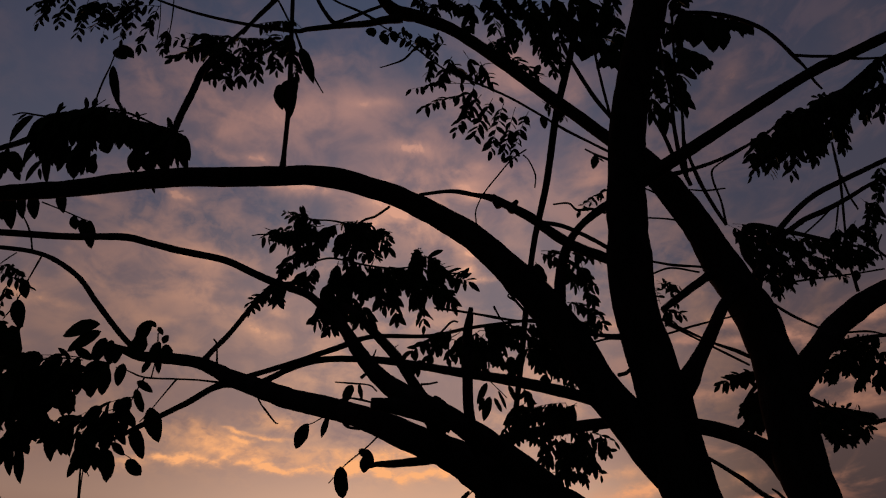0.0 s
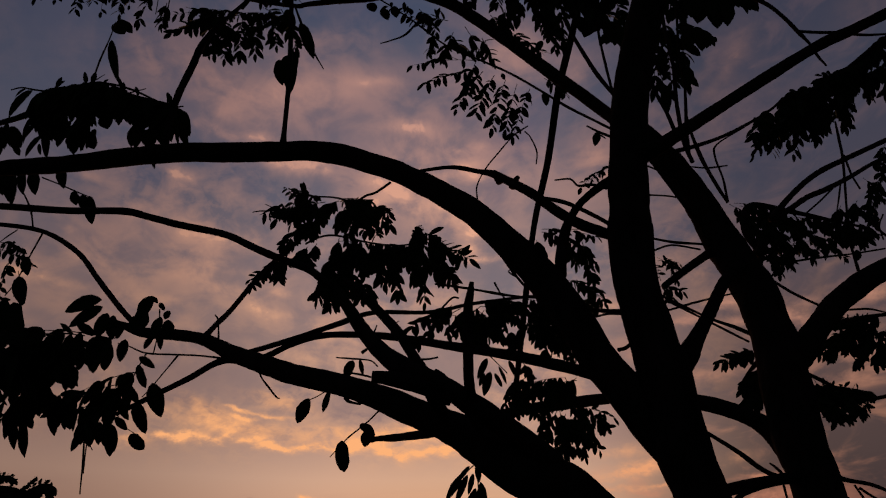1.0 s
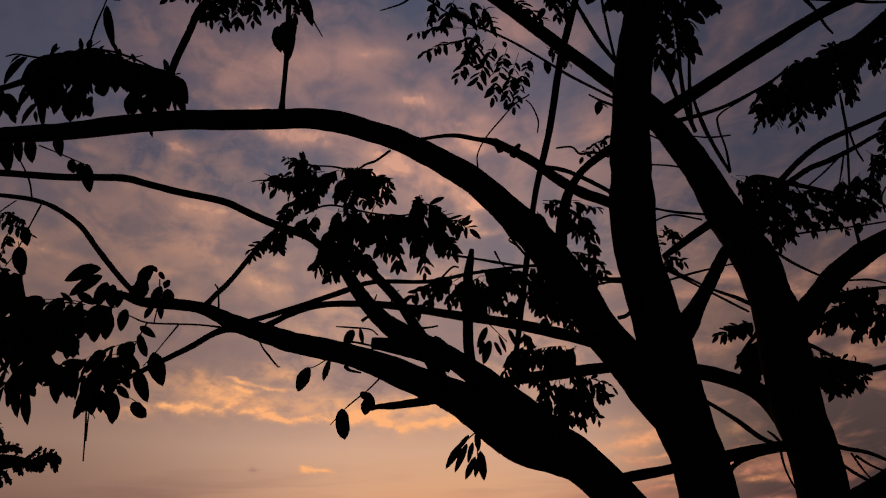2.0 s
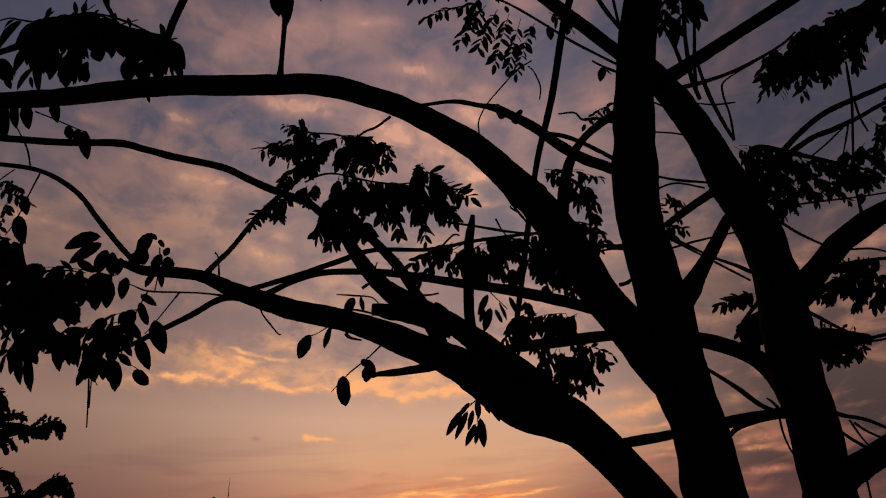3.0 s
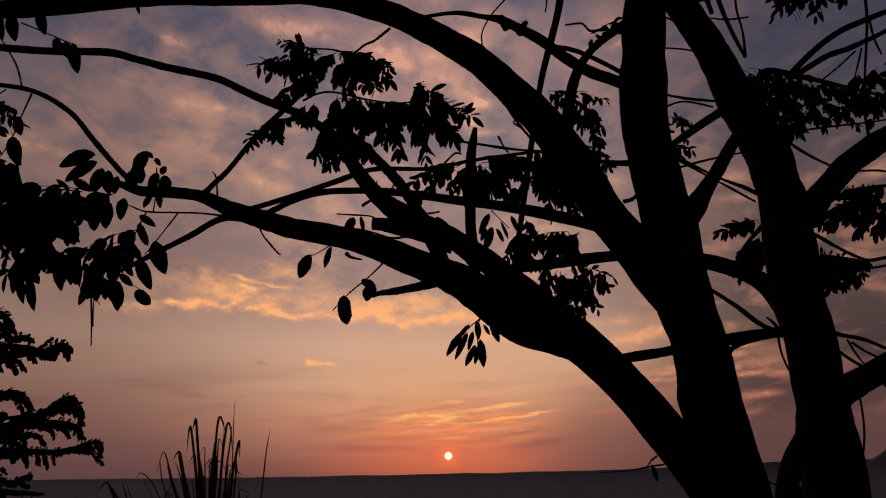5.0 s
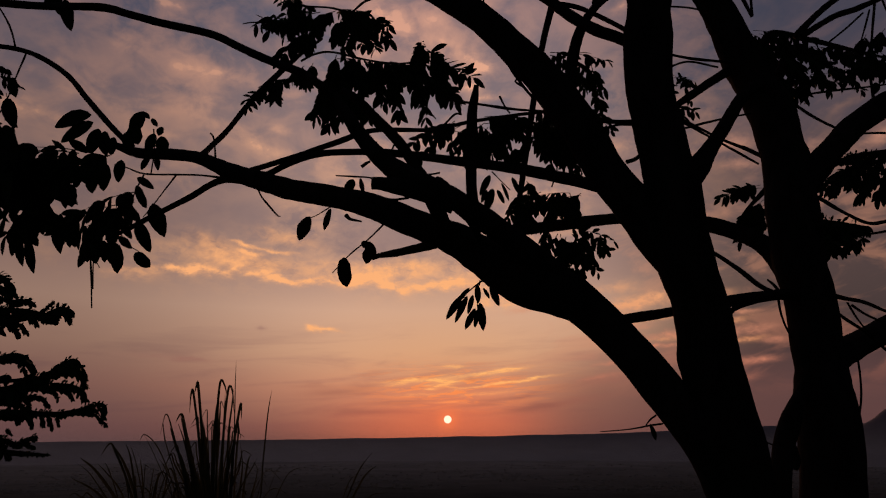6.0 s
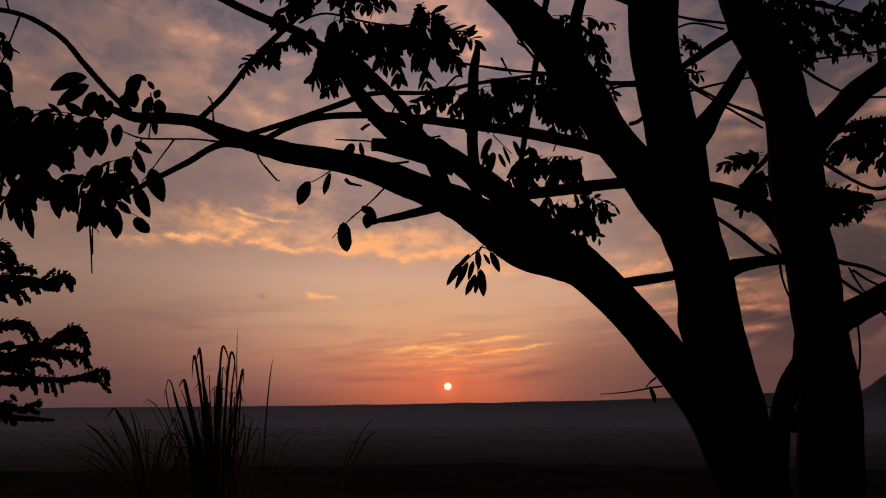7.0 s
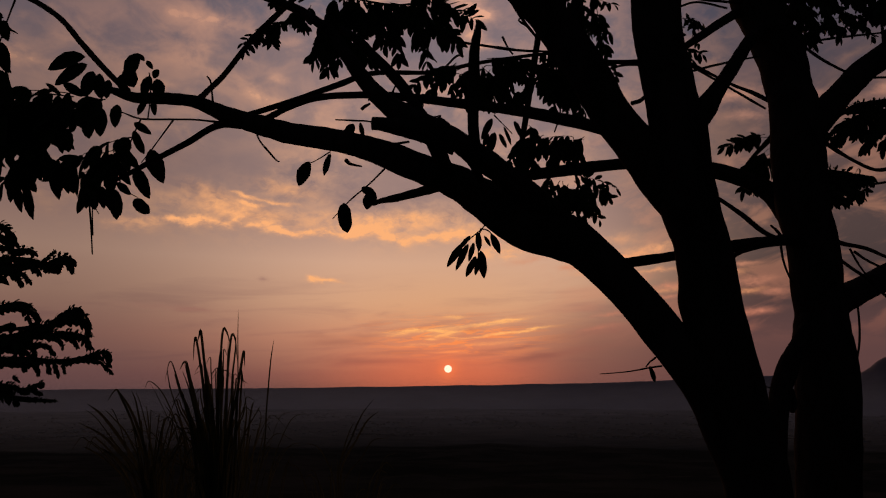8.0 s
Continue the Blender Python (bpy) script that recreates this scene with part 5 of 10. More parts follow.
spray(tree_a, (-0.442, 3.339, 3.824), (-0.345, 3.343, 3.636), 0.080, 10, 0.12, 0.45, single=True, seed=91)
spray(tree_a, (-0.766, 3.479, 3.826), (-0.916, 3.500, 3.666), 0.082, 10, 0.12, 0.4, single=True, seed=92)
spray(tree_a, (-0.708, 3.422, 3.809), (-0.764, 3.454, 3.733), 0.081, 10, 0.12, 0.5, single=True, seed=93)
spray(tree_a, (-0.731, 3.445, 3.976), (-0.852, 3.437, 4.013), 0.083, 10, 0.12, 0.5, single=True, seed=94)
spray(tree_a, (-0.577, 3.345, 3.883), (-0.693, 3.297, 3.788), 0.081, 10, 0.12, 0.7, single=True, seed=95)
spray(tree_a, (-0.510, 3.342, 3.865), (-0.432, 3.537, 3.918), 0.080, 10, 0.12, 0.7, single=True, seed=96)
spray(tree_a, (-0.460, 3.469, 3.916), (-0.295, 3.563, 3.852), 0.083, 10, 0.12, 0.4, single=True, seed=97)
spray(tree_a, (-0.869, 3.447, 3.987), (-0.755, 3.423, 3.889), 0.082, 10, 0.12, 0.6, single=True, seed=98)
spray(tree_a, (-0.556, 3.435, 3.895), (-0.576, 3.396, 3.753), 0.082, 10, 0.12, 0.7, single=True, seed=99)
spray(tree_a, (-0.633, 3.770, 3.878), (-0.647, 3.676, 3.625), 0.097, 9, 0.08, 0.6, single=True, seed=100)
spray(tree_a, (-0.559, 3.764, 3.852), (-0.587, 3.787, 3.662), 0.097, 9, 0.08, 0.6, single=True, seed=101)
spray(tree_a, (-0.490, 3.782, 3.854), (-0.479, 3.827, 3.662), 0.098, 9, 0.08, 0.6, single=True, seed=102)
spray(tree_a, (-0.422, 3.824, 3.865), (-0.331, 3.715, 3.525), 0.099, 9, 0.08, 0.6, single=True, seed=103)
spray(tree_a, (-0.325, 3.759, 3.814), (-0.246, 3.738, 3.459), 0.097, 9, 0.08, 0.6, single=True, seed=104)
spray(tree_a, (-0.217, 3.744, 3.804), (-0.121, 3.778, 3.535), 0.097, 9, 0.08, 0.6, single=True, seed=105)
spray(tree_a, (-0.110, 3.727, 3.826), (-0.092, 4.009, 3.527), 0.097, 9, 0.08, 0.55, single=True, seed=106)
spray(tree_a, (-0.075, 3.762, 3.846), (0.049, 3.936, 3.713), 0.098, 9, 0.08, 0.5, single=True, seed=107)
spray(tree_a, (-0.058, 3.779, 3.814), (0.191, 3.664, 3.659), 0.098, 9, 0.08, 0.25, single=True, seed=108)
spray(tree_a, (-0.126, 3.866, 4.027), (-0.139, 3.837, 3.890), 0.102, 9, 0.08, 0.6, single=True, seed=109)
spray(tree_a, (-0.086, 3.752, 3.902), (0.014, 3.899, 3.903), 0.098, 9, 0.08, 0.5, single=True, seed=110)
spray(tree_a, (-0.463, 3.866, 3.889), (-0.266, 3.712, 3.698), 0.100, 9, 0.08, 0.8, single=True, seed=111)
spray(tree_a, (-0.312, 3.811, 3.856), (-0.096, 3.893, 3.837), 0.099, 9, 0.08, 0.8, single=True, seed=112)
spray(tree_a, (-0.571, 3.839, 3.896), (-0.425, 3.596, 3.599), 0.099, 9, 0.08, 0.8, single=True, seed=113)
spray(tree_a, (-0.414, 3.760, 3.807), (-0.506, 3.979, 3.762), 0.097, 9, 0.08, 0.8, single=True, seed=114)
spray(tree_a, (-0.201, 3.770, 3.811), (-0.024, 3.916, 3.765), 0.098, 9, 0.08, 0.7, single=True, seed=115)
spray(tree_a, (-0.274, 3.811, 3.793), (-0.303, 3.782, 3.597), 0.098, 9, 0.08, 0.7, single=True, seed=116)
spray(tree_a, (-0.041, 3.829, 3.719), (0.081, 3.763, 3.564), 0.098, 9, 0.08, 0.4, single=True, seed=117)
spray(tree_a, (0.014, 3.942, 3.906), (0.050, 3.871, 3.802), 0.102, 9, 0.08, 0.4, single=True, seed=118)
spray(tree_a, (-0.641, 3.838, 3.855), (-0.687, 3.759, 3.629), 0.098, 9, 0.08, 0.7, single=True, seed=119)
spray(tree_a, (-0.525, 3.800, 3.811), (-0.617, 3.765, 3.612), 0.097, 9, 0.08, 0.7, single=True, seed=120)
spray(tree_a, (-0.638, 3.672, 3.603), (-0.716, 3.654, 3.406), 0.092, 9, 0.08, 0.45, single=True, seed=121)
spray(tree_a, (-0.611, 3.683, 3.589), (-0.667, 3.834, 3.434), 0.092, 9, 0.08, 0.5, single=True, seed=122)
spray(tree_a, (-0.479, 3.804, 3.571), (-0.409, 3.679, 3.414), 0.095, 9, 0.08, 0.4, single=True, seed=123)
spray(tree_a, (-0.640, 3.671, 3.641), (-0.717, 3.850, 3.617), 0.093, 9, 0.08, 0.6, single=True, seed=124)
spray(tree_a, (-0.570, 3.762, 3.729), (-0.584, 3.594, 3.449), 0.096, 9, 0.08, 0.6, single=True, seed=125)
spray(tree_a, (-0.527, 3.671, 3.582), (-0.452, 3.623, 3.389), 0.092, 9, 0.08, 0.5, single=True, seed=126)
spray(tree_a, (-0.600, 3.765, 3.632), (-0.578, 3.587, 3.373), 0.095, 9, 0.08, 0.5, single=True, seed=127)
spray(tree_a, (-0.971, 4.456, 4.137), (-1.323, 4.254, 3.828), 0.085, 8, 0.1, 0.4, seed=128)
spray(tree_a, (-1.055, 4.378, 4.072), (-1.177, 4.259, 3.917), 0.083, 8, 0.1, 0.6, seed=129)
spray(tree_a, (-0.935, 4.266, 4.101), (-1.011, 4.280, 4.017), 0.082, 8, 0.1, 0.6, seed=130)
spray(tree_a, (-1.023, 4.399, 4.130), (-0.966, 4.557, 4.120), 0.084, 8, 0.1, 0.6, seed=131)
spray(tree_a, (-0.911, 4.433, 4.220), (-0.933, 4.307, 3.985), 0.086, 8, 0.1, 0.5, seed=132)
spray(tree_a, (-1.123, 4.339, 4.005), (-1.104, 4.199, 3.797), 0.082, 8, 0.1, 0.5, seed=133)
spray(tree_a, (-1.269, 4.441, 4.014), (-1.324, 4.337, 3.825), 0.083, 8, 0.1, 0.4, seed=134)
spray(tree_a, (0.060, 2.908, 3.000), (-0.140, 2.830, 2.857), 0.061, 9, 0.1, 0.45, seed=135)
spray(tree_a, (0.096, 2.820, 2.951), (-0.105, 2.781, 2.770), 0.059, 9, 0.1, 0.5, seed=136)
spray(tree_a, (0.141, 2.957, 3.007), (0.030, 2.758, 2.798), 0.062, 9, 0.1, 0.6, seed=137)
spray(tree_a, (0.192, 2.923, 3.006), (0.084, 2.940, 2.886), 0.061, 9, 0.1, 0.6, seed=138)
spray(tree_a, (0.295, 2.878, 3.013), (0.214, 2.953, 2.862), 0.060, 9, 0.1, 0.6, seed=139)
spray(tree_a, (0.272, 2.923, 3.019), (0.381, 2.766, 2.918), 0.061, 9, 0.1, 0.6, seed=140)
spray(tree_a, (0.382, 2.952, 3.032), (0.525, 2.887, 2.942), 0.062, 9, 0.1, 0.6, seed=141)
spray(tree_a, (0.372, 2.540, 2.815), (0.491, 2.495, 2.697), 0.049, 9, 0.1, 0.5, seed=142)
spray(tree_a, (0.311, 2.921, 3.003), (0.262, 2.833, 2.840), 0.052, 9, 0.1, 0.5, seed=143)
spray(tree_a, (0.183, 2.810, 2.912), (0.138, 2.990, 2.878), 0.054, 9, 0.1, 0.6, seed=144)
spray(tree_a, (0.238, 2.843, 2.968), (0.260, 2.738, 2.800), 0.051, 9, 0.1, 0.6, seed=145)
spray(tree_a, (0.384, 2.480, 2.764), (0.454, 2.509, 2.632), 0.044, 9, 0.1, 0.6, seed=146)
spray(tree_a, (0.401, 2.460, 2.731), (0.408, 2.513, 2.599), 0.043, 9, 0.1, 0.6, seed=147)
spray(tree_a, (0.453, 2.491, 2.768), (0.487, 2.390, 2.608), 0.044, 9, 0.1, 0.6, seed=148)
spray(tree_a, (0.099, 2.946, 2.945), (0.206, 3.021, 2.889), 0.057, 9, 0.1, 0.7, seed=149)
spray(tree_a, (0.140, 2.951, 3.004), (0.180, 2.809, 2.817), 0.057, 9, 0.1, 0.6, seed=150)
spray(tree_a, (0.176, 2.927, 2.922), (0.277, 2.785, 2.806), 0.054, 9, 0.1, 0.7, seed=151)
spray(tree_a, (0.085, 2.958, 2.907), (0.213, 2.952, 2.833), 0.054, 9, 0.1, 0.7, seed=152)
spray(tree_a, (0.327, 2.819, 2.985), (0.265, 2.888, 2.932), 0.059, 9, 0.1, 0.7, seed=153)
spray(tree_a, (0.059, 2.881, 2.997), (-0.020, 2.918, 2.920), 0.060, 9, 0.1, 0.5, seed=154)
spray(tree_a, (0.318, 2.906, 2.925), (0.218, 3.002, 2.887), 0.056, 9, 0.1, 0.6, seed=155)
spray(tree_a, (0.058, 2.848, 2.931), (0.161, 2.897, 2.909), 0.059, 9, 0.1, 0.8, seed=156)
spray(tree_a, (0.218, 2.931, 2.966), (0.108, 2.905, 2.830), 0.056, 9, 0.1, 0.7, seed=157)
spray(tree_a, (0.330, 2.420, 2.714), (0.256, 2.397, 2.591), 0.050, 9, 0.1, 0.8, seed=158)
spray(tree_a, (0.373, 2.930, 2.728), (0.387, 2.791, 2.614), 0.046, 9, 0.1, 0.6, seed=159)
lone_leaf(tree_a, (0.204, 2.800, 2.706), (0.159, 2.800, 2.615), 0.36)
lone_leaf(tree_a, (0.214, 2.800, 2.645), (0.183, 2.800, 2.548), 0.36)
lone_leaf(tree_a, (0.233, 2.800, 2.639), (0.261, 2.800, 2.579), 0.32)
lone_leaf(tree_a, (0.251, 2.800, 2.670), (0.283, 2.800, 2.594), 0.22)
lone_leaf(tree_a, (0.316, 2.800, 2.825), (0.311, 2.800, 2.746), 0.6)
lone_leaf(tree_a, (0.189, 2.800, 2.640), (0.166, 2.800, 2.585), 0.4)
lone_leaf(tree_a, (-0.437, 3.280, 2.879), (-0.469, 3.280, 2.791), 0.6)
lone_leaf(tree_a, (-0.403, 3.280, 2.885), (-0.385, 3.280, 2.804), 0.3)
lone_leaf(tree_a, (-0.105, 2.800, 2.648), (-0.087, 2.800, 2.598), 0.3)
lone_leaf(tree_a, (0.296, 2.800, 2.695), (0.328, 2.800, 2.618), 0.3)
lone_leaf(tree_a, (0.148, 4.800, 2.616), (0.029, 4.800, 2.447), 0.27)
lone_leaf(tree_a, (0.180, 4.800, 2.607), (0.091, 4.800, 2.419), 0.27)
lone_leaf(tree_a, (0.219, 4.800, 2.615), (0.182, 4.800, 2.479), 0.32)
lone_leaf(tree_a, (0.234, 4.800, 2.519), (0.161, 4.800, 2.376), 0.28)
lone_leaf(tree_a, (0.257, 4.800, 2.519), (0.228, 4.800, 2.384), 0.28)
lone_leaf(tree_a, (0.266, 4.800, 2.559), (0.290, 4.800, 2.368), 0.3)
lone_leaf(tree_a, (0.339, 4.800, 2.680), (0.403, 4.800, 2.539), 0.36)
lone_leaf(tree_a, (0.248, 4.800, 2.688), (0.258, 4.800, 2.559), 0.34)
lone_leaf(tree_a, (0.196, 4.800, 2.664), (0.116, 4.800, 2.575), 0.34)
lone_leaf(tree_a, (0.291, 4.800, 2.664), (0.337, 4.800, 2.591), 0.3)
lone_leaf(tree_a, (-0.651, 3.320, 2.699), (-0.703, 3.320, 2.581), 0.55)
lone_leaf(tree_a, (-0.549, 3.320, 2.740), (-0.581, 3.320, 2.632), 0.35)
lone_leaf(tree_a, (-0.477, 3.320, 2.489), (-0.456, 3.320, 2.343), 0.5)
lone_leaf(tree_a, (-0.391, 3.320, 2.569), (-0.349, 3.320, 2.531), 0.8, dry=True)
lone_leaf(tree_a, (-0.364, 3.320, 2.569), (-0.324, 3.320, 2.489), 0.5, dry=True)
lone_leaf(tree_a, (-0.350, 3.320, 2.546), (-0.367, 3.320, 2.460), 0.6, dry=True)
lone_leaf(tree_a, (0.629, 2.256, 1.677), (0.646, 2.256, 1.627), 0.35)
spray(tree_a, (-0.154, 3.929, 3.943), (-0.109, 3.674, 3.910), 0.046, 5, 0.1, 0.3, seed=321)
spray(tree_a, (-0.113, 3.820, 3.922), (-0.004, 3.703, 3.831), 0.045, 5, 0.1, 0.3, seed=322)
spray(tree_a, (-0.060, 3.949, 3.976), (0.048, 3.686, 3.720), 0.047, 5, 0.1, 0.3, seed=323)
spray(tree_a, (0.031, 3.739, 3.750), (0.165, 3.845, 3.774), 0.044, 5, 0.1, 0.3, seed=324)
spray(tree_a, (-0.887, 3.528, 4.021), (-0.970, 3.610, 4.162), 0.042, 5, 0.1, 0.3, seed=325)
spray(tree_a, (-0.902, 3.444, 3.985), (-0.815, 3.562, 4.127), 0.041, 5, 0.1, 0.3, seed=326)
spray(tree_a, (-1.022, 3.429, 3.877), (-0.877, 3.517, 3.931), 0.072, 12, 0.06, 0.6, seed=327)
spray(tree_a, (-0.974, 3.387, 3.829), (-0.704, 3.357, 3.807), 0.071, 12, 0.06, 0.6, seed=328)
spray(tree_a, (-0.931, 3.455, 3.912), (-0.684, 3.402, 3.875), 0.073, 12, 0.06, 0.7, seed=329)
spray(tree_a, (-0.556, 3.439, 3.897), (-0.408, 3.331, 3.807), 0.074, 12, 0.06, 0.7, seed=330)
spray(tree_a, (-0.661, 3.943, 3.957), (-0.266, 3.689, 3.757), 0.083, 12, 0.06, 0.75, seed=331)
spray(tree_a, (-0.471, 3.936, 3.908), (-0.060, 3.944, 3.908), 0.083, 12, 0.06, 0.75, seed=332)
spray(tree_a, (-0.494, 3.850, 3.797), (-0.134, 3.928, 3.806), 0.081, 12, 0.06, 0.7, seed=333)
spray(tree_a, (-0.272, 3.780, 3.755), (-0.022, 3.663, 3.649), 0.079, 12, 0.06, 0.6, seed=334)
spray(tree_a, (0.349, 2.512, 2.848), (0.473, 2.402, 2.771), 0.045, 10, 0.06, 0.7, seed=358)
spray(tree_a, (0.362, 2.536, 2.839), (0.507, 2.531, 2.797), 0.045, 10, 0.06, 0.65, seed=359)
spray(tree_a, (0.363, 2.480, 2.776), (0.515, 2.589, 2.786), 0.044, 10, 0.06, 0.65, seed=360)
spray(tree_a, (0.333, 2.422, 2.762), (0.443, 2.527, 2.723), 0.043, 10, 0.06, 0.6, seed=361)
spray(tree_a, (0.360, 2.408, 2.709), (0.498, 2.476, 2.689), 0.042, 10, 0.06, 0.6, seed=362)
spray(tree_a, (0.394, 2.421, 2.702), (0.458, 2.531, 2.641), 0.042, 10, 0.06, 0.5, seed=363)
spray(tree_a, (0.190, 2.867, 3.009), (0.370, 2.765, 2.950), 0.052, 10, 0.06, 0.65, seed=364)
spray(tree_a, (0.194, 2.956, 3.021), (0.375, 2.922, 2.974), 0.053, 10, 0.06, 0.7, seed=365)
spray(tree_a, (0.412, 2.421, 2.797), (0.487, 2.463, 2.707), 0.043, 10, 0.06, 0.6, seed=366)
spray(tree_a, (0.329, 2.419, 2.714), (0.382, 2.390, 2.610), 0.043, 10, 0.06, 0.5, seed=367)
lone_leaf(tree_a, (-3.882, 5.520, 4.310), (-3.731, 5.520, 3.922), 0.5)
lone_leaf(tree_a, (-3.778, 5.520, 4.281), (-3.637, 5.520, 3.931), 0.45)
spray(tree_a, (-2.009, 3.736, 3.173), (-2.361, 3.616, 3.091), 0.129, 6, 0.05, 0.6, single=True, seed=382)
spray(tree_a, (-2.096, 3.667, 3.131), (-2.451, 3.572, 3.050), 0.125, 6, 0.05, 0.6, single=True, seed=383)
spray(tree_a, (-2.218, 3.743, 3.142), (-2.505, 3.599, 3.078), 0.126, 6, 0.05, 0.6, single=True, seed=384)
spray(tree_a, (-2.217, 3.588, 3.072), (-2.395, 3.571, 2.934), 0.119, 6, 0.05, 0.6, single=True, seed=385)
spray(tree_a, (-2.081, 3.733, 3.130), (-2.279, 3.658, 3.033), 0.127, 6, 0.05, 0.6, single=True, seed=386)
spray(tree_a, (-2.217, 3.700, 3.083), (-2.341, 3.572, 2.967), 0.124, 6, 0.05, 0.65, single=True, seed=387)
spray(tree_a, (0.167, 2.851, 2.964), (0.290, 2.881, 2.839), 0.054, 10, 0.06, 0.55, seed=388)
spray(tree_a, (0.154, 2.844, 2.915), (0.283, 3.004, 2.930), 0.054, 10, 0.06, 0.65, seed=389)
spray(tree_a, (0.211, 2.949, 2.998), (0.138, 2.899, 2.855), 0.056, 10, 0.06, 0.55, seed=390)
spray(tree_a, (0.079, 2.804, 2.909), (0.160, 2.775, 2.804), 0.053, 10, 0.06, 0.6, seed=391)
spray(tree_a, (0.216, 2.857, 2.907), (0.289, 3.001, 2.879), 0.054, 10, 0.06, 0.55, seed=392)
spray(tree_a, (0.287, 2.828, 2.947), (0.352, 2.777, 2.869), 0.053, 10, 0.06, 0.65, seed=393)
spray(tree_a, (0.330, 2.481, 2.769), (0.461, 2.488, 2.716), 0.041, 10, 0.06, 0.65, seed=394)
spray(tree_a, (0.343, 2.478, 2.732), (0.462, 2.402, 2.632), 0.041, 10, 0.06, 0.6, seed=395)
spray(tree_a, (0.349, 2.451, 2.686), (0.460, 2.452, 2.619), 0.040, 10, 0.06, 0.6, seed=396)
spray(tree_a, (0.422, 2.437, 2.742), (0.496, 2.389, 2.561), 0.040, 10, 0.06, 0.5, seed=397)
spray(tree_a, (0.464, 2.516, 2.692), (0.475, 2.364, 2.545), 0.041, 10, 0.06, 0.5, seed=398)
spray(tree_a, (0.374, 2.461, 2.766), (0.433, 2.523, 2.679), 0.041, 10, 0.06, 0.6, seed=399)
plume(tree_a, [(-1.393, 2.811, 4.146), (-1.517, 2.879, 4.239), (-1.542, 2.790, 4.174)], 0.173, 0.36, seed=700, lift=0.2, hang=0.95)
plume(tree_a, [(-1.515, 2.813, 4.190), (-1.698, 2.932, 4.335), (-1.684, 2.708, 4.190)], 0.163, 0.36, seed=701, lift=0.2, hang=0.95)
plume(tree_a, [(-1.716, 2.871, 4.310), (-1.836, 2.921, 4.399), (-1.829, 2.793, 4.307), (-1.870, 2.767, 4.271)], 0.190, 0.36, seed=702, lift=0.2, hang=0.95)
plume(tree_a, [(-1.918, 2.941, 4.441), (-1.897, 2.772, 4.272), (-1.970, 2.756, 4.231)], 0.204, 0.36, seed=703, lift=0.2, hang=0.95)
plume(tree_a, [(-1.964, 2.831, 4.310), (-2.111, 2.909, 4.372), (-2.050, 2.731, 4.185), (-2.137, 2.797, 4.217)], 0.182, 0.36, seed=704, lift=0.2, hang=0.95)
plume(tree_a, [(-1.975, 2.800, 4.174), (-2.134, 2.950, 4.266), (-2.071, 2.832, 4.085)], 0.134, 0.36, seed=705, lift=0.2, hang=0.95)
plume(tree_a, [(-1.942, 2.957, 4.310), (-1.831, 2.751, 4.052), (-1.885, 2.801, 3.999)], 0.131, 0.36, seed=706, lift=0.2, hang=0.95)
plume(tree_a, [(-2.128, 2.895, 4.342), (-2.220, 2.965, 4.322), (-2.131, 2.835, 4.128)], 0.142, 0.36, seed=707, lift=0.2, hang=0.95)
lone_leaf(tree_a, (-2.220, 2.850, 4.303), (-2.356, 2.870, 4.169), 0.36)
lone_leaf(tree_a, (-2.160, 2.850, 4.290), (-2.223, 2.870, 4.195), 0.42)
lone_leaf(tree_a, (-2.260, 2.850, 4.312), (-2.338, 2.870, 4.290), 0.40)
lone_leaf(tree_a, (-2.289, 2.850, 4.076), (-2.287, 2.870, 3.929), 0.35)
lone_leaf(tree_a, (-2.267, 2.850, 4.053), (-2.203, 2.870, 3.946), 0.50)
lone_leaf(tree_a, (-2.312, 2.850, 4.054), (-2.308, 2.870, 3.903), 0.40)
lone_leaf(tree_a, (-2.219, 2.850, 3.946), (-2.183, 2.870, 3.879), 0.50)
lone_leaf(tree_a, (-2.121, 2.850, 4.089), (-2.226, 2.870, 3.954), 0.24)
lone_leaf(tree_a, (-2.080, 2.850, 3.989), (-2.173, 2.870, 3.886), 0.30)
lone_leaf(tree_a, (-2.083, 2.850, 3.936), (-2.073, 2.870, 3.878), 0.40)
lone_leaf(tree_a, (-2.071, 2.850, 4.061), (-2.051, 2.870, 3.870), 0.25)
lone_leaf(tree_a, (-1.578, 2.850, 4.065), (-1.591, 2.870, 3.922), 0.62)
lone_leaf(tree_a, (-1.531, 2.850, 4.026), (-1.514, 2.870, 3.920), 0.70)
lone_leaf(tree_a, (-1.593, 2.850, 4.065), (-1.624, 2.870, 3.937), 0.50)
lone_leaf(tree_a, (-1.778, 2.850, 4.147), (-1.772, 2.870, 4.057), 0.80)
lone_leaf(tree_a, (-1.404, 2.850, 4.168), (-1.325, 2.870, 4.016), 0.36)
lone_leaf(tree_a, (-1.420, 2.850, 4.157), (-1.378, 2.870, 3.990), 0.40)
lone_leaf(tree_a, (-1.388, 2.850, 4.051), (-1.369, 2.870, 3.941), 0.20)
lone_leaf(tree_a, (-1.366, 2.850, 4.062), (-1.318, 2.870, 3.940), 0.28)
lone_leaf(tree_a, (-1.520, 2.850, 4.091), (-1.501, 2.870, 3.992), 0.35)
lone_leaf(tree_a, (-1.478, 2.850, 4.079), (-1.453, 2.870, 3.942), 0.50)
lone_leaf(tree_a, (-1.439, 2.850, 4.110), (-1.413, 2.870, 3.968), 0.40)
lone_leaf(tree_a, (-1.811, 2.850, 4.030), (-1.845, 2.870, 3.918), 0.50)
lone_leaf(tree_a, (-1.835, 2.850, 4.008), (-1.803, 2.870, 3.914), 0.65)
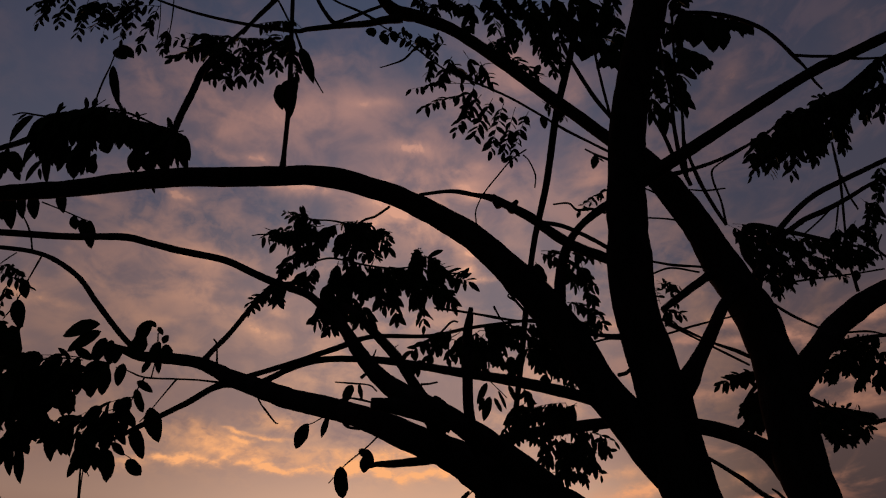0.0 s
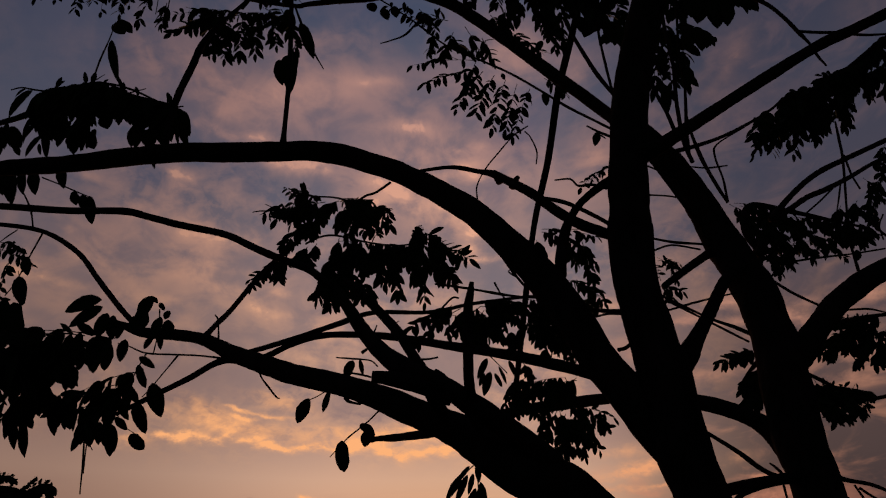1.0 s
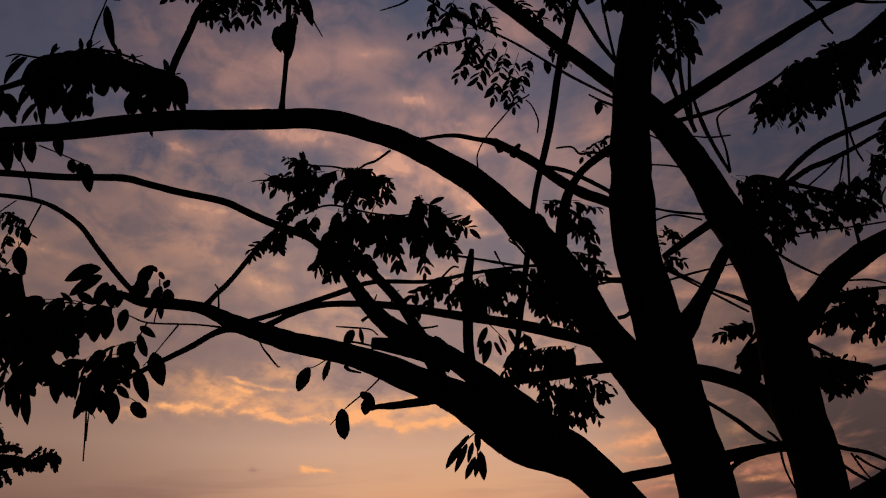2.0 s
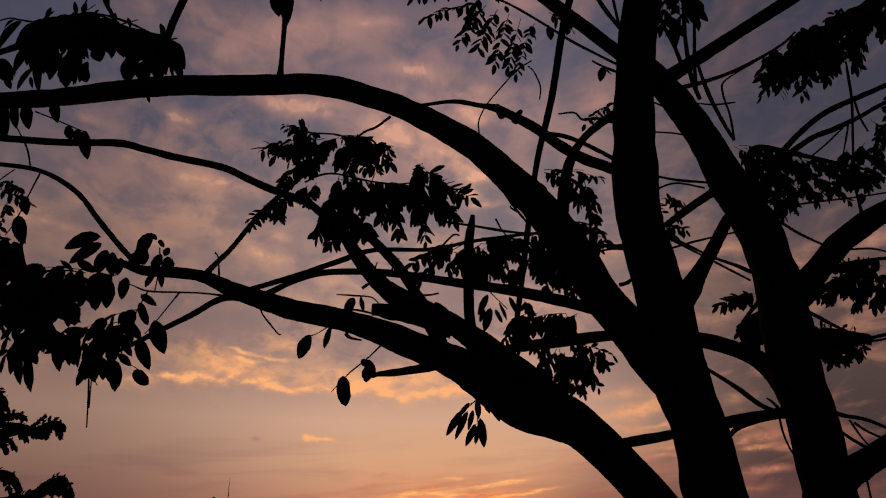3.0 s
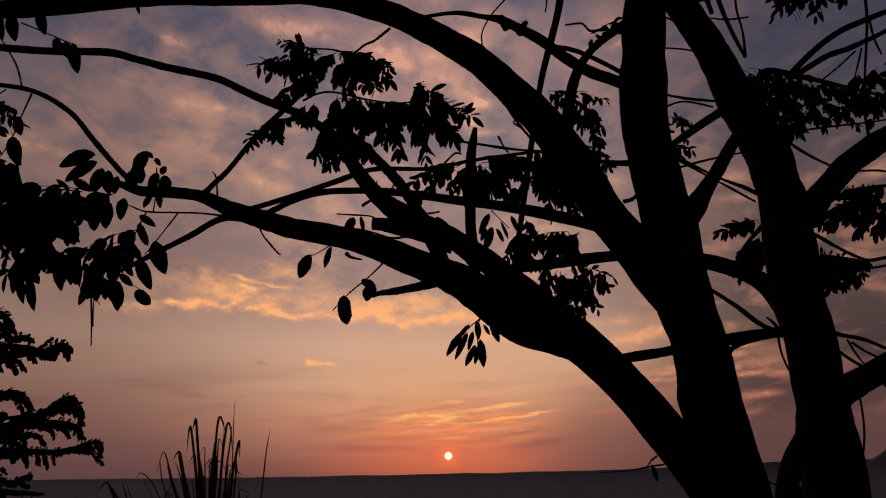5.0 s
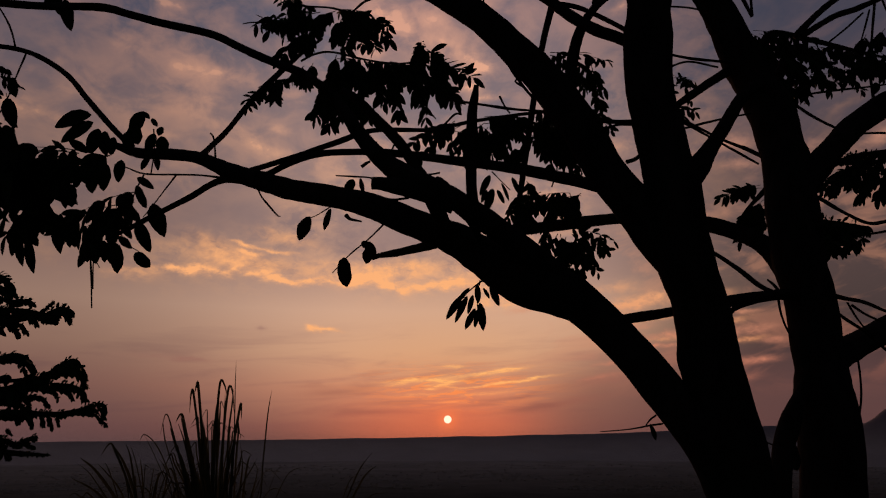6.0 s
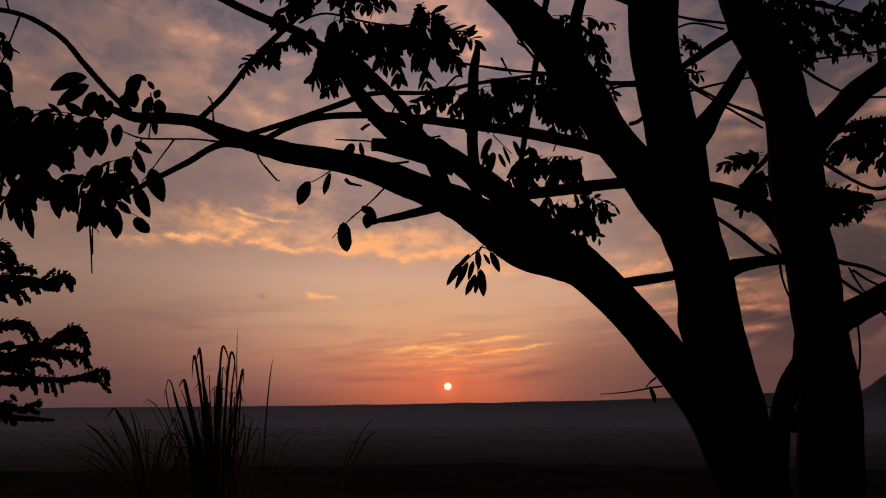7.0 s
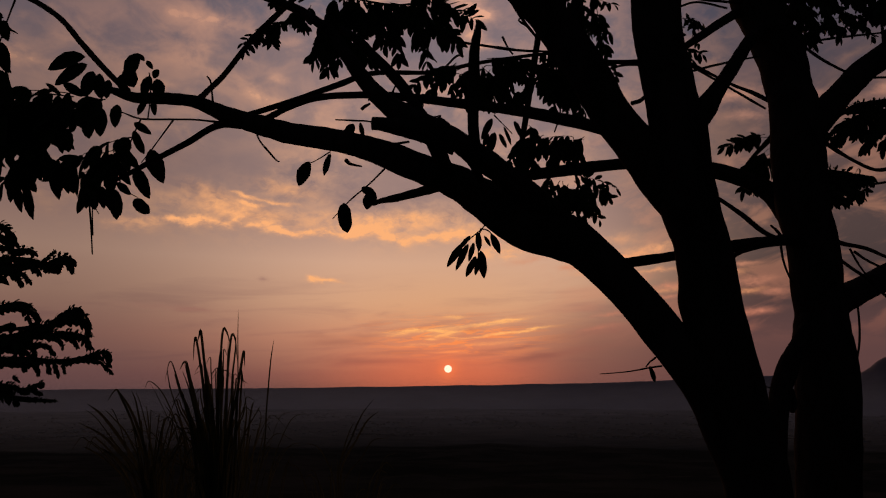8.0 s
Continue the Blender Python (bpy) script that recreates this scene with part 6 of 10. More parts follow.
lone_leaf(tree_a, (-1.911, 2.850, 4.070), (-1.924, 2.870, 3.901), 0.50)
lone_leaf(tree_a, (-1.957, 2.850, 4.087), (-2.015, 2.870, 3.943), 0.45)
lone_leaf(tree_a, (-2.008, 2.850, 4.119), (-2.034, 2.870, 3.981), 0.50)
lone_leaf(tree_a, (-1.888, 2.850, 4.097), (-1.916, 2.870, 3.972), 0.50)
lone_leaf(tree_a, (-2.053, 2.850, 4.159), (-2.104, 2.870, 3.982), 0.50)
lone_leaf(tree_a, (-2.069, 2.850, 4.120), (-2.086, 2.870, 3.975), 0.60)
lone_leaf(tree_a, (-1.664, 2.850, 4.153), (-1.678, 2.870, 4.099), 0.70)
lone_leaf(tree_a, (-1.619, 2.850, 4.113), (-1.627, 2.870, 4.059), 0.60)
lone_leaf(tree_a, (-1.705, 2.850, 4.161), (-1.710, 2.870, 4.107), 0.70)
lone_leaf(tree_a, (-1.830, 2.850, 4.171), (-1.822, 2.870, 4.117), 0.70)
lone_leaf(tree_a, (-1.862, 2.850, 4.176), (-1.863, 2.870, 4.086), 0.50)
lone_leaf(tree_a, (-2.167, 2.850, 4.121), (-2.212, 2.870, 3.977), 0.20)
limb(tree_a, "branch", [(-2.440, 2.850, 4.033, 0.0150), (-2.280, 2.850, 4.096, 0.0152), (-2.172, 2.850, 4.141, 0.0137), (-2.126, 2.850, 4.192, 0.0123), (-2.087, 2.850, 4.272, 0.0093)])
limb(tree_a, "twig", [(-2.139, 2.850, 4.294, 0.0062), (-2.222, 2.850, 4.311, 0.0056), (-2.288, 2.850, 4.325, 0.0050), (-2.339, 2.850, 4.309, 0.0037)])
plume(tree_a, [(-1.552, 2.745, 4.131), (-1.679, 2.868, 4.216), (-1.719, 2.798, 4.180)], 0.121, 0.36, seed=720, lift=0.2, hang=0.95)
plume(tree_a, [(-1.808, 2.892, 4.334), (-1.872, 2.900, 4.322), (-1.781, 2.676, 4.101)], 0.128, 0.36, seed=721, lift=0.2, hang=0.95)
plume(tree_a, [(-1.806, 2.655, 4.121), (-2.104, 2.985, 4.393), (-2.005, 2.754, 4.146)], 0.137, 0.36, seed=722, lift=0.2, hang=0.95)
plume(tree_a, [(-1.935, 2.744, 4.067), (-2.185, 3.048, 4.279), (-2.045, 2.838, 4.032)], 0.108, 0.36, seed=723, lift=0.2, hang=0.95)
plume(tree_a, [(-1.987, 2.985, 4.252), (-1.905, 2.841, 4.063), (-1.962, 2.906, 4.027)], 0.110, 0.36, seed=724, lift=0.2, hang=0.95)
plume(tree_a, [(-1.856, 2.859, 4.077), (-1.926, 2.947, 4.079), (-1.907, 2.919, 3.994)], 0.073, 0.36, seed=726, lift=0.2, hang=0.95)
plume(tree_a, [(-2.208, 3.419, 3.032), (-2.228, 3.627, 3.142), (-2.041, 3.577, 3.088), (-1.840, 3.490, 3.031)], 0.136, 0.50, seed=740, lift=0.2, hang=0.9)
plume(tree_a, [(-2.226, 3.409, 2.990), (-2.266, 3.660, 3.047), (-2.067, 3.542, 2.967)], 0.161, 0.50, seed=741, lift=0.2, hang=0.9)
plume(tree_a, [(-2.212, 3.616, 3.062), (-2.130, 3.664, 3.049), (-2.001, 3.614, 2.964)], 0.152, 0.50, seed=742, lift=0.2, hang=0.9)
plume(tree_a, [(-2.426, 3.676, 3.005), (-2.191, 3.518, 2.880), (-2.144, 3.640, 2.887)], 0.134, 0.50, seed=743, lift=0.2, hang=0.9)

# ---- the tree behind it ----
tree_b = thing("tree", (1.354, 2.880, 0.0), "dark leaning tree with a side stem and feathery leaves", "tree", "trees on the brow")
limb(tree_b, "branch", [(1.249, 4.240, 6.469, 0.0256), (1.191, 4.240, 6.221, 0.0294), (1.007, 4.280, 5.571, 0.0309), (0.869, 4.320, 4.903, 0.0277), (0.725, 4.360, 4.357, 0.0227), (0.635, 4.400, 3.860, 0.0217), (0.535, 4.400, 3.269, 0.0200), (0.474, 4.400, 2.946, 0.0158), (0.455, 4.400, 2.819, 0.0124)], "straight bare shoot")
limb(tree_b, "trunk", [(1.354, 2.880, -0.050, 0.1819), (1.365, 2.880, 0.079, 0.1507), (1.389, 2.880, 0.352, 0.1247), (1.438, 2.880, 0.915, 0.1122), (1.493, 2.880, 1.432, 0.1161), (1.512, 2.880, 1.669, 0.1137), (1.520, 2.896, 1.805, 0.1133), (1.532, 2.907, 1.906, 0.1018), (1.534, 2.918, 2.004, 0.1012), (1.542, 2.928, 2.094, 0.1004), (1.544, 2.946, 2.246, 0.1030), (1.539, 2.970, 2.367, 0.1078), (1.579, 3.030, 2.646, 0.1136), (1.618, 3.094, 2.888, 0.1082), (1.628, 3.139, 3.021, 0.1001), (1.639, 3.192, 3.183, 0.1063), (1.616, 3.291, 3.438, 0.1059), (1.566, 3.320, 3.641, 0.0964), (1.523, 3.319, 3.794, 0.0884), (1.430, 3.283, 3.980, 0.0796), (1.309, 3.251, 4.158, 0.0707), (1.266, 3.320, 4.341, 0.0589), (1.188, 3.600, 4.706, 0.0440), (1.022, 3.680, 4.984, 0.0445), (0.811, 3.720, 5.254, 0.0462), (0.584, 3.760, 5.552, 0.0460), (0.357, 3.760, 5.789, 0.0468), (0.118, 3.760, 6.010, 0.0476), (-0.131, 3.760, 6.146, 0.0514), (-0.315, 3.760, 6.217, 0.0533), (-0.440, 3.680, 6.326, 0.0386), (-0.532, 3.680, 6.683, 0.0285)])
limb(tree_a, "branch", [(0.803, 2.250, 3.357, 0.0509), (0.873, 2.200, 3.364, 0.0342), (0.946, 2.160, 3.392, 0.0272), (1.079, 2.100, 3.456, 0.0248), (1.196, 2.060, 3.518, 0.0236), (1.308, 2.030, 3.580, 0.0237), (1.427, 2.000, 3.647, 0.0226), (1.544, 1.970, 3.705, 0.0227), (1.660, 1.940, 3.746, 0.0215), (1.800, 1.900, 3.798, 0.0215), (2.023, 1.860, 3.886, 0.0204)])
limb(tree_b, "branch", [(-0.253, 3.680, 6.041, 0.0417), (-0.395, 3.680, 6.017, 0.0308), (-0.527, 3.680, 5.980, 0.0266), (-0.744, 3.664, 5.939, 0.0224), (-0.979, 3.648, 5.886, 0.0184), (-1.084, 3.640, 5.860, 0.0164), (-1.471, 3.600, 5.902, 0.0125), (-1.817, 3.560, 5.975, 0.0105), (-2.104, 3.520, 6.073, 0.0086), (-2.331, 3.520, 6.221, 0.0068)])
limb(tree_b, "branch", [(-0.738, 3.680, 5.945, 0.0206), (-0.819, 3.680, 6.030, 0.0169), (-0.923, 3.680, 6.231, 0.0152), (-1.003, 3.680, 6.474, 0.0134)])
limb(tree_b, "branch", [(-0.793, 3.680, 5.984, 0.0131), (-0.664, 3.680, 6.047, 0.0151), (-0.533, 3.680, 6.124, 0.0133), (-0.333, 3.680, 6.228, 0.0134)])
limb(tree_b, "branch", [(-0.462, 3.680, 6.018, 0.0114), (-0.600, 3.680, 6.125, 0.0114), (-0.764, 3.680, 6.228, 0.0095), (-0.885, 3.680, 6.333, 0.0095)])
limb(tree_b, "branch", [(-1.456, 3.600, 5.789, 0.0106), (-1.372, 3.600, 5.977, 0.0126), (-1.281, 3.600, 6.138, 0.0128), (-1.210, 3.600, 6.305, 0.0130)])
limb(tree_b, "twig", [(-1.100, 3.600, 5.877, 0.0073), (-1.156, 3.600, 6.006, 0.0073), (-1.231, 3.600, 6.171, 0.0074)])
limb(tree_b, "branch", [(1.515, 3.000, 2.284, 0.0358), (1.495, 3.040, 2.370, 0.0410), (1.465, 3.080, 2.468, 0.0440), (1.370, 3.120, 2.545, 0.0364), (1.228, 3.160, 2.605, 0.0363), (1.054, 3.200, 2.642, 0.0318), (0.862, 3.240, 2.659, 0.0279), (0.607, 3.280, 2.642, 0.0285), (0.422, 3.360, 2.641, 0.0266), (0.294, 3.360, 2.619, 0.0193)])
limb(tree_b, "branch", [(1.486, 2.918, 2.215, 0.0260), (1.364, 2.830, 2.195, 0.0229), (1.179, 2.689, 2.151, 0.0238), (1.028, 2.554, 2.111, 0.0225), (0.908, 2.478, 2.082, 0.0178), (0.771, 2.395, 2.045, 0.0162), (0.668, 2.351, 2.023, 0.0177), (0.593, 2.320, 2.008, 0.0165)])
limb(tree_b, "branch", [(1.035, 2.560, 2.063, 0.0085), (1.087, 2.600, 2.100, 0.0103), (1.219, 2.720, 2.146, 0.0089)])
limb(tree_b, "branch", [(1.022, 2.720, 2.374, 0.0075), (1.085, 2.720, 2.334, 0.0084), (1.185, 2.760, 2.282, 0.0093), (1.276, 2.800, 2.227, 0.0102), (1.380, 2.880, 2.209, 0.0113)])
limb(tree_b, "twig", [(1.393, 2.880, 2.221, 0.0066), (1.353, 2.840, 2.240, 0.0056), (1.313, 2.800, 2.250, 0.0037)])
limb(tree_b, "twig", [(1.365, 2.840, 2.189, 0.0055), (1.348, 2.800, 2.111, 0.0045), (1.361, 2.800, 2.055, 0.0045), (1.378, 2.800, 2.016, 0.0027)])
limb(tree_b, "branch", [(1.630, 2.960, 2.233, 0.0113), (1.718, 3.000, 2.217, 0.0104), (1.837, 3.040, 2.205, 0.0085), (1.951, 3.080, 2.173, 0.0075), (2.077, 3.120, 2.144, 0.0065)])
limb(tree_b, "branch", [(1.629, 2.960, 2.177, 0.0075), (1.728, 3.000, 2.119, 0.0074), (1.868, 3.120, 2.089, 0.0076), (2.002, 3.200, 2.017, 0.0067)])
limb(tree_b, "twig", [(1.764, 3.040, 2.205, 0.0048), (1.791, 3.040, 2.143, 0.0047), (1.845, 3.080, 2.100, 0.0038), (1.902, 3.120, 2.069, 0.0028)])
limb(tree_b, "twig", [(1.781, 3.040, 2.193, 0.0057), (1.830, 3.040, 2.155, 0.0056), (1.950, 3.120, 2.132, 0.0047)])
limb(tree_b, "branch", [(1.539, 2.964, 1.884, 0.0506), (1.755, 3.119, 1.992, 0.0588), (1.997, 3.333, 2.080, 0.0582), (2.200, 3.466, 2.153, 0.0637), (2.629, 3.680, 2.324, 0.0598)], "thick side limb")
limb(tree_b, "twig", [(1.915, 3.280, 2.027, 0.0060), (1.913, 3.280, 1.910, 0.0049), (1.900, 3.280, 1.808, 0.0049), (1.865, 3.280, 1.683, 0.0038)])
limb(tree_b, "branch", [(1.466, 2.880, 1.861, 0.0298), (1.366, 2.800, 1.773, 0.0277), (1.282, 2.720, 1.684, 0.0382), (1.229, 2.680, 1.601, 0.0365), (1.187, 2.640, 1.501, 0.0352), (1.166, 2.640, 1.335, 0.0373), (1.151, 2.640, 1.204, 0.0413), (1.122, 2.640, 0.702, 0.0446), (1.097, 2.640, 0.263, 0.0496), (1.085, 2.640, 0.050, 0.0599), (1.079, 2.640, -0.050, 0.0723)], "secondary stem")
limb(tree_b, "twig", [(1.174, 2.720, 1.631, 0.0025), (1.197, 2.720, 1.616, 0.0025), (1.234, 2.720, 1.606, 0.0025)])
limb(tree_b, "branch", [(1.286, 2.720, 1.606, 0.0099), (1.279, 2.704, 1.555, 0.0159), (1.270, 2.696, 1.525, 0.0081)])
limb(tree_b, "branch", [(1.646, 3.080, 2.733, 0.0530), (1.758, 3.124, 2.849, 0.0707), (1.844, 3.168, 2.932, 0.0611), (1.968, 3.240, 3.045, 0.0602), (2.130, 3.341, 3.187, 0.0628), (2.266, 3.382, 3.283, 0.0626), (2.466, 3.424, 3.407, 0.0593), (2.866, 3.517, 3.593, 0.0553)], "thick curving limb")
limb(tree_b, "branch", [(1.826, 3.440, 3.544, 0.0209), (1.863, 3.440, 3.592, 0.0210), (1.873, 3.440, 3.637, 0.0160)], "short snag")
limb(tree_b, "branch", [(1.523, 3.320, 3.506, 0.0250), (1.391, 3.240, 3.400, 0.0222), (1.271, 3.200, 3.306, 0.0209), (1.155, 3.160, 3.215, 0.0141)])
limb(tree_b, "branch", [(1.380, 3.240, 4.132, 0.0140), (1.502, 3.200, 4.141, 0.0124), (1.681, 3.200, 4.210, 0.0109), (1.871, 3.200, 4.314, 0.0095), (2.032, 3.200, 4.421, 0.0081), (2.122, 3.200, 4.508, 0.0054)])
limb(tree_b, "twig", [(1.738, 3.200, 3.267, 0.0072), (1.846, 3.240, 3.213, 0.0083), (1.946, 3.280, 3.182, 0.0071), (2.024, 3.280, 3.138, 0.0058)])
limb(tree_b, "twig", [(1.658, 3.280, 3.799, 0.0093), (1.598, 3.240, 3.897, 0.0107), (1.533, 3.200, 4.047, 0.0108), (1.506, 3.200, 4.254, 0.0097), (1.504, 3.200, 4.427, 0.0071)])
limb(tree_b, "twig", [(1.659, 3.280, 3.807, 0.0080), (1.666, 3.280, 3.964, 0.0068), (1.612, 3.200, 4.067, 0.0054), (1.643, 3.200, 4.156, 0.0054), (1.830, 3.200, 4.280, 0.0041)])
limb(tree_b, "twig", [(1.458, 3.200, 3.996, 0.0041), (1.554, 3.200, 3.987, 0.0054), (1.670, 3.200, 4.002, 0.0040)])
limb(tree_b, "branch", [(1.377, 3.120, 4.190, 0.0123), (1.353, 3.120, 4.337, 0.0111), (1.314, 3.120, 4.490, 0.0113), (1.291, 3.120, 4.625, 0.0085)])
limb(tree_b, "branch", [(1.474, 3.200, 4.028, 0.0122), (1.451, 3.200, 4.192, 0.0125), (1.464, 3.200, 4.494, 0.0128), (1.495, 3.200, 4.770, 0.0116), (1.499, 3.200, 5.115, 0.0119), (1.514, 3.200, 5.433, 0.0107)])
limb(tree_b, "branch", [(1.462, 3.200, 4.068, 0.0109), (1.491, 3.200, 4.318, 0.0098), (1.540, 3.200, 4.629, 0.0086), (1.556, 3.200, 4.914, 0.0088), (1.648, 3.200, 5.543, 0.0091)])
limb(tree_b, "twig", [(1.549, 3.200, 4.675, 0.0072), (1.510, 3.200, 4.405, 0.0070), (1.480, 3.200, 4.275, 0.0070)])
limb(tree_b, "branch", [(1.189, 3.120, 4.011, 0.0095), (1.265, 3.120, 3.855, 0.0119), (1.335, 3.120, 3.687, 0.0103), (1.415, 3.160, 3.585, 0.0090), (1.447, 3.200, 3.520, 0.0064)])
limb(tree_b, "twig", [(1.171, 3.120, 3.952, 0.0054), (1.257, 3.120, 3.901, 0.0053), (1.361, 3.200, 3.903, 0.0054)])
limb(tree_b, "twig", [(1.155, 3.120, 3.752, 0.0053), (1.262, 3.120, 3.743, 0.0052), (1.386, 3.200, 3.776, 0.0053)])
limb(tree_b, "twig", [(1.128, 3.120, 3.477, 0.0064), (1.242, 3.120, 3.452, 0.0076), (1.409, 3.200, 3.485, 0.0064), (1.468, 3.200, 3.474, 0.0051)])
limb(tree_b, "twig", [(1.115, 3.120, 3.399, 0.0051), (1.225, 3.120, 3.435, 0.0050), (1.403, 3.200, 3.451, 0.0064)])
limb(tree_b, "twig", [(1.094, 3.040, 3.104, 0.0071), (1.205, 3.080, 3.066, 0.0071), (1.348, 3.120, 3.012, 0.0070), (1.470, 3.160, 2.985, 0.0093), (1.565, 3.200, 2.961, 0.0116)])
limb(tree_b, "twig", [(1.107, 3.040, 3.082, 0.0059), (1.215, 3.080, 3.044, 0.0059), (1.369, 3.120, 2.975, 0.0058), (1.542, 3.200, 2.922, 0.0058)])
limb(tree_b, "twig", [(1.112, 3.040, 3.027, 0.0047), (1.250, 3.080, 3.081, 0.0059), (1.386, 3.120, 3.129, 0.0047), (1.560, 3.200, 3.197, 0.0048)])
limb(tree_b, "branch", [(1.172, 3.440, 4.756, 0.0129), (1.100, 3.520, 5.036, 0.0152), (1.019, 3.600, 5.421, 0.0142), (0.979, 3.680, 5.716, 0.0111)])
limb(tree_b, "twig", [(1.165, 3.440, 4.781, 0.0097), (1.151, 3.440, 5.011, 0.0099), (1.140, 3.440, 5.309, 0.0085), (1.145, 3.440, 5.568, 0.0069)])
limb(tree_b, "twig", [(1.159, 3.360, 4.359, 0.0107), (1.020, 3.440, 4.541, 0.0096), (0.870, 3.520, 4.732, 0.0100), (0.708, 3.600, 4.959, 0.0086), (0.520, 3.600, 5.111, 0.0088), (0.325, 3.600, 5.234, 0.0089), (0.083, 3.600, 5.379, 0.0072), (-0.145, 3.600, 5.617, 0.0073), (-0.340, 3.600, 5.803, 0.0055), (-0.451, 3.600, 5.899, 0.0055)])
limb(tree_b, "twig", [(-0.145, 3.600, 5.617, 0.0073), (-0.228, 3.600, 5.499, 0.0072), (-0.331, 3.600, 5.443, 0.0054), (-0.405, 3.600, 5.415, 0.0036)])
limb(tree_b, "branch", [(1.689, 3.280, 5.597, 0.0146), (1.967, 3.280, 5.581, 0.0144), (2.151, 3.280, 5.514, 0.0141), (2.257, 3.240, 5.369, 0.0137), (2.339, 3.240, 5.240, 0.0134), (2.368, 3.200, 5.063, 0.0130), (2.413, 3.200, 4.958, 0.0085), (2.435, 3.200, 4.847, 0.0084), (2.466, 3.200, 4.768, 0.0055)])
limb(tree_b, "branch", [(2.371, 3.200, 5.073, 0.0116), (2.498, 3.200, 5.061, 0.0114), (2.629, 3.200, 5.058, 0.0113), (2.790, 3.200, 5.035, 0.0097), (2.972, 3.200, 5.043, 0.0082)])
limb(tree_b, "twig", [(1.007, 3.120, 4.153, 0.0083), (0.955, 3.200, 4.260, 0.0072), (0.893, 3.200, 4.304, 0.0058)])
limb(tree_b, "branch", [(1.634, 3.040, 2.734, 0.0115), (1.772, 3.120, 2.710, 0.0105), (1.959, 3.280, 2.704, 0.0097), (2.133, 3.360, 2.669, 0.0086), (2.300, 3.440, 2.709, 0.0098), (2.458, 3.440, 2.725, 0.0085)])
limb(tree_b, "twig", [(2.191, 3.360, 3.159, 0.0059), (2.369, 3.440, 3.197, 0.0059), (2.483, 3.440, 3.165, 0.0046)])
limb(tree_b, "twig", [(-1.927, 2.880, 4.388, 0.0050), (-1.922, 2.880, 4.562, 0.0051), (-1.907, 2.880, 4.706, 0.0039), (-1.899, 2.880, 4.861, 0.0040)])
limb(tree_b, "twig", [(-1.970, 2.880, 4.368, 0.0037), (-1.915, 2.880, 4.401, 0.0038), (-1.869, 2.880, 4.447, 0.0025)])
limb(tree_b, "twig", [(-1.718, 2.880, 4.301, 0.0038), (-1.659, 2.880, 4.321, 0.0038), (-1.616, 2.880, 4.337, 0.0026)])
limb(tree_b, "twig", [(-2.059, 3.440, 5.986, 0.0034), (-2.018, 3.440, 5.737, 0.0033), (-2.003, 3.440, 5.559, 0.0033)])
limb(tree_b, "twig", [(-1.961, 3.440, 5.984, 0.0051), (-1.938, 3.440, 5.797, 0.0050), (-1.922, 3.440, 5.557, 0.0033)])
limb(tree_b, "twig", [(-1.040, 3.520, 5.723, 0.0071), (-0.966, 3.520, 5.513, 0.0087), (-0.877, 3.520, 5.284, 0.0069), (-0.783, 3.520, 5.092, 0.0034)])
spray(tree_b, (-2.889, 3.423, 6.106), (-2.971, 3.515, 5.828), 0.082, 9, 0.08, 0.4, seed=1)
spray(tree_b, (-2.734, 3.427, 6.076), (-2.631, 3.278, 5.529), 0.083, 9, 0.08, 0.4, seed=2)
spray(tree_b, (-2.615, 3.450, 6.072), (-2.643, 3.512, 5.661), 0.084, 9, 0.08, 0.4, seed=3)
spray(tree_b, (-2.540, 3.536, 6.146), (-2.409, 3.457, 5.595), 0.087, 9, 0.08, 0.4, seed=4)
spray(tree_b, (-2.317, 3.383, 5.919), (-2.342, 3.565, 5.704), 0.083, 9, 0.08, 0.4, seed=5)
spray(tree_b, (-2.317, 3.521, 6.156), (-2.172, 3.381, 5.582), 0.088, 9, 0.08, 0.4, seed=6)
spray(tree_b, (-2.006, 3.353, 5.815), (-2.165, 3.534, 5.577), 0.084, 9, 0.08, 0.4, seed=7)
spray(tree_b, (-1.988, 3.517, 5.765), (-2.033, 3.605, 5.622), 0.087, 9, 0.08, 0.4, seed=8)
spray(tree_b, (-1.984, 3.339, 5.786), (-2.382, 3.441, 5.916), 0.084, 9, 0.08, 0.4, seed=9)
spray(tree_b, (-2.824, 3.496, 6.133), (-2.869, 3.272, 5.720), 0.084, 9, 0.08, 0.4, seed=10)
spray(tree_b, (-2.479, 3.374, 5.911), (-2.504, 3.278, 5.614), 0.082, 9, 0.08, 0.4, seed=11)
spray(tree_b, (-2.238, 3.369, 5.870), (-2.440, 3.521, 5.838), 0.083, 9, 0.08, 0.4, seed=12)
spray(tree_b, (-2.431, 3.497, 5.935), (-2.427, 3.348, 5.578), 0.085, 9, 0.08, 0.4, seed=13)
lone_leaf(tree_b, (-2.269, 3.440, 5.476), (-2.188, 3.440, 5.367), 0.8)
lone_leaf(tree_b, (-2.259, 3.440, 5.505), (-2.143, 3.440, 5.400), 0.6)
lone_leaf(tree_b, (-1.892, 2.880, 4.715), (-1.820, 2.880, 4.447), 0.2)
spray(tree_b, (-1.193, 2.962, 5.025), (-1.661, 3.041, 5.099), 0.083, 10, 0.1, 0.35, single=True, seed=14)
spray(tree_b, (-1.232, 3.022, 5.071), (-1.544, 2.863, 4.743), 0.085, 10, 0.1, 0.35, single=True, seed=15)
spray(tree_b, (-1.270, 2.911, 4.934), (-1.540, 2.967, 4.901), 0.081, 10, 0.1, 0.4, single=True, seed=16)
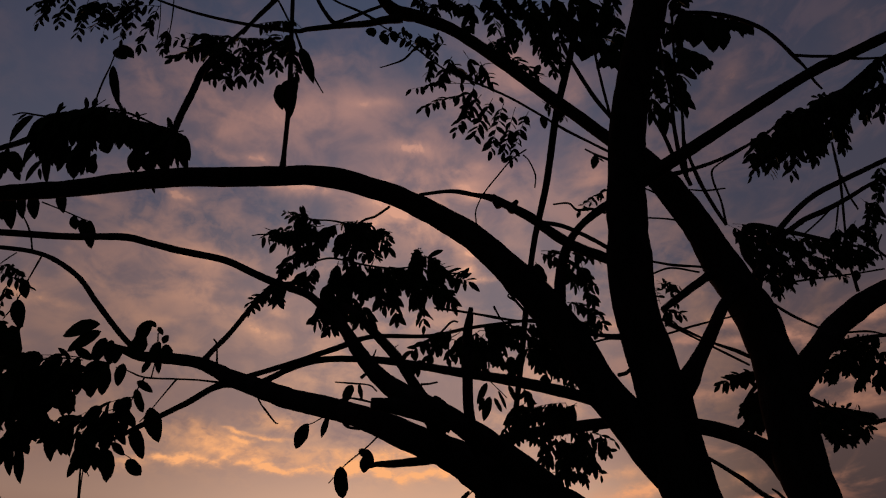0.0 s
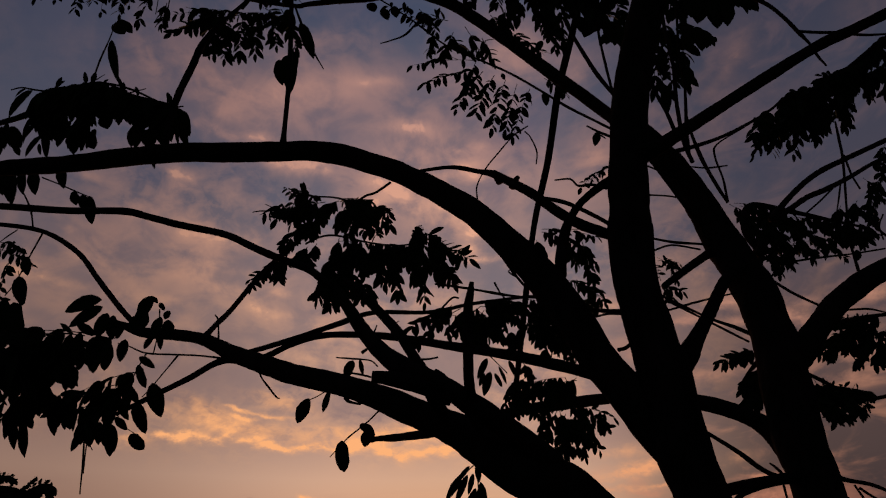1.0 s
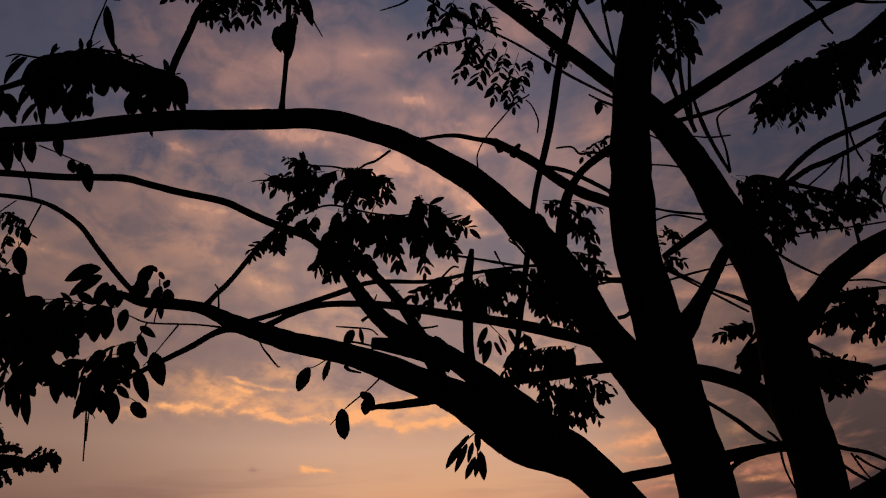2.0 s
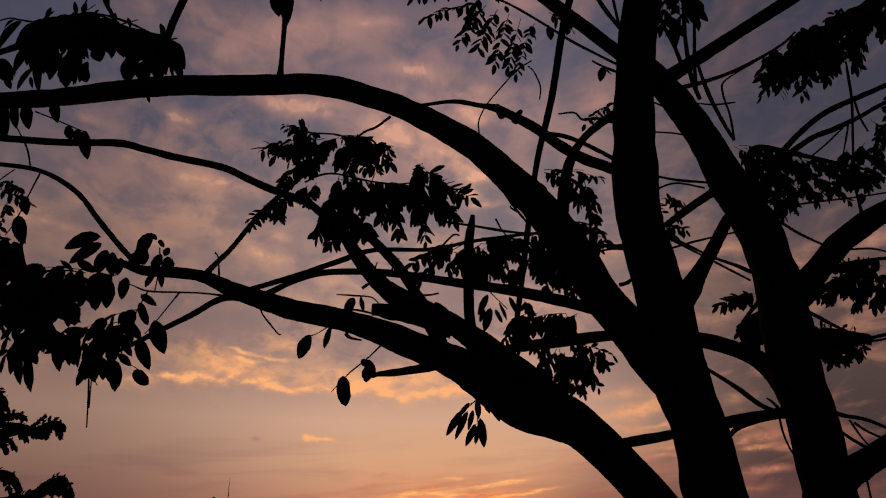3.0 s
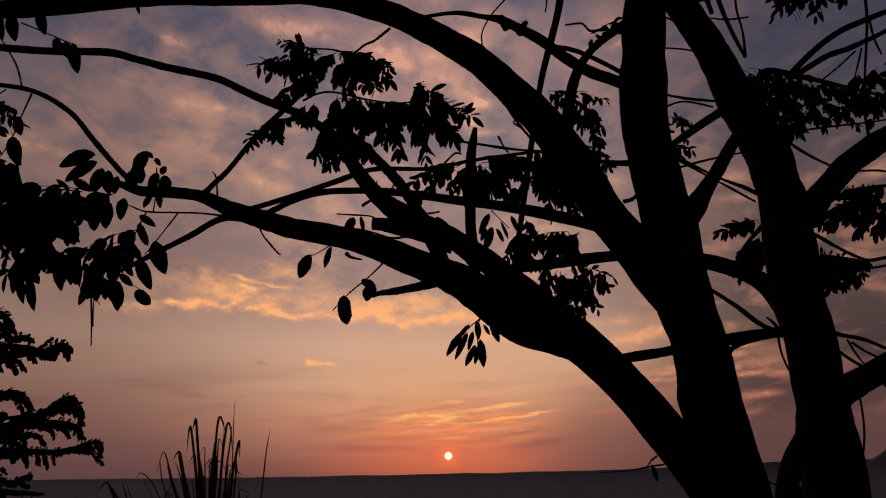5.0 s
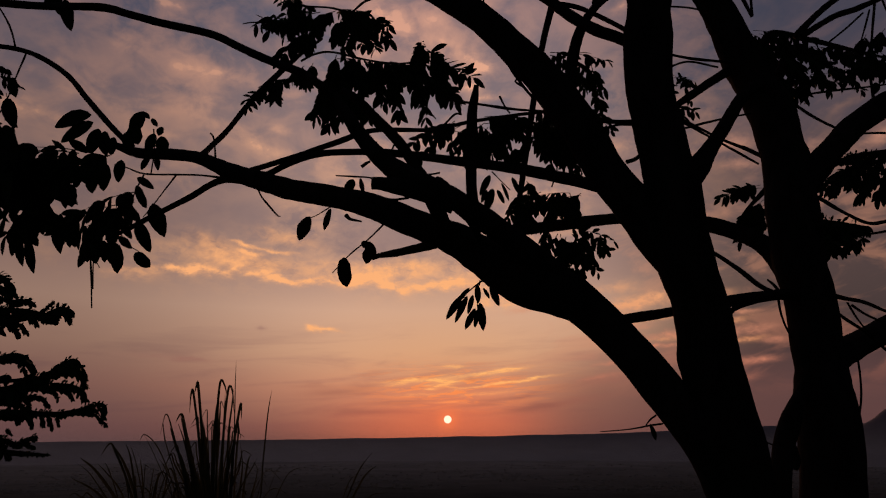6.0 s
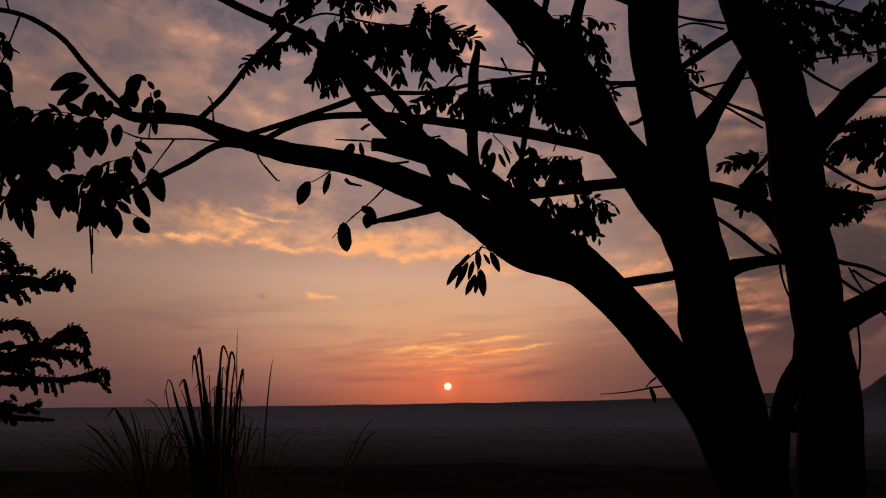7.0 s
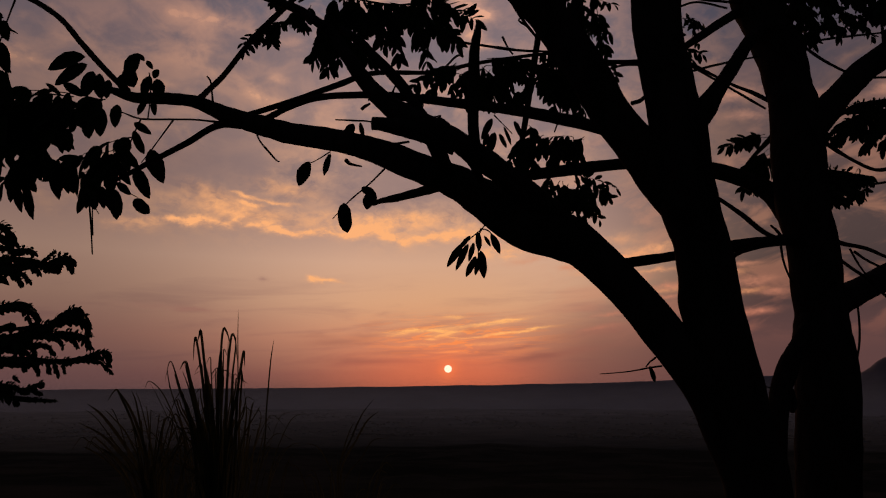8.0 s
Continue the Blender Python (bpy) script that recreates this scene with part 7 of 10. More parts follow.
spray(tree_b, (-1.349, 2.924, 4.974), (-1.344, 2.969, 4.686), 0.081, 10, 0.1, 0.4, single=True, seed=17)
spray(tree_b, (-1.303, 2.987, 5.018), (-1.246, 2.962, 4.631), 0.083, 10, 0.1, 0.4, single=True, seed=18)
spray(tree_b, (-1.158, 2.889, 4.907), (-1.191, 3.035, 4.750), 0.081, 10, 0.1, 0.4, single=True, seed=19)
spray(tree_b, (-1.107, 2.976, 5.018), (-1.113, 3.078, 4.792), 0.084, 10, 0.1, 0.4, single=True, seed=20)
spray(tree_b, (-0.990, 2.880, 4.944), (-0.931, 2.899, 4.679), 0.082, 10, 0.1, 0.4, single=True, seed=21)
spray(tree_b, (-0.939, 2.908, 4.990), (-0.828, 2.955, 4.710), 0.083, 10, 0.1, 0.4, single=True, seed=22)
spray(tree_b, (-1.137, 2.963, 5.142), (-0.930, 3.092, 5.326), 0.084, 10, 0.1, 0.5, single=True, seed=23)
spray(tree_b, (-1.186, 3.042, 5.092), (-1.508, 3.021, 5.126), 0.085, 10, 0.1, 0.6, single=True, seed=24)
spray(tree_b, (-1.252, 3.026, 5.086), (-1.023, 2.985, 5.037), 0.085, 10, 0.1, 0.7, single=True, seed=25)
spray(tree_b, (-1.279, 2.926, 4.965), (-1.499, 2.966, 4.963), 0.081, 10, 0.1, 0.7, single=True, seed=26)
spray(tree_b, (-1.051, 2.947, 5.045), (-0.907, 3.053, 4.983), 0.084, 10, 0.1, 0.5, single=True, seed=27)
spray(tree_b, (-1.323, 3.001, 5.009), (-1.233, 2.978, 4.788), 0.083, 10, 0.1, 0.5, single=True, seed=28)
spray(tree_b, (-1.437, 3.025, 5.011), (-1.284, 2.895, 4.611), 0.083, 10, 0.1, 0.4, single=True, seed=29)
lone_leaf(tree_b, (-0.899, 2.880, 4.546), (-0.869, 2.880, 4.380), 0.42)
lone_leaf(tree_b, (-0.816, 2.800, 4.487), (-0.803, 2.800, 4.264), 0.4)
lone_leaf(tree_b, (-0.789, 2.800, 4.531), (-0.782, 2.800, 4.359), 0.3)
lone_leaf(tree_b, (-0.937, 3.360, 5.368), (-0.831, 3.360, 5.090), 0.26)
lone_leaf(tree_b, (-0.896, 2.880, 4.957), (-0.847, 2.880, 4.811), 0.4)
spray(tree_b, (0.940, 5.304, 4.845), (1.386, 5.106, 4.636), 0.113, 9, 0.1, 0.5, seed=160)
spray(tree_b, (1.095, 5.337, 4.804), (1.336, 5.121, 4.395), 0.113, 9, 0.1, 0.5, seed=161)
spray(tree_b, (1.246, 5.144, 4.631), (1.347, 5.332, 4.340), 0.108, 9, 0.1, 0.5, seed=162)
spray(tree_b, (1.086, 5.259, 4.306), (1.346, 5.186, 4.160), 0.107, 9, 0.1, 0.5, seed=163)
spray(tree_b, (1.159, 5.155, 4.253), (1.357, 5.100, 4.015), 0.105, 9, 0.1, 0.4, seed=164)
spray(tree_b, (1.127, 5.302, 4.165), (1.346, 5.261, 4.038), 0.106, 9, 0.1, 0.5, seed=165)
spray(tree_b, (0.908, 5.137, 4.716), (1.147, 5.368, 4.762), 0.109, 9, 0.1, 0.5, seed=166)
spray(tree_b, (1.138, 5.324, 4.737), (1.146, 5.022, 4.344), 0.112, 9, 0.1, 0.6, seed=167)
spray(tree_b, (0.868, 5.231, 4.685), (0.905, 5.211, 4.560), 0.111, 9, 0.1, 0.6, seed=168)
spray(tree_b, (1.031, 5.253, 4.250), (1.189, 5.414, 4.109), 0.107, 9, 0.1, 0.6, seed=169)
spray(tree_b, (0.366, 2.491, 2.513), (0.232, 2.492, 2.406), 0.048, 9, 0.1, 0.5, seed=170)
spray(tree_b, (0.411, 2.584, 2.521), (0.516, 2.659, 2.452), 0.050, 9, 0.1, 0.6, seed=171)
spray(tree_b, (0.452, 2.506, 2.495), (0.373, 2.466, 2.375), 0.048, 9, 0.1, 0.6, seed=172)
spray(tree_b, (0.712, 3.824, 2.794), (1.021, 4.000, 2.767), 0.072, 9, 0.1, 0.4, seed=173)
spray(tree_b, (0.757, 3.911, 2.785), (0.932, 4.075, 2.593), 0.073, 9, 0.1, 0.45, seed=174)
spray(tree_b, (0.706, 3.991, 2.809), (0.688, 3.827, 2.540), 0.075, 9, 0.1, 0.5, seed=175)
spray(tree_b, (0.625, 3.886, 2.813), (0.567, 3.808, 2.630), 0.074, 9, 0.1, 0.5, seed=176)
spray(tree_b, (0.530, 2.560, 2.534), (0.471, 2.633, 2.490), 0.049, 9, 0.1, 0.6, seed=177)
spray(tree_b, (0.826, 3.926, 2.789), (0.801, 3.739, 2.579), 0.073, 9, 0.1, 0.5, seed=178)
spray(tree_b, (0.313, 2.629, 2.468), (0.358, 2.505, 2.387), 0.050, 9, 0.1, 0.6, seed=179)
spray(tree_b, (0.657, 3.935, 2.727), (0.778, 3.761, 2.616), 0.073, 9, 0.1, 0.6, seed=180)
spray(tree_b, (0.487, 2.564, 2.536), (0.496, 2.461, 2.372), 0.050, 9, 0.1, 0.6, seed=181)
spray(tree_b, (0.359, 2.618, 2.510), (0.268, 2.446, 2.371), 0.050, 9, 0.1, 0.6, seed=182)
spray(tree_b, (0.461, 2.610, 2.540), (0.331, 2.662, 2.524), 0.050, 9, 0.1, 0.7, seed=183)
spray(tree_b, (0.459, 2.494, 2.479), (0.305, 2.561, 2.458), 0.048, 9, 0.1, 0.75, seed=184)
spray(tree_b, (0.473, 2.503, 2.493), (0.391, 2.564, 2.436), 0.048, 9, 0.1, 0.7, seed=185)
spray(tree_b, (0.333, 2.567, 2.539), (0.268, 2.605, 2.495), 0.050, 9, 0.1, 0.6, seed=186)
spray(tree_b, (0.674, 3.901, 2.784), (0.582, 3.939, 2.599), 0.073, 9, 0.1, 0.55, seed=187)
spray(tree_b, (0.725, 3.923, 2.772), (0.670, 4.034, 2.522), 0.073, 9, 0.1, 0.55, seed=188)
spray(tree_b, (0.770, 3.902, 2.766), (0.803, 3.872, 2.518), 0.073, 9, 0.1, 0.5, seed=189)
spray(tree_b, (0.682, 3.978, 2.755), (0.862, 3.971, 2.734), 0.074, 9, 0.1, 0.75, seed=190)
spray(tree_b, (0.651, 3.930, 2.660), (0.852, 3.824, 2.615), 0.072, 9, 0.1, 0.7, seed=191)
spray(tree_b, (0.635, 3.981, 2.591), (0.791, 3.867, 2.563), 0.072, 9, 0.1, 0.7, seed=192)
spray(tree_b, (0.851, 3.897, 2.764), (0.976, 3.984, 2.703), 0.072, 9, 0.1, 0.45, seed=193)
spray(tree_b, (0.408, 2.632, 2.537), (0.515, 2.618, 2.508), 0.051, 9, 0.1, 0.75, seed=194)
spray(tree_b, (0.994, 3.274, 4.048), (0.777, 3.068, 3.769), 0.053, 5, 0.1, 0.4, seed=195)
spray(tree_b, (1.018, 3.236, 4.040), (0.888, 3.225, 3.934), 0.052, 5, 0.1, 0.4, seed=196)
lone_leaf(tree_b, (0.955, 3.200, 4.260), (0.927, 3.200, 4.164), 0.5)
lone_leaf(tree_b, (0.959, 3.200, 4.239), (0.998, 3.200, 4.205), 0.3)
spray(tree_b, (1.137, 3.189, 3.229), (1.271, 3.211, 3.206), 0.051, 5, 0.1, 0.5, seed=197)
spray(tree_b, (1.139, 3.141, 3.237), (1.170, 3.264, 3.402), 0.050, 5, 0.1, 0.3, seed=198)
spray(tree_b, (1.202, 3.149, 3.340), (1.277, 3.272, 3.302), 0.051, 5, 0.1, 0.5, seed=199)
spray(tree_b, (1.214, 3.204, 3.403), (1.194, 3.032, 3.245), 0.052, 5, 0.1, 0.5, seed=200)
spray(tree_b, (1.109, 3.048, 3.303), (1.280, 3.196, 3.364), 0.050, 5, 0.1, 0.4, seed=201)
spray(tree_b, (1.119, 3.068, 3.154), (1.145, 3.048, 3.097), 0.049, 5, 0.1, 0.5, seed=202)
spray(tree_b, (0.376, 4.165, 5.789), (-0.188, 3.950, 5.538), 0.095, 9, 0.1, 0.4, seed=203)
spray(tree_b, (0.350, 4.185, 5.713), (-0.115, 4.030, 5.410), 0.106, 9, 0.1, 0.4, seed=204)
spray(tree_b, (0.383, 4.193, 5.701), (0.149, 4.106, 5.221), 0.102, 9, 0.1, 0.35, seed=205)
spray(tree_b, (0.459, 4.062, 5.532), (0.290, 4.074, 5.135), 0.099, 9, 0.1, 0.35, seed=206)
spray(tree_b, (0.550, 4.081, 5.506), (0.409, 4.025, 4.955), 0.095, 9, 0.1, 0.35, seed=207)
spray(tree_b, (0.622, 3.985, 5.368), (0.534, 4.203, 5.097), 0.089, 9, 0.1, 0.35, seed=208)
spray(tree_b, (0.752, 4.164, 5.482), (0.559, 4.013, 4.862), 0.089, 9, 0.1, 0.35, seed=209)
spray(tree_b, (0.314, 3.982, 5.610), (0.238, 4.001, 5.331), 0.094, 9, 0.1, 0.5, seed=210)
spray(tree_b, (-0.046, 4.149, 6.177), (-0.418, 4.160, 6.441), 0.097, 9, 0.1, 0.3, seed=211)
spray(tree_b, (0.002, 4.015, 5.966), (-0.073, 4.245, 5.974), 0.089, 9, 0.1, 0.5, seed=212)
spray(tree_b, (0.142, 4.011, 5.960), (0.048, 4.248, 5.909), 0.097, 9, 0.1, 0.5, seed=213)
spray(tree_b, (0.097, 3.969, 6.047), (-0.115, 4.023, 6.143), 0.097, 9, 0.1, 0.5, seed=214)
spray(tree_b, (0.094, 3.995, 5.879), (0.278, 4.076, 5.766), 0.096, 9, 0.1, 0.5, seed=215)
spray(tree_b, (0.235, 3.966, 5.976), (0.381, 4.191, 5.879), 0.096, 9, 0.1, 0.4, seed=216)
spray(tree_b, (0.370, 3.983, 5.861), (0.474, 4.197, 5.819), 0.096, 9, 0.1, 0.4, seed=217)
spray(tree_b, (-0.140, 4.039, 6.265), (0.002, 3.938, 5.884), 0.099, 9, 0.1, 0.5, seed=218)
spray(tree_b, (0.450, 3.961, 6.099), (0.558, 3.991, 5.900), 0.097, 9, 0.1, 0.4, seed=219)
spray(tree_b, (0.584, 4.046, 6.261), (0.589, 4.029, 5.972), 0.099, 9, 0.1, 0.4, seed=220)
spray(tree_b, (-0.042, 4.091, 6.610), (0.377, 4.270, 6.895), 0.117, 9, 0.1, 0.5, single=True, seed=221)
spray(tree_b, (0.313, 4.086, 6.748), (0.305, 4.156, 6.461), 0.126, 9, 0.1, 0.5, single=True, seed=222)
spray(tree_b, (0.480, 4.157, 6.988), (0.556, 4.200, 6.435), 0.129, 9, 0.1, 0.4, single=True, seed=223)
spray(tree_b, (0.675, 4.075, 6.881), (0.665, 4.054, 6.374), 0.126, 9, 0.1, 0.5, single=True, seed=224)
spray(tree_b, (0.819, 4.029, 6.820), (0.841, 4.094, 6.382), 0.132, 9, 0.1, 0.5, single=True, seed=225)
spray(tree_b, (0.999, 4.177, 6.926), (0.903, 4.015, 6.085), 0.136, 9, 0.1, 0.5, single=True, seed=226)
spray(tree_b, (1.071, 3.989, 6.615), (1.070, 4.112, 6.188), 0.137, 9, 0.1, 0.5, single=True, seed=227)
spray(tree_b, (1.225, 4.061, 6.778), (1.276, 4.097, 6.307), 0.139, 9, 0.1, 0.5, single=True, seed=228)
spray(tree_b, (1.350, 3.981, 6.676), (1.440, 4.175, 6.322), 0.136, 9, 0.1, 0.5, single=True, seed=229)
spray(tree_b, (1.486, 4.112, 6.761), (1.652, 4.237, 6.316), 0.140, 9, 0.1, 0.5, single=True, seed=230)
spray(tree_b, (1.625, 4.149, 6.960), (1.597, 4.115, 6.466), 0.141, 9, 0.1, 0.5, single=True, seed=231)
spray(tree_b, (0.824, 4.038, 6.248), (0.965, 4.018, 5.760), 0.113, 9, 0.1, 0.5, single=True, seed=232)
spray(tree_b, (0.951, 3.994, 6.128), (1.122, 4.237, 6.047), 0.111, 9, 0.1, 0.5, single=True, seed=233)
spray(tree_b, (0.602, 3.965, 5.904), (0.860, 3.983, 5.664), 0.095, 9, 0.1, 0.4, seed=234)
spray(tree_b, (0.491, 4.185, 6.174), (0.707, 4.090, 5.902), 0.101, 9, 0.1, 0.4, seed=235)
spray(tree_b, (0.543, 3.977, 6.463), (0.757, 4.204, 6.436), 0.129, 9, 0.1, 0.6, single=True, seed=236)
spray(tree_b, (1.079, 4.199, 6.647), (1.292, 3.970, 6.233), 0.142, 9, 0.1, 0.7, single=True, seed=237)
spray(tree_b, (1.125, 3.974, 6.450), (0.915, 3.987, 6.258), 0.135, 9, 0.1, 0.7, single=True, seed=238)
spray(tree_b, (1.370, 4.033, 6.374), (1.457, 3.931, 5.790), 0.127, 9, 0.1, 0.5, single=True, seed=239)
spray(tree_b, (0.848, 4.029, 5.465), (1.014, 4.052, 5.306), 0.079, 9, 0.1, 0.4, seed=240)
spray(tree_b, (-0.195, 4.108, 6.859), (0.008, 4.112, 6.597), 0.111, 9, 0.1, 0.5, seed=241)
lone_leaf(tree_b, (-0.482, 3.440, 5.653), (-0.439, 3.440, 5.581), 0.9)
lone_leaf(tree_b, (-0.386, 3.440, 5.592), (-0.342, 3.440, 5.503), 0.7)
lone_leaf(tree_b, (-0.304, 3.440, 5.620), (-0.282, 3.440, 5.520), 0.6)
lone_leaf(tree_b, (0.440, 3.440, 4.960), (0.456, 3.440, 4.908), 0.6)
lone_leaf(tree_b, (0.599, 3.440, 4.790), (0.612, 3.440, 4.716), 0.6)
lone_leaf(tree_b, (0.736, 3.440, 5.260), (0.687, 3.440, 5.151), 0.5)
lone_leaf(tree_b, (1.248, 3.440, 5.364), (1.180, 3.440, 5.225), 0.5)
lone_leaf(tree_b, (1.312, 3.440, 5.391), (1.267, 3.440, 5.224), 0.5)
lone_leaf(tree_b, (0.712, 3.440, 4.788), (0.722, 3.440, 4.690), 0.5)
spray(tree_b, (1.939, 3.721, 6.121), (2.301, 3.515, 5.768), 0.182, 5, 0.08, 0.75, single=True, seed=242)
spray(tree_b, (1.902, 3.615, 5.976), (2.237, 3.782, 6.035), 0.168, 5, 0.08, 0.75, single=True, seed=243)
spray(tree_b, (2.040, 3.634, 5.976), (2.268, 3.534, 5.779), 0.176, 5, 0.08, 0.8, single=True, seed=244)
spray(tree_b, (1.892, 3.770, 5.800), (1.988, 3.534, 5.377), 0.164, 5, 0.08, 0.6, single=True, seed=245)
spray(tree_b, (1.714, 3.676, 5.700), (1.841, 3.832, 5.557), 0.161, 5, 0.08, 0.6, single=True, seed=246)
spray(tree_b, (1.818, 3.650, 5.491), (1.872, 3.829, 5.232), 0.156, 5, 0.08, 0.5, single=True, seed=247)
spray(tree_b, (1.670, 3.722, 5.752), (1.590, 3.674, 5.120), 0.163, 5, 0.08, 0.5, single=True, seed=248)
spray(tree_b, (1.718, 3.684, 5.468), (1.724, 3.790, 5.115), 0.150, 5, 0.08, 0.5, single=True, seed=249)
spray(tree_b, (1.743, 3.617, 5.948), (1.817, 3.598, 5.674), 0.145, 5, 0.08, 0.6, single=True, seed=250)
spray(tree_b, (2.002, 3.710, 6.466), (1.892, 3.533, 5.941), 0.168, 5, 0.08, 0.5, single=True, seed=251)
spray(tree_b, (1.593, 3.571, 5.297), (1.523, 3.656, 4.997), 0.138, 5, 0.08, 0.5, single=True, seed=252)
lone_leaf(tree_b, (2.047, 3.240, 5.469), (2.138, 3.240, 5.326), 0.6)
lone_leaf(tree_b, (1.955, 3.240, 5.413), (1.969, 3.240, 5.219), 0.6)
lone_leaf(tree_b, (1.883, 3.240, 5.443), (1.902, 3.240, 5.209), 0.6)
lone_leaf(tree_b, (1.603, 3.240, 4.910), (1.619, 3.240, 4.810), 0.4)
lone_leaf(tree_b, (1.601, 3.240, 4.810), (1.575, 3.240, 4.641), 0.6)
lone_leaf(tree_b, (1.429, 3.240, 4.668), (1.426, 3.240, 4.458), 0.35)
lone_leaf(tree_b, (1.729, 3.240, 5.169), (1.748, 3.240, 4.984), 0.5)
lone_leaf(tree_b, (1.788, 3.240, 5.088), (1.795, 3.240, 4.999), 0.4)
lone_leaf(tree_b, (1.659, 3.240, 5.143), (1.655, 3.240, 4.986), 0.6)
spray(tree_b, (0.483, 2.547, 2.530), (0.325, 2.433, 2.472), 0.042, 10, 0.06, 0.7, seed=368)
spray(tree_b, (0.455, 2.583, 2.520), (0.312, 2.520, 2.461), 0.043, 10, 0.06, 0.7, seed=369)
spray(tree_b, (0.524, 2.539, 2.516), (0.398, 2.509, 2.485), 0.042, 10, 0.06, 0.65, seed=370)
lone_leaf(tree_b, (-0.857, 2.880, 4.580), (-0.855, 2.880, 4.398), 0.45)
plume(tree_b, [(0.731, 3.445, 5.916), (0.824, 3.568, 5.841), (0.853, 3.498, 5.566)], 0.143, 0.45, seed=760, lift=0.3, hang=0.75)
plume(tree_b, [(0.946, 3.592, 6.159), (1.013, 3.600, 5.939), (0.992, 3.376, 5.509)], 0.158, 0.45, seed=761, lift=0.3, hang=0.75)
plume(tree_b, [(1.092, 3.355, 5.862), (1.211, 3.685, 6.004), (1.097, 3.454, 5.525)], 0.170, 0.45, seed=762, lift=0.3, hang=0.75)
plume(tree_b, [(1.292, 3.444, 5.906), (1.323, 3.748, 6.010), (1.181, 3.538, 5.570)], 0.144, 0.45, seed=763, lift=0.3, hang=0.75)
plume(tree_b, [(0.581, 3.685, 6.281), (0.699, 3.541, 5.924), (0.758, 3.606, 5.773)], 0.129, 0.45, seed=764, lift=0.3, hang=0.75)
plume(tree_b, [(0.381, 3.410, 5.942), (0.495, 3.604, 6.082), (0.555, 3.697, 6.074)], 0.114, 0.45, seed=765, lift=0.3, hang=0.75)
plume(tree_b, [(0.795, 3.559, 5.769), (0.841, 3.647, 5.682), (0.908, 3.619, 5.530)], 0.116, 0.45, seed=766, lift=0.3, hang=0.75)
plume(tree_b, [(0.050, 3.376, 5.923), (0.143, 3.653, 6.181), (0.191, 3.586, 5.987)], 0.091, 0.45, seed=767, lift=0.3, hang=0.75)
lone_leaf(tree_b, (1.259, 3.500, 5.410), (1.158, 3.520, 5.302), 0.55)
lone_leaf(tree_b, (1.303, 3.500, 5.433), (1.269, 3.520, 5.306), 0.55)
lone_leaf(tree_b, (0.569, 3.500, 5.717), (0.557, 3.520, 5.577), 0.50)
lone_leaf(tree_b, (0.597, 3.500, 5.584), (0.579, 3.520, 5.471), 0.50)
lone_leaf(tree_b, (0.485, 3.500, 5.586), (0.471, 3.520, 5.456), 0.50)
lone_leaf(tree_b, (0.529, 3.500, 5.562), (0.512, 3.520, 5.455), 0.50)
lone_leaf(tree_b, (0.468, 3.500, 5.719), (0.385, 3.520, 5.646), 0.45)
lone_leaf(tree_b, (1.169, 3.500, 5.599), (1.066, 3.520, 5.412), 0.60)
lone_leaf(tree_b, (1.048, 3.500, 5.565), (1.051, 3.520, 5.423), 0.55)
lone_leaf(tree_b, (1.741, 3.200, 5.501), (1.686, 3.220, 5.288), 0.60)
lone_leaf(tree_b, (1.812, 3.200, 5.465), (1.757, 3.220, 5.222), 0.55)
lone_leaf(tree_b, (1.865, 3.200, 5.419), (1.890, 3.220, 5.187), 0.50)
lone_leaf(tree_b, (1.950, 3.200, 5.417), (1.961, 3.220, 5.197), 0.50)
lone_leaf(tree_b, (2.048, 3.200, 5.404), (2.114, 3.220, 5.292), 0.45)
lone_leaf(tree_b, (1.770, 3.200, 5.489), (1.712, 3.220, 5.244), 0.60)

# ---- the slender tree hidden behind that one ----
tree_d = thing("tree", (4.387, 8.240, land_height(4.387, 8.240)), "slender dark tree with long drooping leafy boughs", "tree", "trees on the brow")
limb(tree_b, "branch", [(1.888, 3.300, 3.697, 0.0193), (2.030, 3.400, 3.847, 0.0184), (2.247, 3.600, 4.069, 0.0187), (2.630, 4.000, 4.447, 0.0202), (3.034, 4.400, 4.817, 0.0224), (3.484, 4.800, 5.189, 0.0236), (4.152, 5.400, 5.739, 0.0257), (5.179, 6.200, 6.533, 0.0286), (6.122, 6.800, 7.186, 0.0289)])
limb(tree_b, "branch", [(1.921, 3.300, 3.697, 0.0177), (2.135, 3.500, 3.889, 0.0172), (2.524, 3.900, 4.237, 0.0194), (2.931, 4.300, 4.562, 0.0215), (3.273, 4.600, 4.832, 0.0208), (3.711, 5.000, 5.188, 0.0203), (4.362, 5.500, 5.698, 0.0198), (5.164, 6.000, 6.241, 0.0187)])
limb(tree_d, "twig", [(4.645, 8.000, 5.899, 0.0121), (5.076, 8.000, 5.962, 0.0148), (5.547, 8.000, 6.017, 0.0117), (6.010, 8.000, 6.090, 0.0115)])
limb(tree_d, "twig", [(5.546, 8.000, 5.761, 0.0229), (5.559, 8.000, 6.060, 0.0175), (5.571, 8.000, 6.279, 0.0148), (5.694, 8.000, 6.778, 0.0152), (5.879, 8.000, 7.551, 0.0188), (5.940, 8.000, 7.961, 0.0192), (5.981, 8.000, 8.279, 0.0130)])
limb(tree_d, "twig", [(5.925, 8.000, 7.652, 0.0157), (5.928, 8.000, 7.302, 0.0155), (5.976, 8.000, 7.059, 0.0122)])
limb(tree_d, "twig", [(5.725, 8.000, 7.158, 0.0124), (5.632, 8.000, 6.920, 0.0123), (5.534, 8.000, 6.687, 0.0091)])
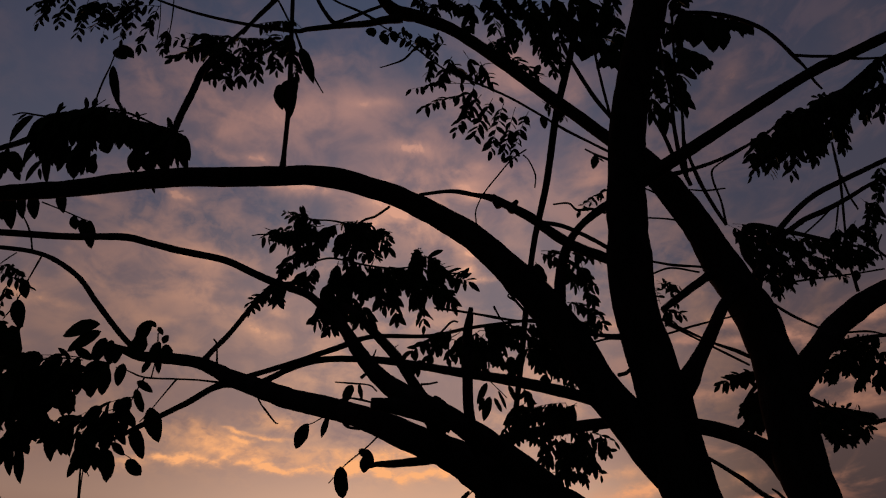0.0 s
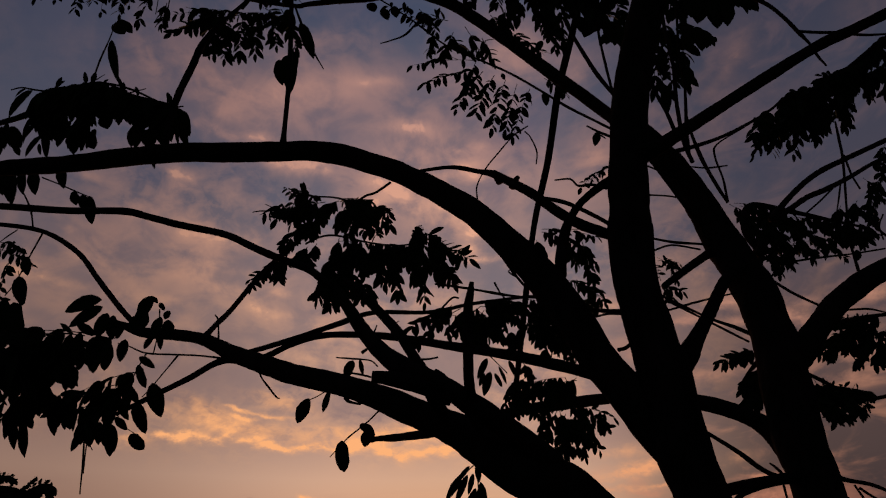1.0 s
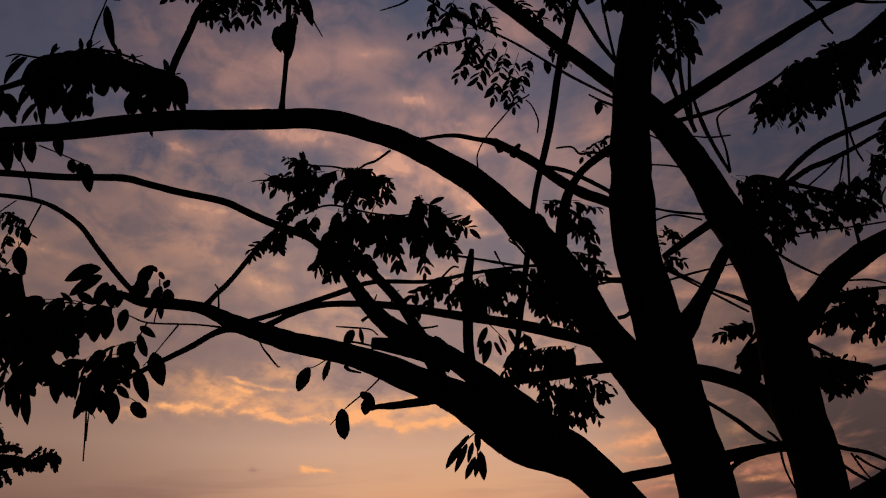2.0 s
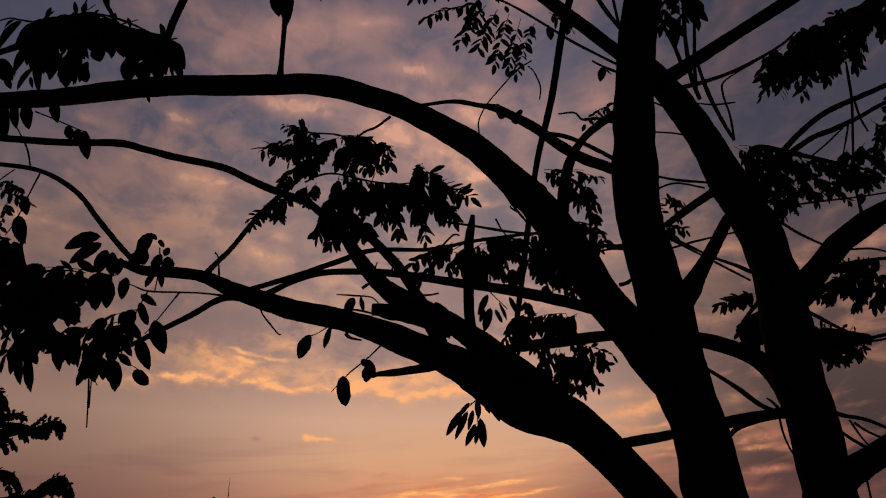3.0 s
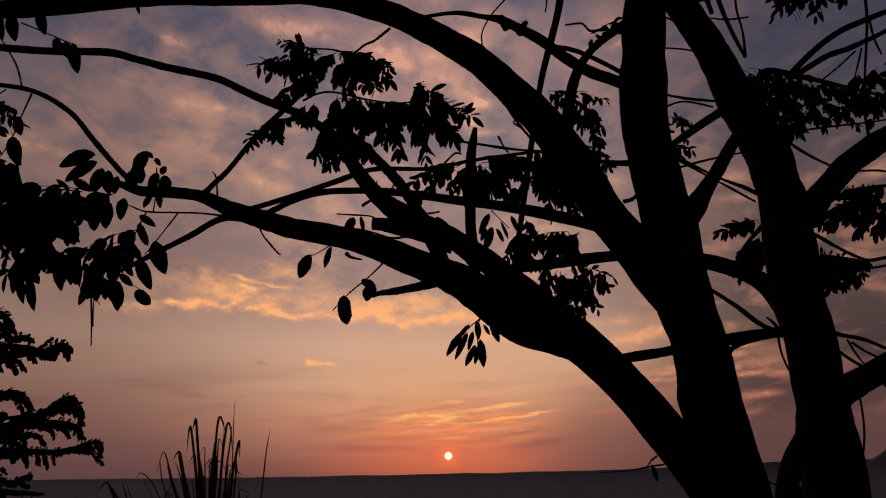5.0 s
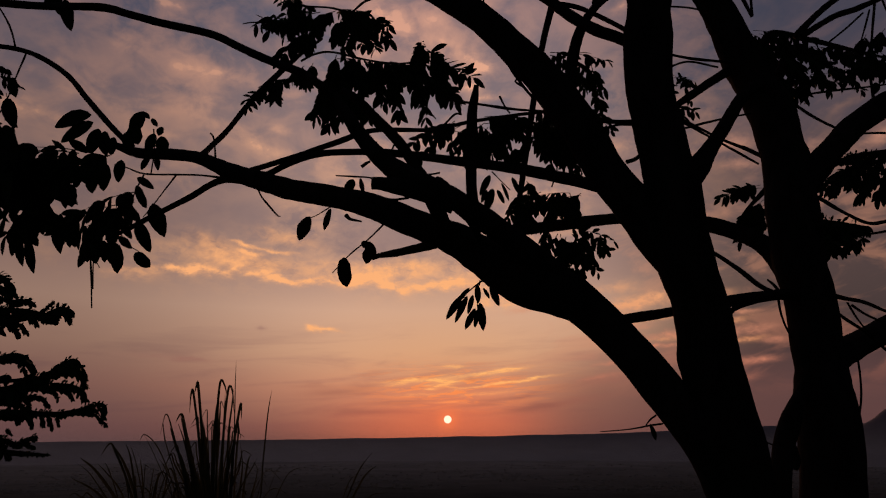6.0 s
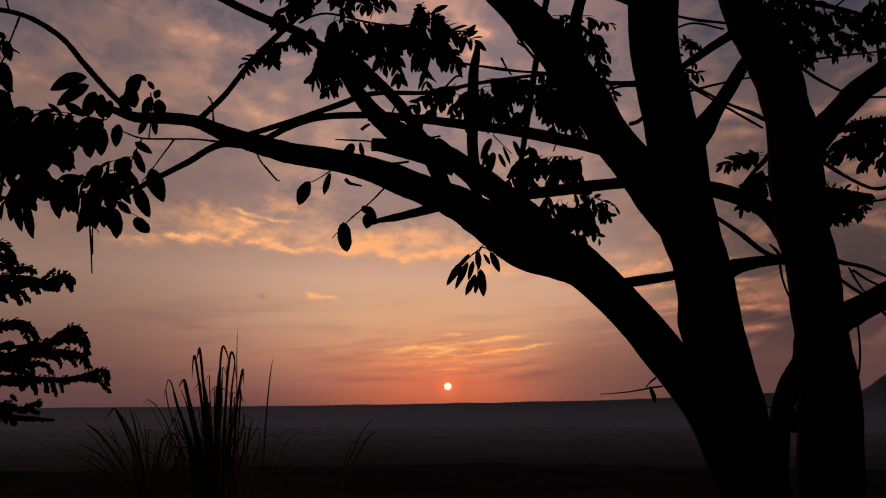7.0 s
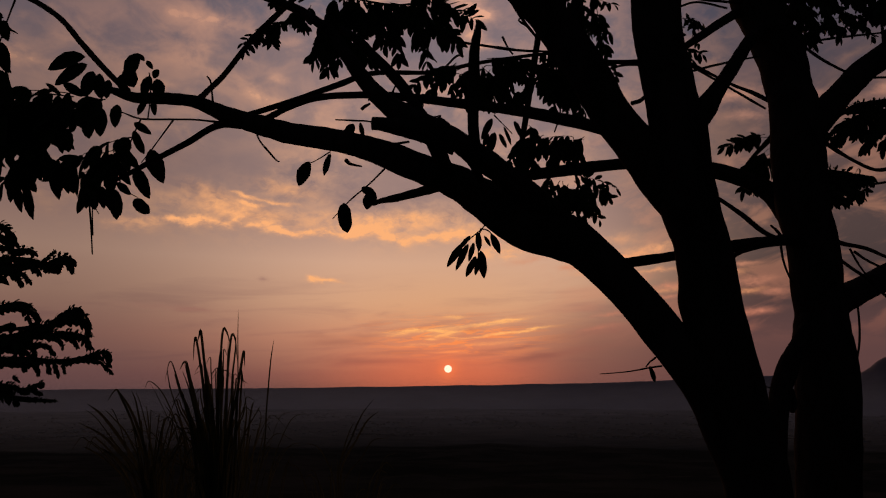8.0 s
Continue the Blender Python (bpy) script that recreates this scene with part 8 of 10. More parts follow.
limb(tree_d, "twig", [(5.631, 8.000, 7.111, 0.0124), (5.366, 8.000, 6.876, 0.0124), (5.114, 8.000, 6.674, 0.0124)])
limb(tree_d, "twig", [(5.976, 8.000, 6.544, 0.0177), (6.036, 8.000, 6.363, 0.0175), (6.147, 8.000, 6.228, 0.0172)])
limb(tree_d, "twig", [(6.161, 8.000, 6.634, 0.0118), (6.049, 8.000, 6.453, 0.0117), (6.032, 8.000, 6.230, 0.0115)])
limb(tree_d, "trunk", [(4.387, 8.240, -0.600, 0.2033), (4.389, 8.240, -0.417, 0.1684), (4.393, 8.240, -0.028, 0.1394), (4.401, 8.240, 0.773, 0.1255), (4.411, 8.240, 1.689, 0.1162), (4.420, 8.240, 2.117, 0.1150), (4.435, 8.240, 2.725, 0.1147), (4.403, 8.240, 3.332, 0.1138), (4.273, 8.160, 3.769, 0.1102), (4.272, 8.160, 4.352, 0.1075), (4.259, 8.080, 4.891, 0.0963), (4.225, 8.080, 5.324, 0.0884), (4.128, 8.000, 5.608, 0.0790), (4.403, 8.000, 6.249, 0.0760), (4.662, 8.000, 6.587, 0.0628)])
limb(tree_d, "branch", [(4.309, 8.000, 6.075, 0.0590), (4.198, 8.000, 6.429, 0.0562), (4.357, 8.000, 6.794, 0.0466), (4.884, 8.000, 6.695, 0.0344), (5.393, 8.000, 6.551, 0.0243), (5.896, 8.000, 6.410, 0.0147)])
limb(tree_d, "branch", [(4.266, 8.480, 4.811, 0.0394), (4.228, 8.640, 4.752, 0.0335), (4.109, 8.800, 4.612, 0.0216), (3.953, 8.800, 4.418, 0.0122)])
limb(tree_d, "branch", [(4.681, 8.000, 7.790, 0.0339), (5.418, 8.000, 8.481, 0.0341), (6.343, 8.000, 9.221, 0.0376), (7.438, 8.000, 10.083, 0.0410), (8.312, 8.000, 10.605, 0.0437), (8.998, 8.000, 10.872, 0.0485)])
spray(tree_d, (7.720, 7.886, 10.218), (6.382, 8.145, 9.116), 0.211, 13, 0.1, 0.55, seed=253)
spray(tree_d, (7.279, 8.006, 9.832), (6.141, 8.112, 8.971), 0.213, 13, 0.1, 0.55, seed=254)
spray(tree_d, (6.989, 7.983, 9.561), (5.567, 7.779, 8.453), 0.212, 13, 0.1, 0.55, seed=255)
spray(tree_d, (6.382, 7.782, 9.131), (5.447, 8.067, 8.481), 0.208, 13, 0.1, 0.55, seed=256)
spray(tree_d, (6.340, 8.206, 9.173), (5.334, 8.252, 8.413), 0.219, 13, 0.1, 0.55, seed=257)
spray(tree_d, (5.615, 7.801, 8.583), (4.935, 8.123, 8.095), 0.209, 13, 0.1, 0.5, seed=258)
spray(tree_d, (5.527, 8.091, 8.729), (4.428, 7.677, 7.445), 0.218, 13, 0.1, 0.45, seed=259)
spray(tree_d, (5.188, 7.806, 8.264), (4.728, 7.780, 7.518), 0.209, 13, 0.1, 0.5, seed=260)
spray(tree_d, (5.795, 8.144, 8.656), (5.186, 7.988, 7.669), 0.216, 13, 0.1, 0.5, seed=261)
spray(tree_d, (5.948, 7.948, 8.596), (5.740, 8.175, 8.124), 0.210, 13, 0.1, 0.5, seed=262)
spray(tree_d, (6.436, 8.035, 8.896), (6.264, 8.207, 8.362), 0.211, 13, 0.1, 0.55, seed=263)
spray(tree_d, (7.035, 8.133, 9.460), (6.501, 7.841, 8.605), 0.214, 13, 0.1, 0.55, seed=264)
spray(tree_d, (7.514, 8.011, 9.706), (7.070, 8.155, 8.995), 0.210, 13, 0.1, 0.55, seed=265)
spray(tree_d, (6.183, 7.798, 9.031), (5.662, 7.612, 8.748), 0.209, 13, 0.1, 0.6, seed=266)
spray(tree_d, (7.220, 7.845, 9.921), (6.898, 8.089, 9.669), 0.211, 13, 0.1, 0.6, seed=267)
spray(tree_d, (6.015, 7.832, 8.718), (5.616, 8.153, 8.327), 0.208, 13, 0.1, 0.6, seed=268)
spray(tree_d, (5.014, 7.884, 8.443), (4.535, 7.710, 7.824), 0.214, 13, 0.1, 0.5, seed=269)
spray(tree_d, (5.984, 8.093, 9.074), (5.472, 8.250, 8.928), 0.218, 13, 0.1, 0.6, seed=270)
spray(tree_d, (6.929, 8.067, 9.521), (6.077, 7.869, 8.581), 0.214, 13, 0.1, 0.6, seed=271)
spray(tree_d, (6.473, 7.879, 8.986), (6.015, 8.298, 8.554), 0.208, 13, 0.1, 0.55, seed=272)
lone_leaf(tree_d, (5.934, 8.000, 9.203), (6.075, 8.000, 9.225), 0.5)
lone_leaf(tree_d, (4.787, 8.000, 8.379), (4.817, 8.000, 8.160), 0.5)
spray(tree_d, (4.025, 7.795, 6.710), (4.677, 7.661, 6.482), 0.163, 12, 0.08, 0.6, seed=273)
spray(tree_d, (4.290, 7.896, 6.681), (5.043, 8.080, 6.559), 0.163, 12, 0.08, 0.6, seed=274)
spray(tree_d, (4.532, 7.970, 6.588), (5.518, 8.204, 6.629), 0.162, 12, 0.08, 0.6, seed=275)
spray(tree_d, (4.973, 8.223, 6.647), (5.889, 8.392, 6.741), 0.164, 12, 0.08, 0.55, seed=276)
spray(tree_d, (5.221, 7.993, 6.503), (5.766, 7.862, 6.240), 0.157, 12, 0.08, 0.55, seed=277)
spray(tree_d, (5.537, 7.854, 6.504), (5.967, 8.320, 6.324), 0.152, 12, 0.08, 0.55, seed=278)
spray(tree_d, (4.685, 8.041, 6.448), (4.604, 7.994, 5.896), 0.161, 12, 0.08, 0.5, seed=279)
spray(tree_d, (4.709, 7.824, 6.317), (4.880, 7.800, 5.872), 0.156, 12, 0.08, 0.55, seed=280)
spray(tree_d, (4.459, 7.978, 6.594), (4.427, 7.671, 6.058), 0.163, 12, 0.08, 0.6, seed=281)
spray(tree_d, (4.505, 7.937, 6.211), (4.442, 7.914, 5.688), 0.158, 12, 0.08, 0.5, seed=282)
spray(tree_d, (5.052, 8.047, 6.357), (5.176, 7.860, 6.030), 0.158, 12, 0.08, 0.55, seed=283)
spray(tree_d, (4.347, 8.166, 6.807), (4.156, 7.676, 6.149), 0.169, 12, 0.08, 0.6, seed=284)
spray(tree_d, (5.351, 7.881, 6.344), (5.365, 7.651, 6.035), 0.153, 12, 0.08, 0.6, seed=285)
spray(tree_d, (4.014, 7.830, 6.597), (4.183, 7.791, 6.392), 0.163, 12, 0.08, 0.6, seed=286)
spray(tree_d, (4.743, 7.829, 6.146), (4.643, 8.165, 5.901), 0.154, 12, 0.08, 0.5, seed=287)
spray(tree_d, (6.094, 8.026, 7.269), (6.410, 8.173, 6.978), 0.158, 12, 0.08, 0.5, seed=288)
spray(tree_d, (6.301, 8.109, 7.526), (6.753, 8.019, 7.556), 0.161, 12, 0.08, 0.5, seed=289)
spray(tree_d, (6.230, 7.891, 7.173), (5.839, 7.813, 6.565), 0.154, 12, 0.08, 0.5, seed=290)
spray(tree_d, (5.479, 7.807, 6.656), (5.538, 8.136, 6.541), 0.153, 12, 0.08, 0.5, seed=291)
spray(tree_d, (5.791, 7.881, 6.792), (5.531, 7.901, 6.399), 0.154, 12, 0.08, 0.5, seed=292)
spray(tree_d, (6.152, 8.152, 6.967), (6.117, 8.155, 6.592), 0.158, 12, 0.08, 0.5, seed=293)
spray(tree_d, (6.656, 8.081, 7.912), (6.084, 7.706, 7.044), 0.161, 12, 0.08, 0.5, seed=294)
spray(tree_d, (5.811, 8.059, 6.537), (5.844, 7.864, 6.240), 0.154, 12, 0.08, 0.5, seed=295)
spray(tree_d, (5.613, 7.906, 6.673), (6.032, 8.177, 6.794), 0.154, 12, 0.08, 0.6, seed=296)
spray(tree_d, (4.523, 8.216, 6.789), (4.656, 7.633, 6.160), 0.169, 12, 0.08, 0.6, seed=297)
spray(tree_d, (4.747, 8.090, 6.614), (5.202, 8.058, 6.317), 0.163, 12, 0.08, 0.6, seed=298)
spray(tree_d, (5.005, 7.904, 6.433), (5.504, 7.938, 6.244), 0.156, 12, 0.08, 0.6, seed=299)
spray(tree_d, (5.365, 7.977, 6.492), (5.678, 7.777, 6.105), 0.156, 12, 0.08, 0.55, seed=300)
spray(tree_d, (4.549, 7.922, 6.423), (4.770, 8.074, 6.111), 0.160, 12, 0.08, 0.55, seed=301)
spray(tree_d, (4.235, 8.065, 6.838), (4.779, 8.262, 6.768), 0.168, 12, 0.08, 0.65, seed=302)
lone_leaf(tree_d, (5.625, 8.000, 6.077), (5.594, 8.000, 5.922), 0.7)
spray(tree_d, (4.361, 8.776, 4.921), (3.757, 8.747, 4.772), 0.172, 12, 0.1, 0.4, seed=311)
spray(tree_d, (4.270, 8.650, 4.915), (3.976, 8.730, 4.828), 0.170, 12, 0.1, 0.5, seed=312)
spray(tree_d, (4.286, 8.623, 4.706), (4.001, 8.843, 4.392), 0.167, 12, 0.1, 0.5, seed=313)
spray(tree_d, (4.406, 9.020, 4.683), (4.014, 8.880, 4.211), 0.173, 12, 0.1, 0.5, seed=314)
spray(tree_d, (4.424, 8.862, 4.550), (4.006, 8.604, 4.168), 0.169, 12, 0.1, 0.5, seed=315)
spray(tree_d, (7.514, 8.206, 9.970), (6.304, 7.687, 9.040), 0.211, 13, 0.05, 0.6, seed=335)
spray(tree_d, (7.070, 8.051, 9.691), (6.566, 8.399, 9.598), 0.208, 13, 0.05, 0.6, seed=336)
spray(tree_d, (6.879, 8.225, 9.678), (5.661, 7.795, 8.747), 0.213, 13, 0.05, 0.6, seed=337)
spray(tree_d, (6.260, 7.895, 9.122), (5.553, 8.129, 8.762), 0.205, 13, 0.05, 0.6, seed=338)
spray(tree_d, (6.114, 8.147, 9.122), (5.038, 7.812, 8.326), 0.212, 13, 0.05, 0.6, seed=339)
spray(tree_d, (5.653, 7.974, 8.738), (5.181, 8.456, 8.527), 0.208, 13, 0.05, 0.55, seed=340)
spray(tree_d, (6.753, 7.966, 9.425), (6.575, 8.420, 9.001), 0.206, 13, 0.05, 0.55, seed=341)
spray(tree_d, (6.327, 7.869, 9.097), (6.041, 8.334, 8.584), 0.204, 13, 0.05, 0.55, seed=342)
spray(tree_d, (5.978, 7.874, 8.814), (5.613, 8.195, 8.251), 0.204, 13, 0.05, 0.5, seed=343)
spray(tree_d, (5.735, 7.990, 8.693), (5.373, 8.295, 8.170), 0.207, 13, 0.05, 0.5, seed=344)
spray(tree_d, (5.445, 8.017, 8.551), (5.104, 8.212, 8.109), 0.208, 13, 0.05, 0.5, seed=345)
spray(tree_d, (7.373, 8.125, 9.698), (6.443, 7.681, 8.687), 0.207, 13, 0.05, 0.55, seed=346)
spray(tree_d, (7.610, 7.967, 9.787), (6.851, 7.911, 9.010), 0.203, 13, 0.05, 0.55, seed=347)
spray(tree_d, (5.757, 7.970, 8.505), (5.741, 7.988, 8.135), 0.204, 13, 0.05, 0.5, seed=348)
spray(tree_d, (6.029, 7.941, 8.589), (6.508, 8.454, 8.735), 0.203, 13, 0.05, 0.5, seed=349)
spray(tree_d, (4.301, 8.658, 4.643), (4.011, 8.759, 4.402), 0.169, 12, 0.08, 0.5, seed=355)
spray(tree_d, (4.337, 8.793, 4.530), (3.989, 8.566, 4.187), 0.171, 12, 0.08, 0.5, seed=356)
spray(tree_d, (4.462, 8.918, 4.692), (4.082, 8.594, 4.426), 0.174, 12, 0.08, 0.6, seed=357)
spray(tree_d, (4.439, 8.081, 6.273), (4.854, 7.779, 5.978), 0.148, 12, 0.05, 0.6, seed=400)
spray(tree_d, (4.555, 8.110, 6.208), (5.120, 7.869, 5.989), 0.148, 12, 0.05, 0.6, seed=401)
spray(tree_d, (4.657, 7.784, 6.060), (5.580, 7.982, 6.198), 0.140, 12, 0.05, 0.6, seed=402)
spray(tree_d, (4.545, 7.848, 6.041), (4.723, 8.064, 5.883), 0.142, 12, 0.05, 0.5, seed=403)
spray(tree_d, (4.470, 8.081, 6.232), (4.408, 7.879, 5.846), 0.147, 12, 0.05, 0.5, seed=404)
spray(tree_d, (5.074, 8.097, 6.282), (5.606, 7.820, 6.183), 0.144, 12, 0.05, 0.6, seed=405)
spray(tree_d, (4.165, 8.201, 6.960), (4.549, 8.035, 6.451), 0.153, 12, 0.05, 0.6, seed=406)
spray(tree_d, (4.197, 8.169, 6.701), (4.510, 8.003, 6.268), 0.152, 12, 0.05, 0.6, seed=407)
spray(tree_d, (4.244, 7.997, 6.510), (4.800, 8.266, 6.339), 0.147, 12, 0.05, 0.6, seed=408)
spray(tree_d, (5.142, 7.861, 6.168), (5.620, 8.306, 6.137), 0.138, 12, 0.05, 0.5, seed=409)
spray(tree_d, (6.107, 8.588, 5.359), (5.331, 8.396, 5.119), 0.177, 12, 0.1, 0.5, single=True, seed=303)
spray(tree_d, (5.946, 8.485, 5.232), (5.169, 8.680, 4.832), 0.174, 12, 0.1, 0.45, single=True, seed=304)
spray(tree_d, (5.650, 8.404, 5.160), (5.371, 8.687, 4.994), 0.175, 12, 0.1, 0.5, single=True, seed=305)
spray(tree_d, (5.741, 8.446, 5.136), (5.642, 8.743, 4.769), 0.174, 12, 0.1, 0.5, single=True, seed=306)
spray(tree_d, (5.975, 8.455, 5.136), (5.683, 8.468, 4.668), 0.171, 12, 0.1, 0.5, single=True, seed=307)
spray(tree_d, (6.279, 8.599, 5.111), (5.878, 8.609, 4.796), 0.172, 12, 0.1, 0.5, single=True, seed=308)
spray(tree_d, (5.642, 8.599, 5.285), (5.492, 8.674, 4.906), 0.179, 12, 0.1, 0.5, single=True, seed=309)
spray(tree_d, (5.522, 8.609, 5.125), (5.045, 8.599, 4.804), 0.179, 12, 0.1, 0.4, single=True, seed=310)
spray(tree_d, (4.558, 8.062, 4.238), (4.925, 8.086, 4.031), 0.149, 12, 0.1, 0.5, single=True, seed=316)
spray(tree_d, (4.533, 7.916, 4.155), (5.135, 8.074, 3.954), 0.146, 12, 0.1, 0.4, single=True, seed=317)
spray(tree_d, (4.637, 7.994, 4.143), (4.606, 7.897, 3.737), 0.145, 12, 0.1, 0.5, single=True, seed=318)
spray(tree_d, (4.604, 8.108, 4.325), (4.730, 8.168, 3.917), 0.151, 12, 0.1, 0.6, single=True, seed=319)
spray(tree_d, (4.844, 8.030, 4.083), (4.875, 7.856, 3.824), 0.144, 12, 0.1, 0.4, single=True, seed=320)
spray(tree_d, (4.391, 7.951, 4.147), (4.922, 8.069, 4.055), 0.137, 12, 0.08, 0.55, seed=350)
spray(tree_d, (4.332, 7.835, 4.022), (4.674, 7.873, 3.805), 0.136, 12, 0.08, 0.55, seed=351)
spray(tree_d, (4.523, 8.074, 4.151), (5.079, 7.999, 4.072), 0.141, 12, 0.08, 0.6, seed=352)
spray(tree_d, (4.474, 7.952, 4.004), (4.771, 7.861, 3.765), 0.137, 12, 0.08, 0.5, seed=353)
spray(tree_d, (4.458, 8.035, 4.211), (4.662, 7.985, 4.013), 0.139, 12, 0.08, 0.6, seed=354)
limb(tree_d, "branch", [(4.250, 8.200, 4.500, 0.0423), (4.690, 8.200, 4.791, 0.0359), (5.204, 8.300, 5.118, 0.0296), (5.611, 8.300, 5.224, 0.0261), (6.155, 8.300, 5.280, 0.0224)])
limb(tree_d, "branch", [(4.272, 8.200, 4.071, 0.0412), (4.597, 8.200, 4.235, 0.0347), (4.931, 8.200, 4.187, 0.0277), (5.246, 8.200, 4.091, 0.0172), (5.685, 8.200, 4.154, 0.0138)])

plume(tree_d, [(5.355, 8.143, 5.107), (5.262, 8.327, 4.964), (4.948, 8.222, 4.643)], 0.153, 0.42, seed=780, lift=0.3, hang=0.7)
plume(tree_d, [(5.744, 8.362, 5.156), (5.556, 8.375, 4.884), (5.131, 8.039, 4.501)], 0.182, 0.42, seed=781, lift=0.3, hang=0.7)
plume(tree_d, [(4.994, 8.008, 5.003), (5.481, 8.502, 5.296), (5.601, 8.156, 5.188)], 0.102, 0.42, seed=782, lift=0.3, hang=0.7)
plume(tree_d, [(5.615, 8.141, 4.835), (5.834, 8.597, 4.706)], 0.177, 0.42, seed=783, lift=0.3, hang=0.7)
plume(tree_d, [(4.669, 8.082, 4.241), (5.077, 8.302, 4.277), (5.212, 8.086, 4.155)], 0.198, 0.42, seed=790, lift=0.3, hang=0.7)
plume(tree_d, [(4.783, 8.183, 4.143), (4.799, 7.890, 3.967), (5.140, 8.181, 3.947)], 0.166, 0.42, seed=791, lift=0.3, hang=0.7)
plume(tree_d, [(4.753, 8.321, 4.135), (4.646, 8.114, 3.892)], 0.148, 0.42, seed=792, lift=0.3, hang=0.7)

# ---- tall grass ----
reeds = thing("grass_clump", (-3.041, 10.400, land_height(-3.041, 10.400) - 0.05), "clump of tall dark reed grass with bent tips", "tall grass", "tall grass on the brow")
blade(reeds, ((-3.067, 10.380, -0.855), (-3.125, 10.382, -0.109), (-3.204, 10.432, 0.735), (-3.282, 10.384, 2.028), (-3.294, 10.432, 2.500), (-3.236, 10.448, 2.451), (-3.164, 10.416, 2.263)), 0.0321)
blade(reeds, ((-3.068, 10.332, -0.843), (-3.155, 10.350, -0.104), (-3.224, 10.320, 0.589), (-3.302, 10.416, 1.537), (-3.283, 10.336, 2.026), (-3.306, 10.416, 2.238)), 0.0481)
blade(reeds, ((-3.065, 10.428, -0.866), (-3.094, 10.414, -0.115), (-3.105, 10.352, 0.585), (-3.164, 10.368, 1.699), (-3.153, 10.384, 2.378), (-3.093, 10.384, 2.361), (-3.063, 10.464, 2.031)), 0.0321)
blade(reeds, ((-3.024, 10.356, -0.849), (-3.043, 10.410, -0.114), (-3.042, 10.416, 0.579), (-3.083, 10.336, 1.618), (-3.071, 10.352, 2.151), (-3.088, 10.416, 2.397)), 0.0267)
blade(reeds, ((-3.116, 10.432, -0.867), (-3.223, 10.424, -0.116), (-3.333, 10.416, 0.658), (-3.498, 10.448, 1.700), (-3.610, 10.400, 2.447), (-3.612, 10.336, 2.425), (-3.669, 10.448, 2.324)), 0.0374)
blade(reeds, ((-3.137, 10.468, -0.876), (-3.249, 10.426, -0.117), (-3.364, 10.384, 0.661), (-3.507, 10.368, 1.618), (-3.652, 10.352, 2.326), (-3.685, 10.352, 2.309), (-3.681, 10.352, 2.027)), 0.0321)
blade(reeds, ((-3.095, 10.396, -0.858), (-3.197, 10.422, -0.116), (-3.261, 10.352, 0.508), (-3.380, 10.336, 1.376), (-3.558, 10.480, 2.032), (-3.617, 10.480, 2.386)), 0.0374)
blade(reeds, ((-3.004, 10.320, -0.840), (-3.017, 10.408, -0.114), (-2.992, 10.400, 0.502), (-3.000, 10.352, 1.537), (-3.000, 10.480, 2.032), (-2.956, 10.416, 2.179), (-2.948, 10.464, 1.948)), 0.0374)
blade(reeds, ((-3.035, 10.460, -0.874), (-2.991, 10.406, -0.113), (-2.942, 10.384, 0.427), (-2.989, 10.480, 1.291), (-2.944, 10.336, 1.780), (-2.973, 10.384, 1.904), (-2.909, 10.384, 1.658)), 0.0267)
blade(reeds, ((-3.125, 10.364, -0.851), (-3.300, 10.430, -0.117), (-3.439, 10.400, 0.503), (-3.653, 10.480, 1.373), (-3.782, 10.416, 1.947), (-3.820, 10.368, 2.020), (-3.859, 10.320, 1.903)), 0.0374)
blade(reeds, ((-3.104, 10.328, -0.842), (-3.275, 10.428, -0.117), (-3.409, 10.432, 0.499), (-3.578, 10.416, 1.214), (-3.712, 10.368, 1.700), (-3.802, 10.320, 2.026)), 0.0374)
blade(reeds, ((-3.146, 10.400, -0.859), (-3.326, 10.432, -0.117), (-3.469, 10.368, 0.506), (-3.720, 10.336, 1.297), (-3.964, 10.480, 1.825), (-4.017, 10.336, 2.027), (-4.126, 10.480, 1.742)), 0.0214)
blade(reeds, ((-3.167, 10.436, -0.868), (-3.352, 10.434, -0.118), (-3.537, 10.464, 0.418), (-3.667, 10.320, 1.217), (-3.873, 10.416, 1.619), (-3.939, 10.320, 1.862)), 0.0428)
blade(reeds, ((-3.188, 10.472, -0.877), (-3.378, 10.436, -0.118), (-3.567, 10.432, 0.422), (-3.743, 10.336, 1.058), (-3.994, 10.384, 1.619), (-4.042, 10.320, 1.903), (-3.992, 10.336, 1.619)), 0.0160)
blade(reeds, ((-3.035, 10.460, -0.874), (-2.991, 10.406, -0.113), (-3.016, 10.416, 1.496), (-3.035, 10.400, 2.029), (-3.080, 10.464, 2.452), (-3.050, 10.320, 2.794)), 0.0160)
blade(reeds, ((-2.909, 10.340, -0.845), (-2.774, 10.458, -0.122), (-2.602, 10.448, 0.733), (-2.586, 10.448, 1.373), (-2.545, 10.384, 2.028), (-2.507, 10.368, 2.360)), 0.0214)
blade(reeds, ((-2.994, 10.388, -0.857), (-2.940, 10.402, -0.113), (-2.861, 10.400, 0.347), (-2.812, 10.368, 1.055), (-2.776, 10.352, 1.375), (-2.761, 10.432, 1.455)), 0.0267)
blade(reeds, ((-3.005, 10.492, -0.882), (-2.889, 10.398, -0.112), (-2.780, 10.416, 0.268), (-2.742, 10.464, 0.811), (-2.665, 10.464, 1.211), (-2.736, 10.480, 1.372)), 0.0160)
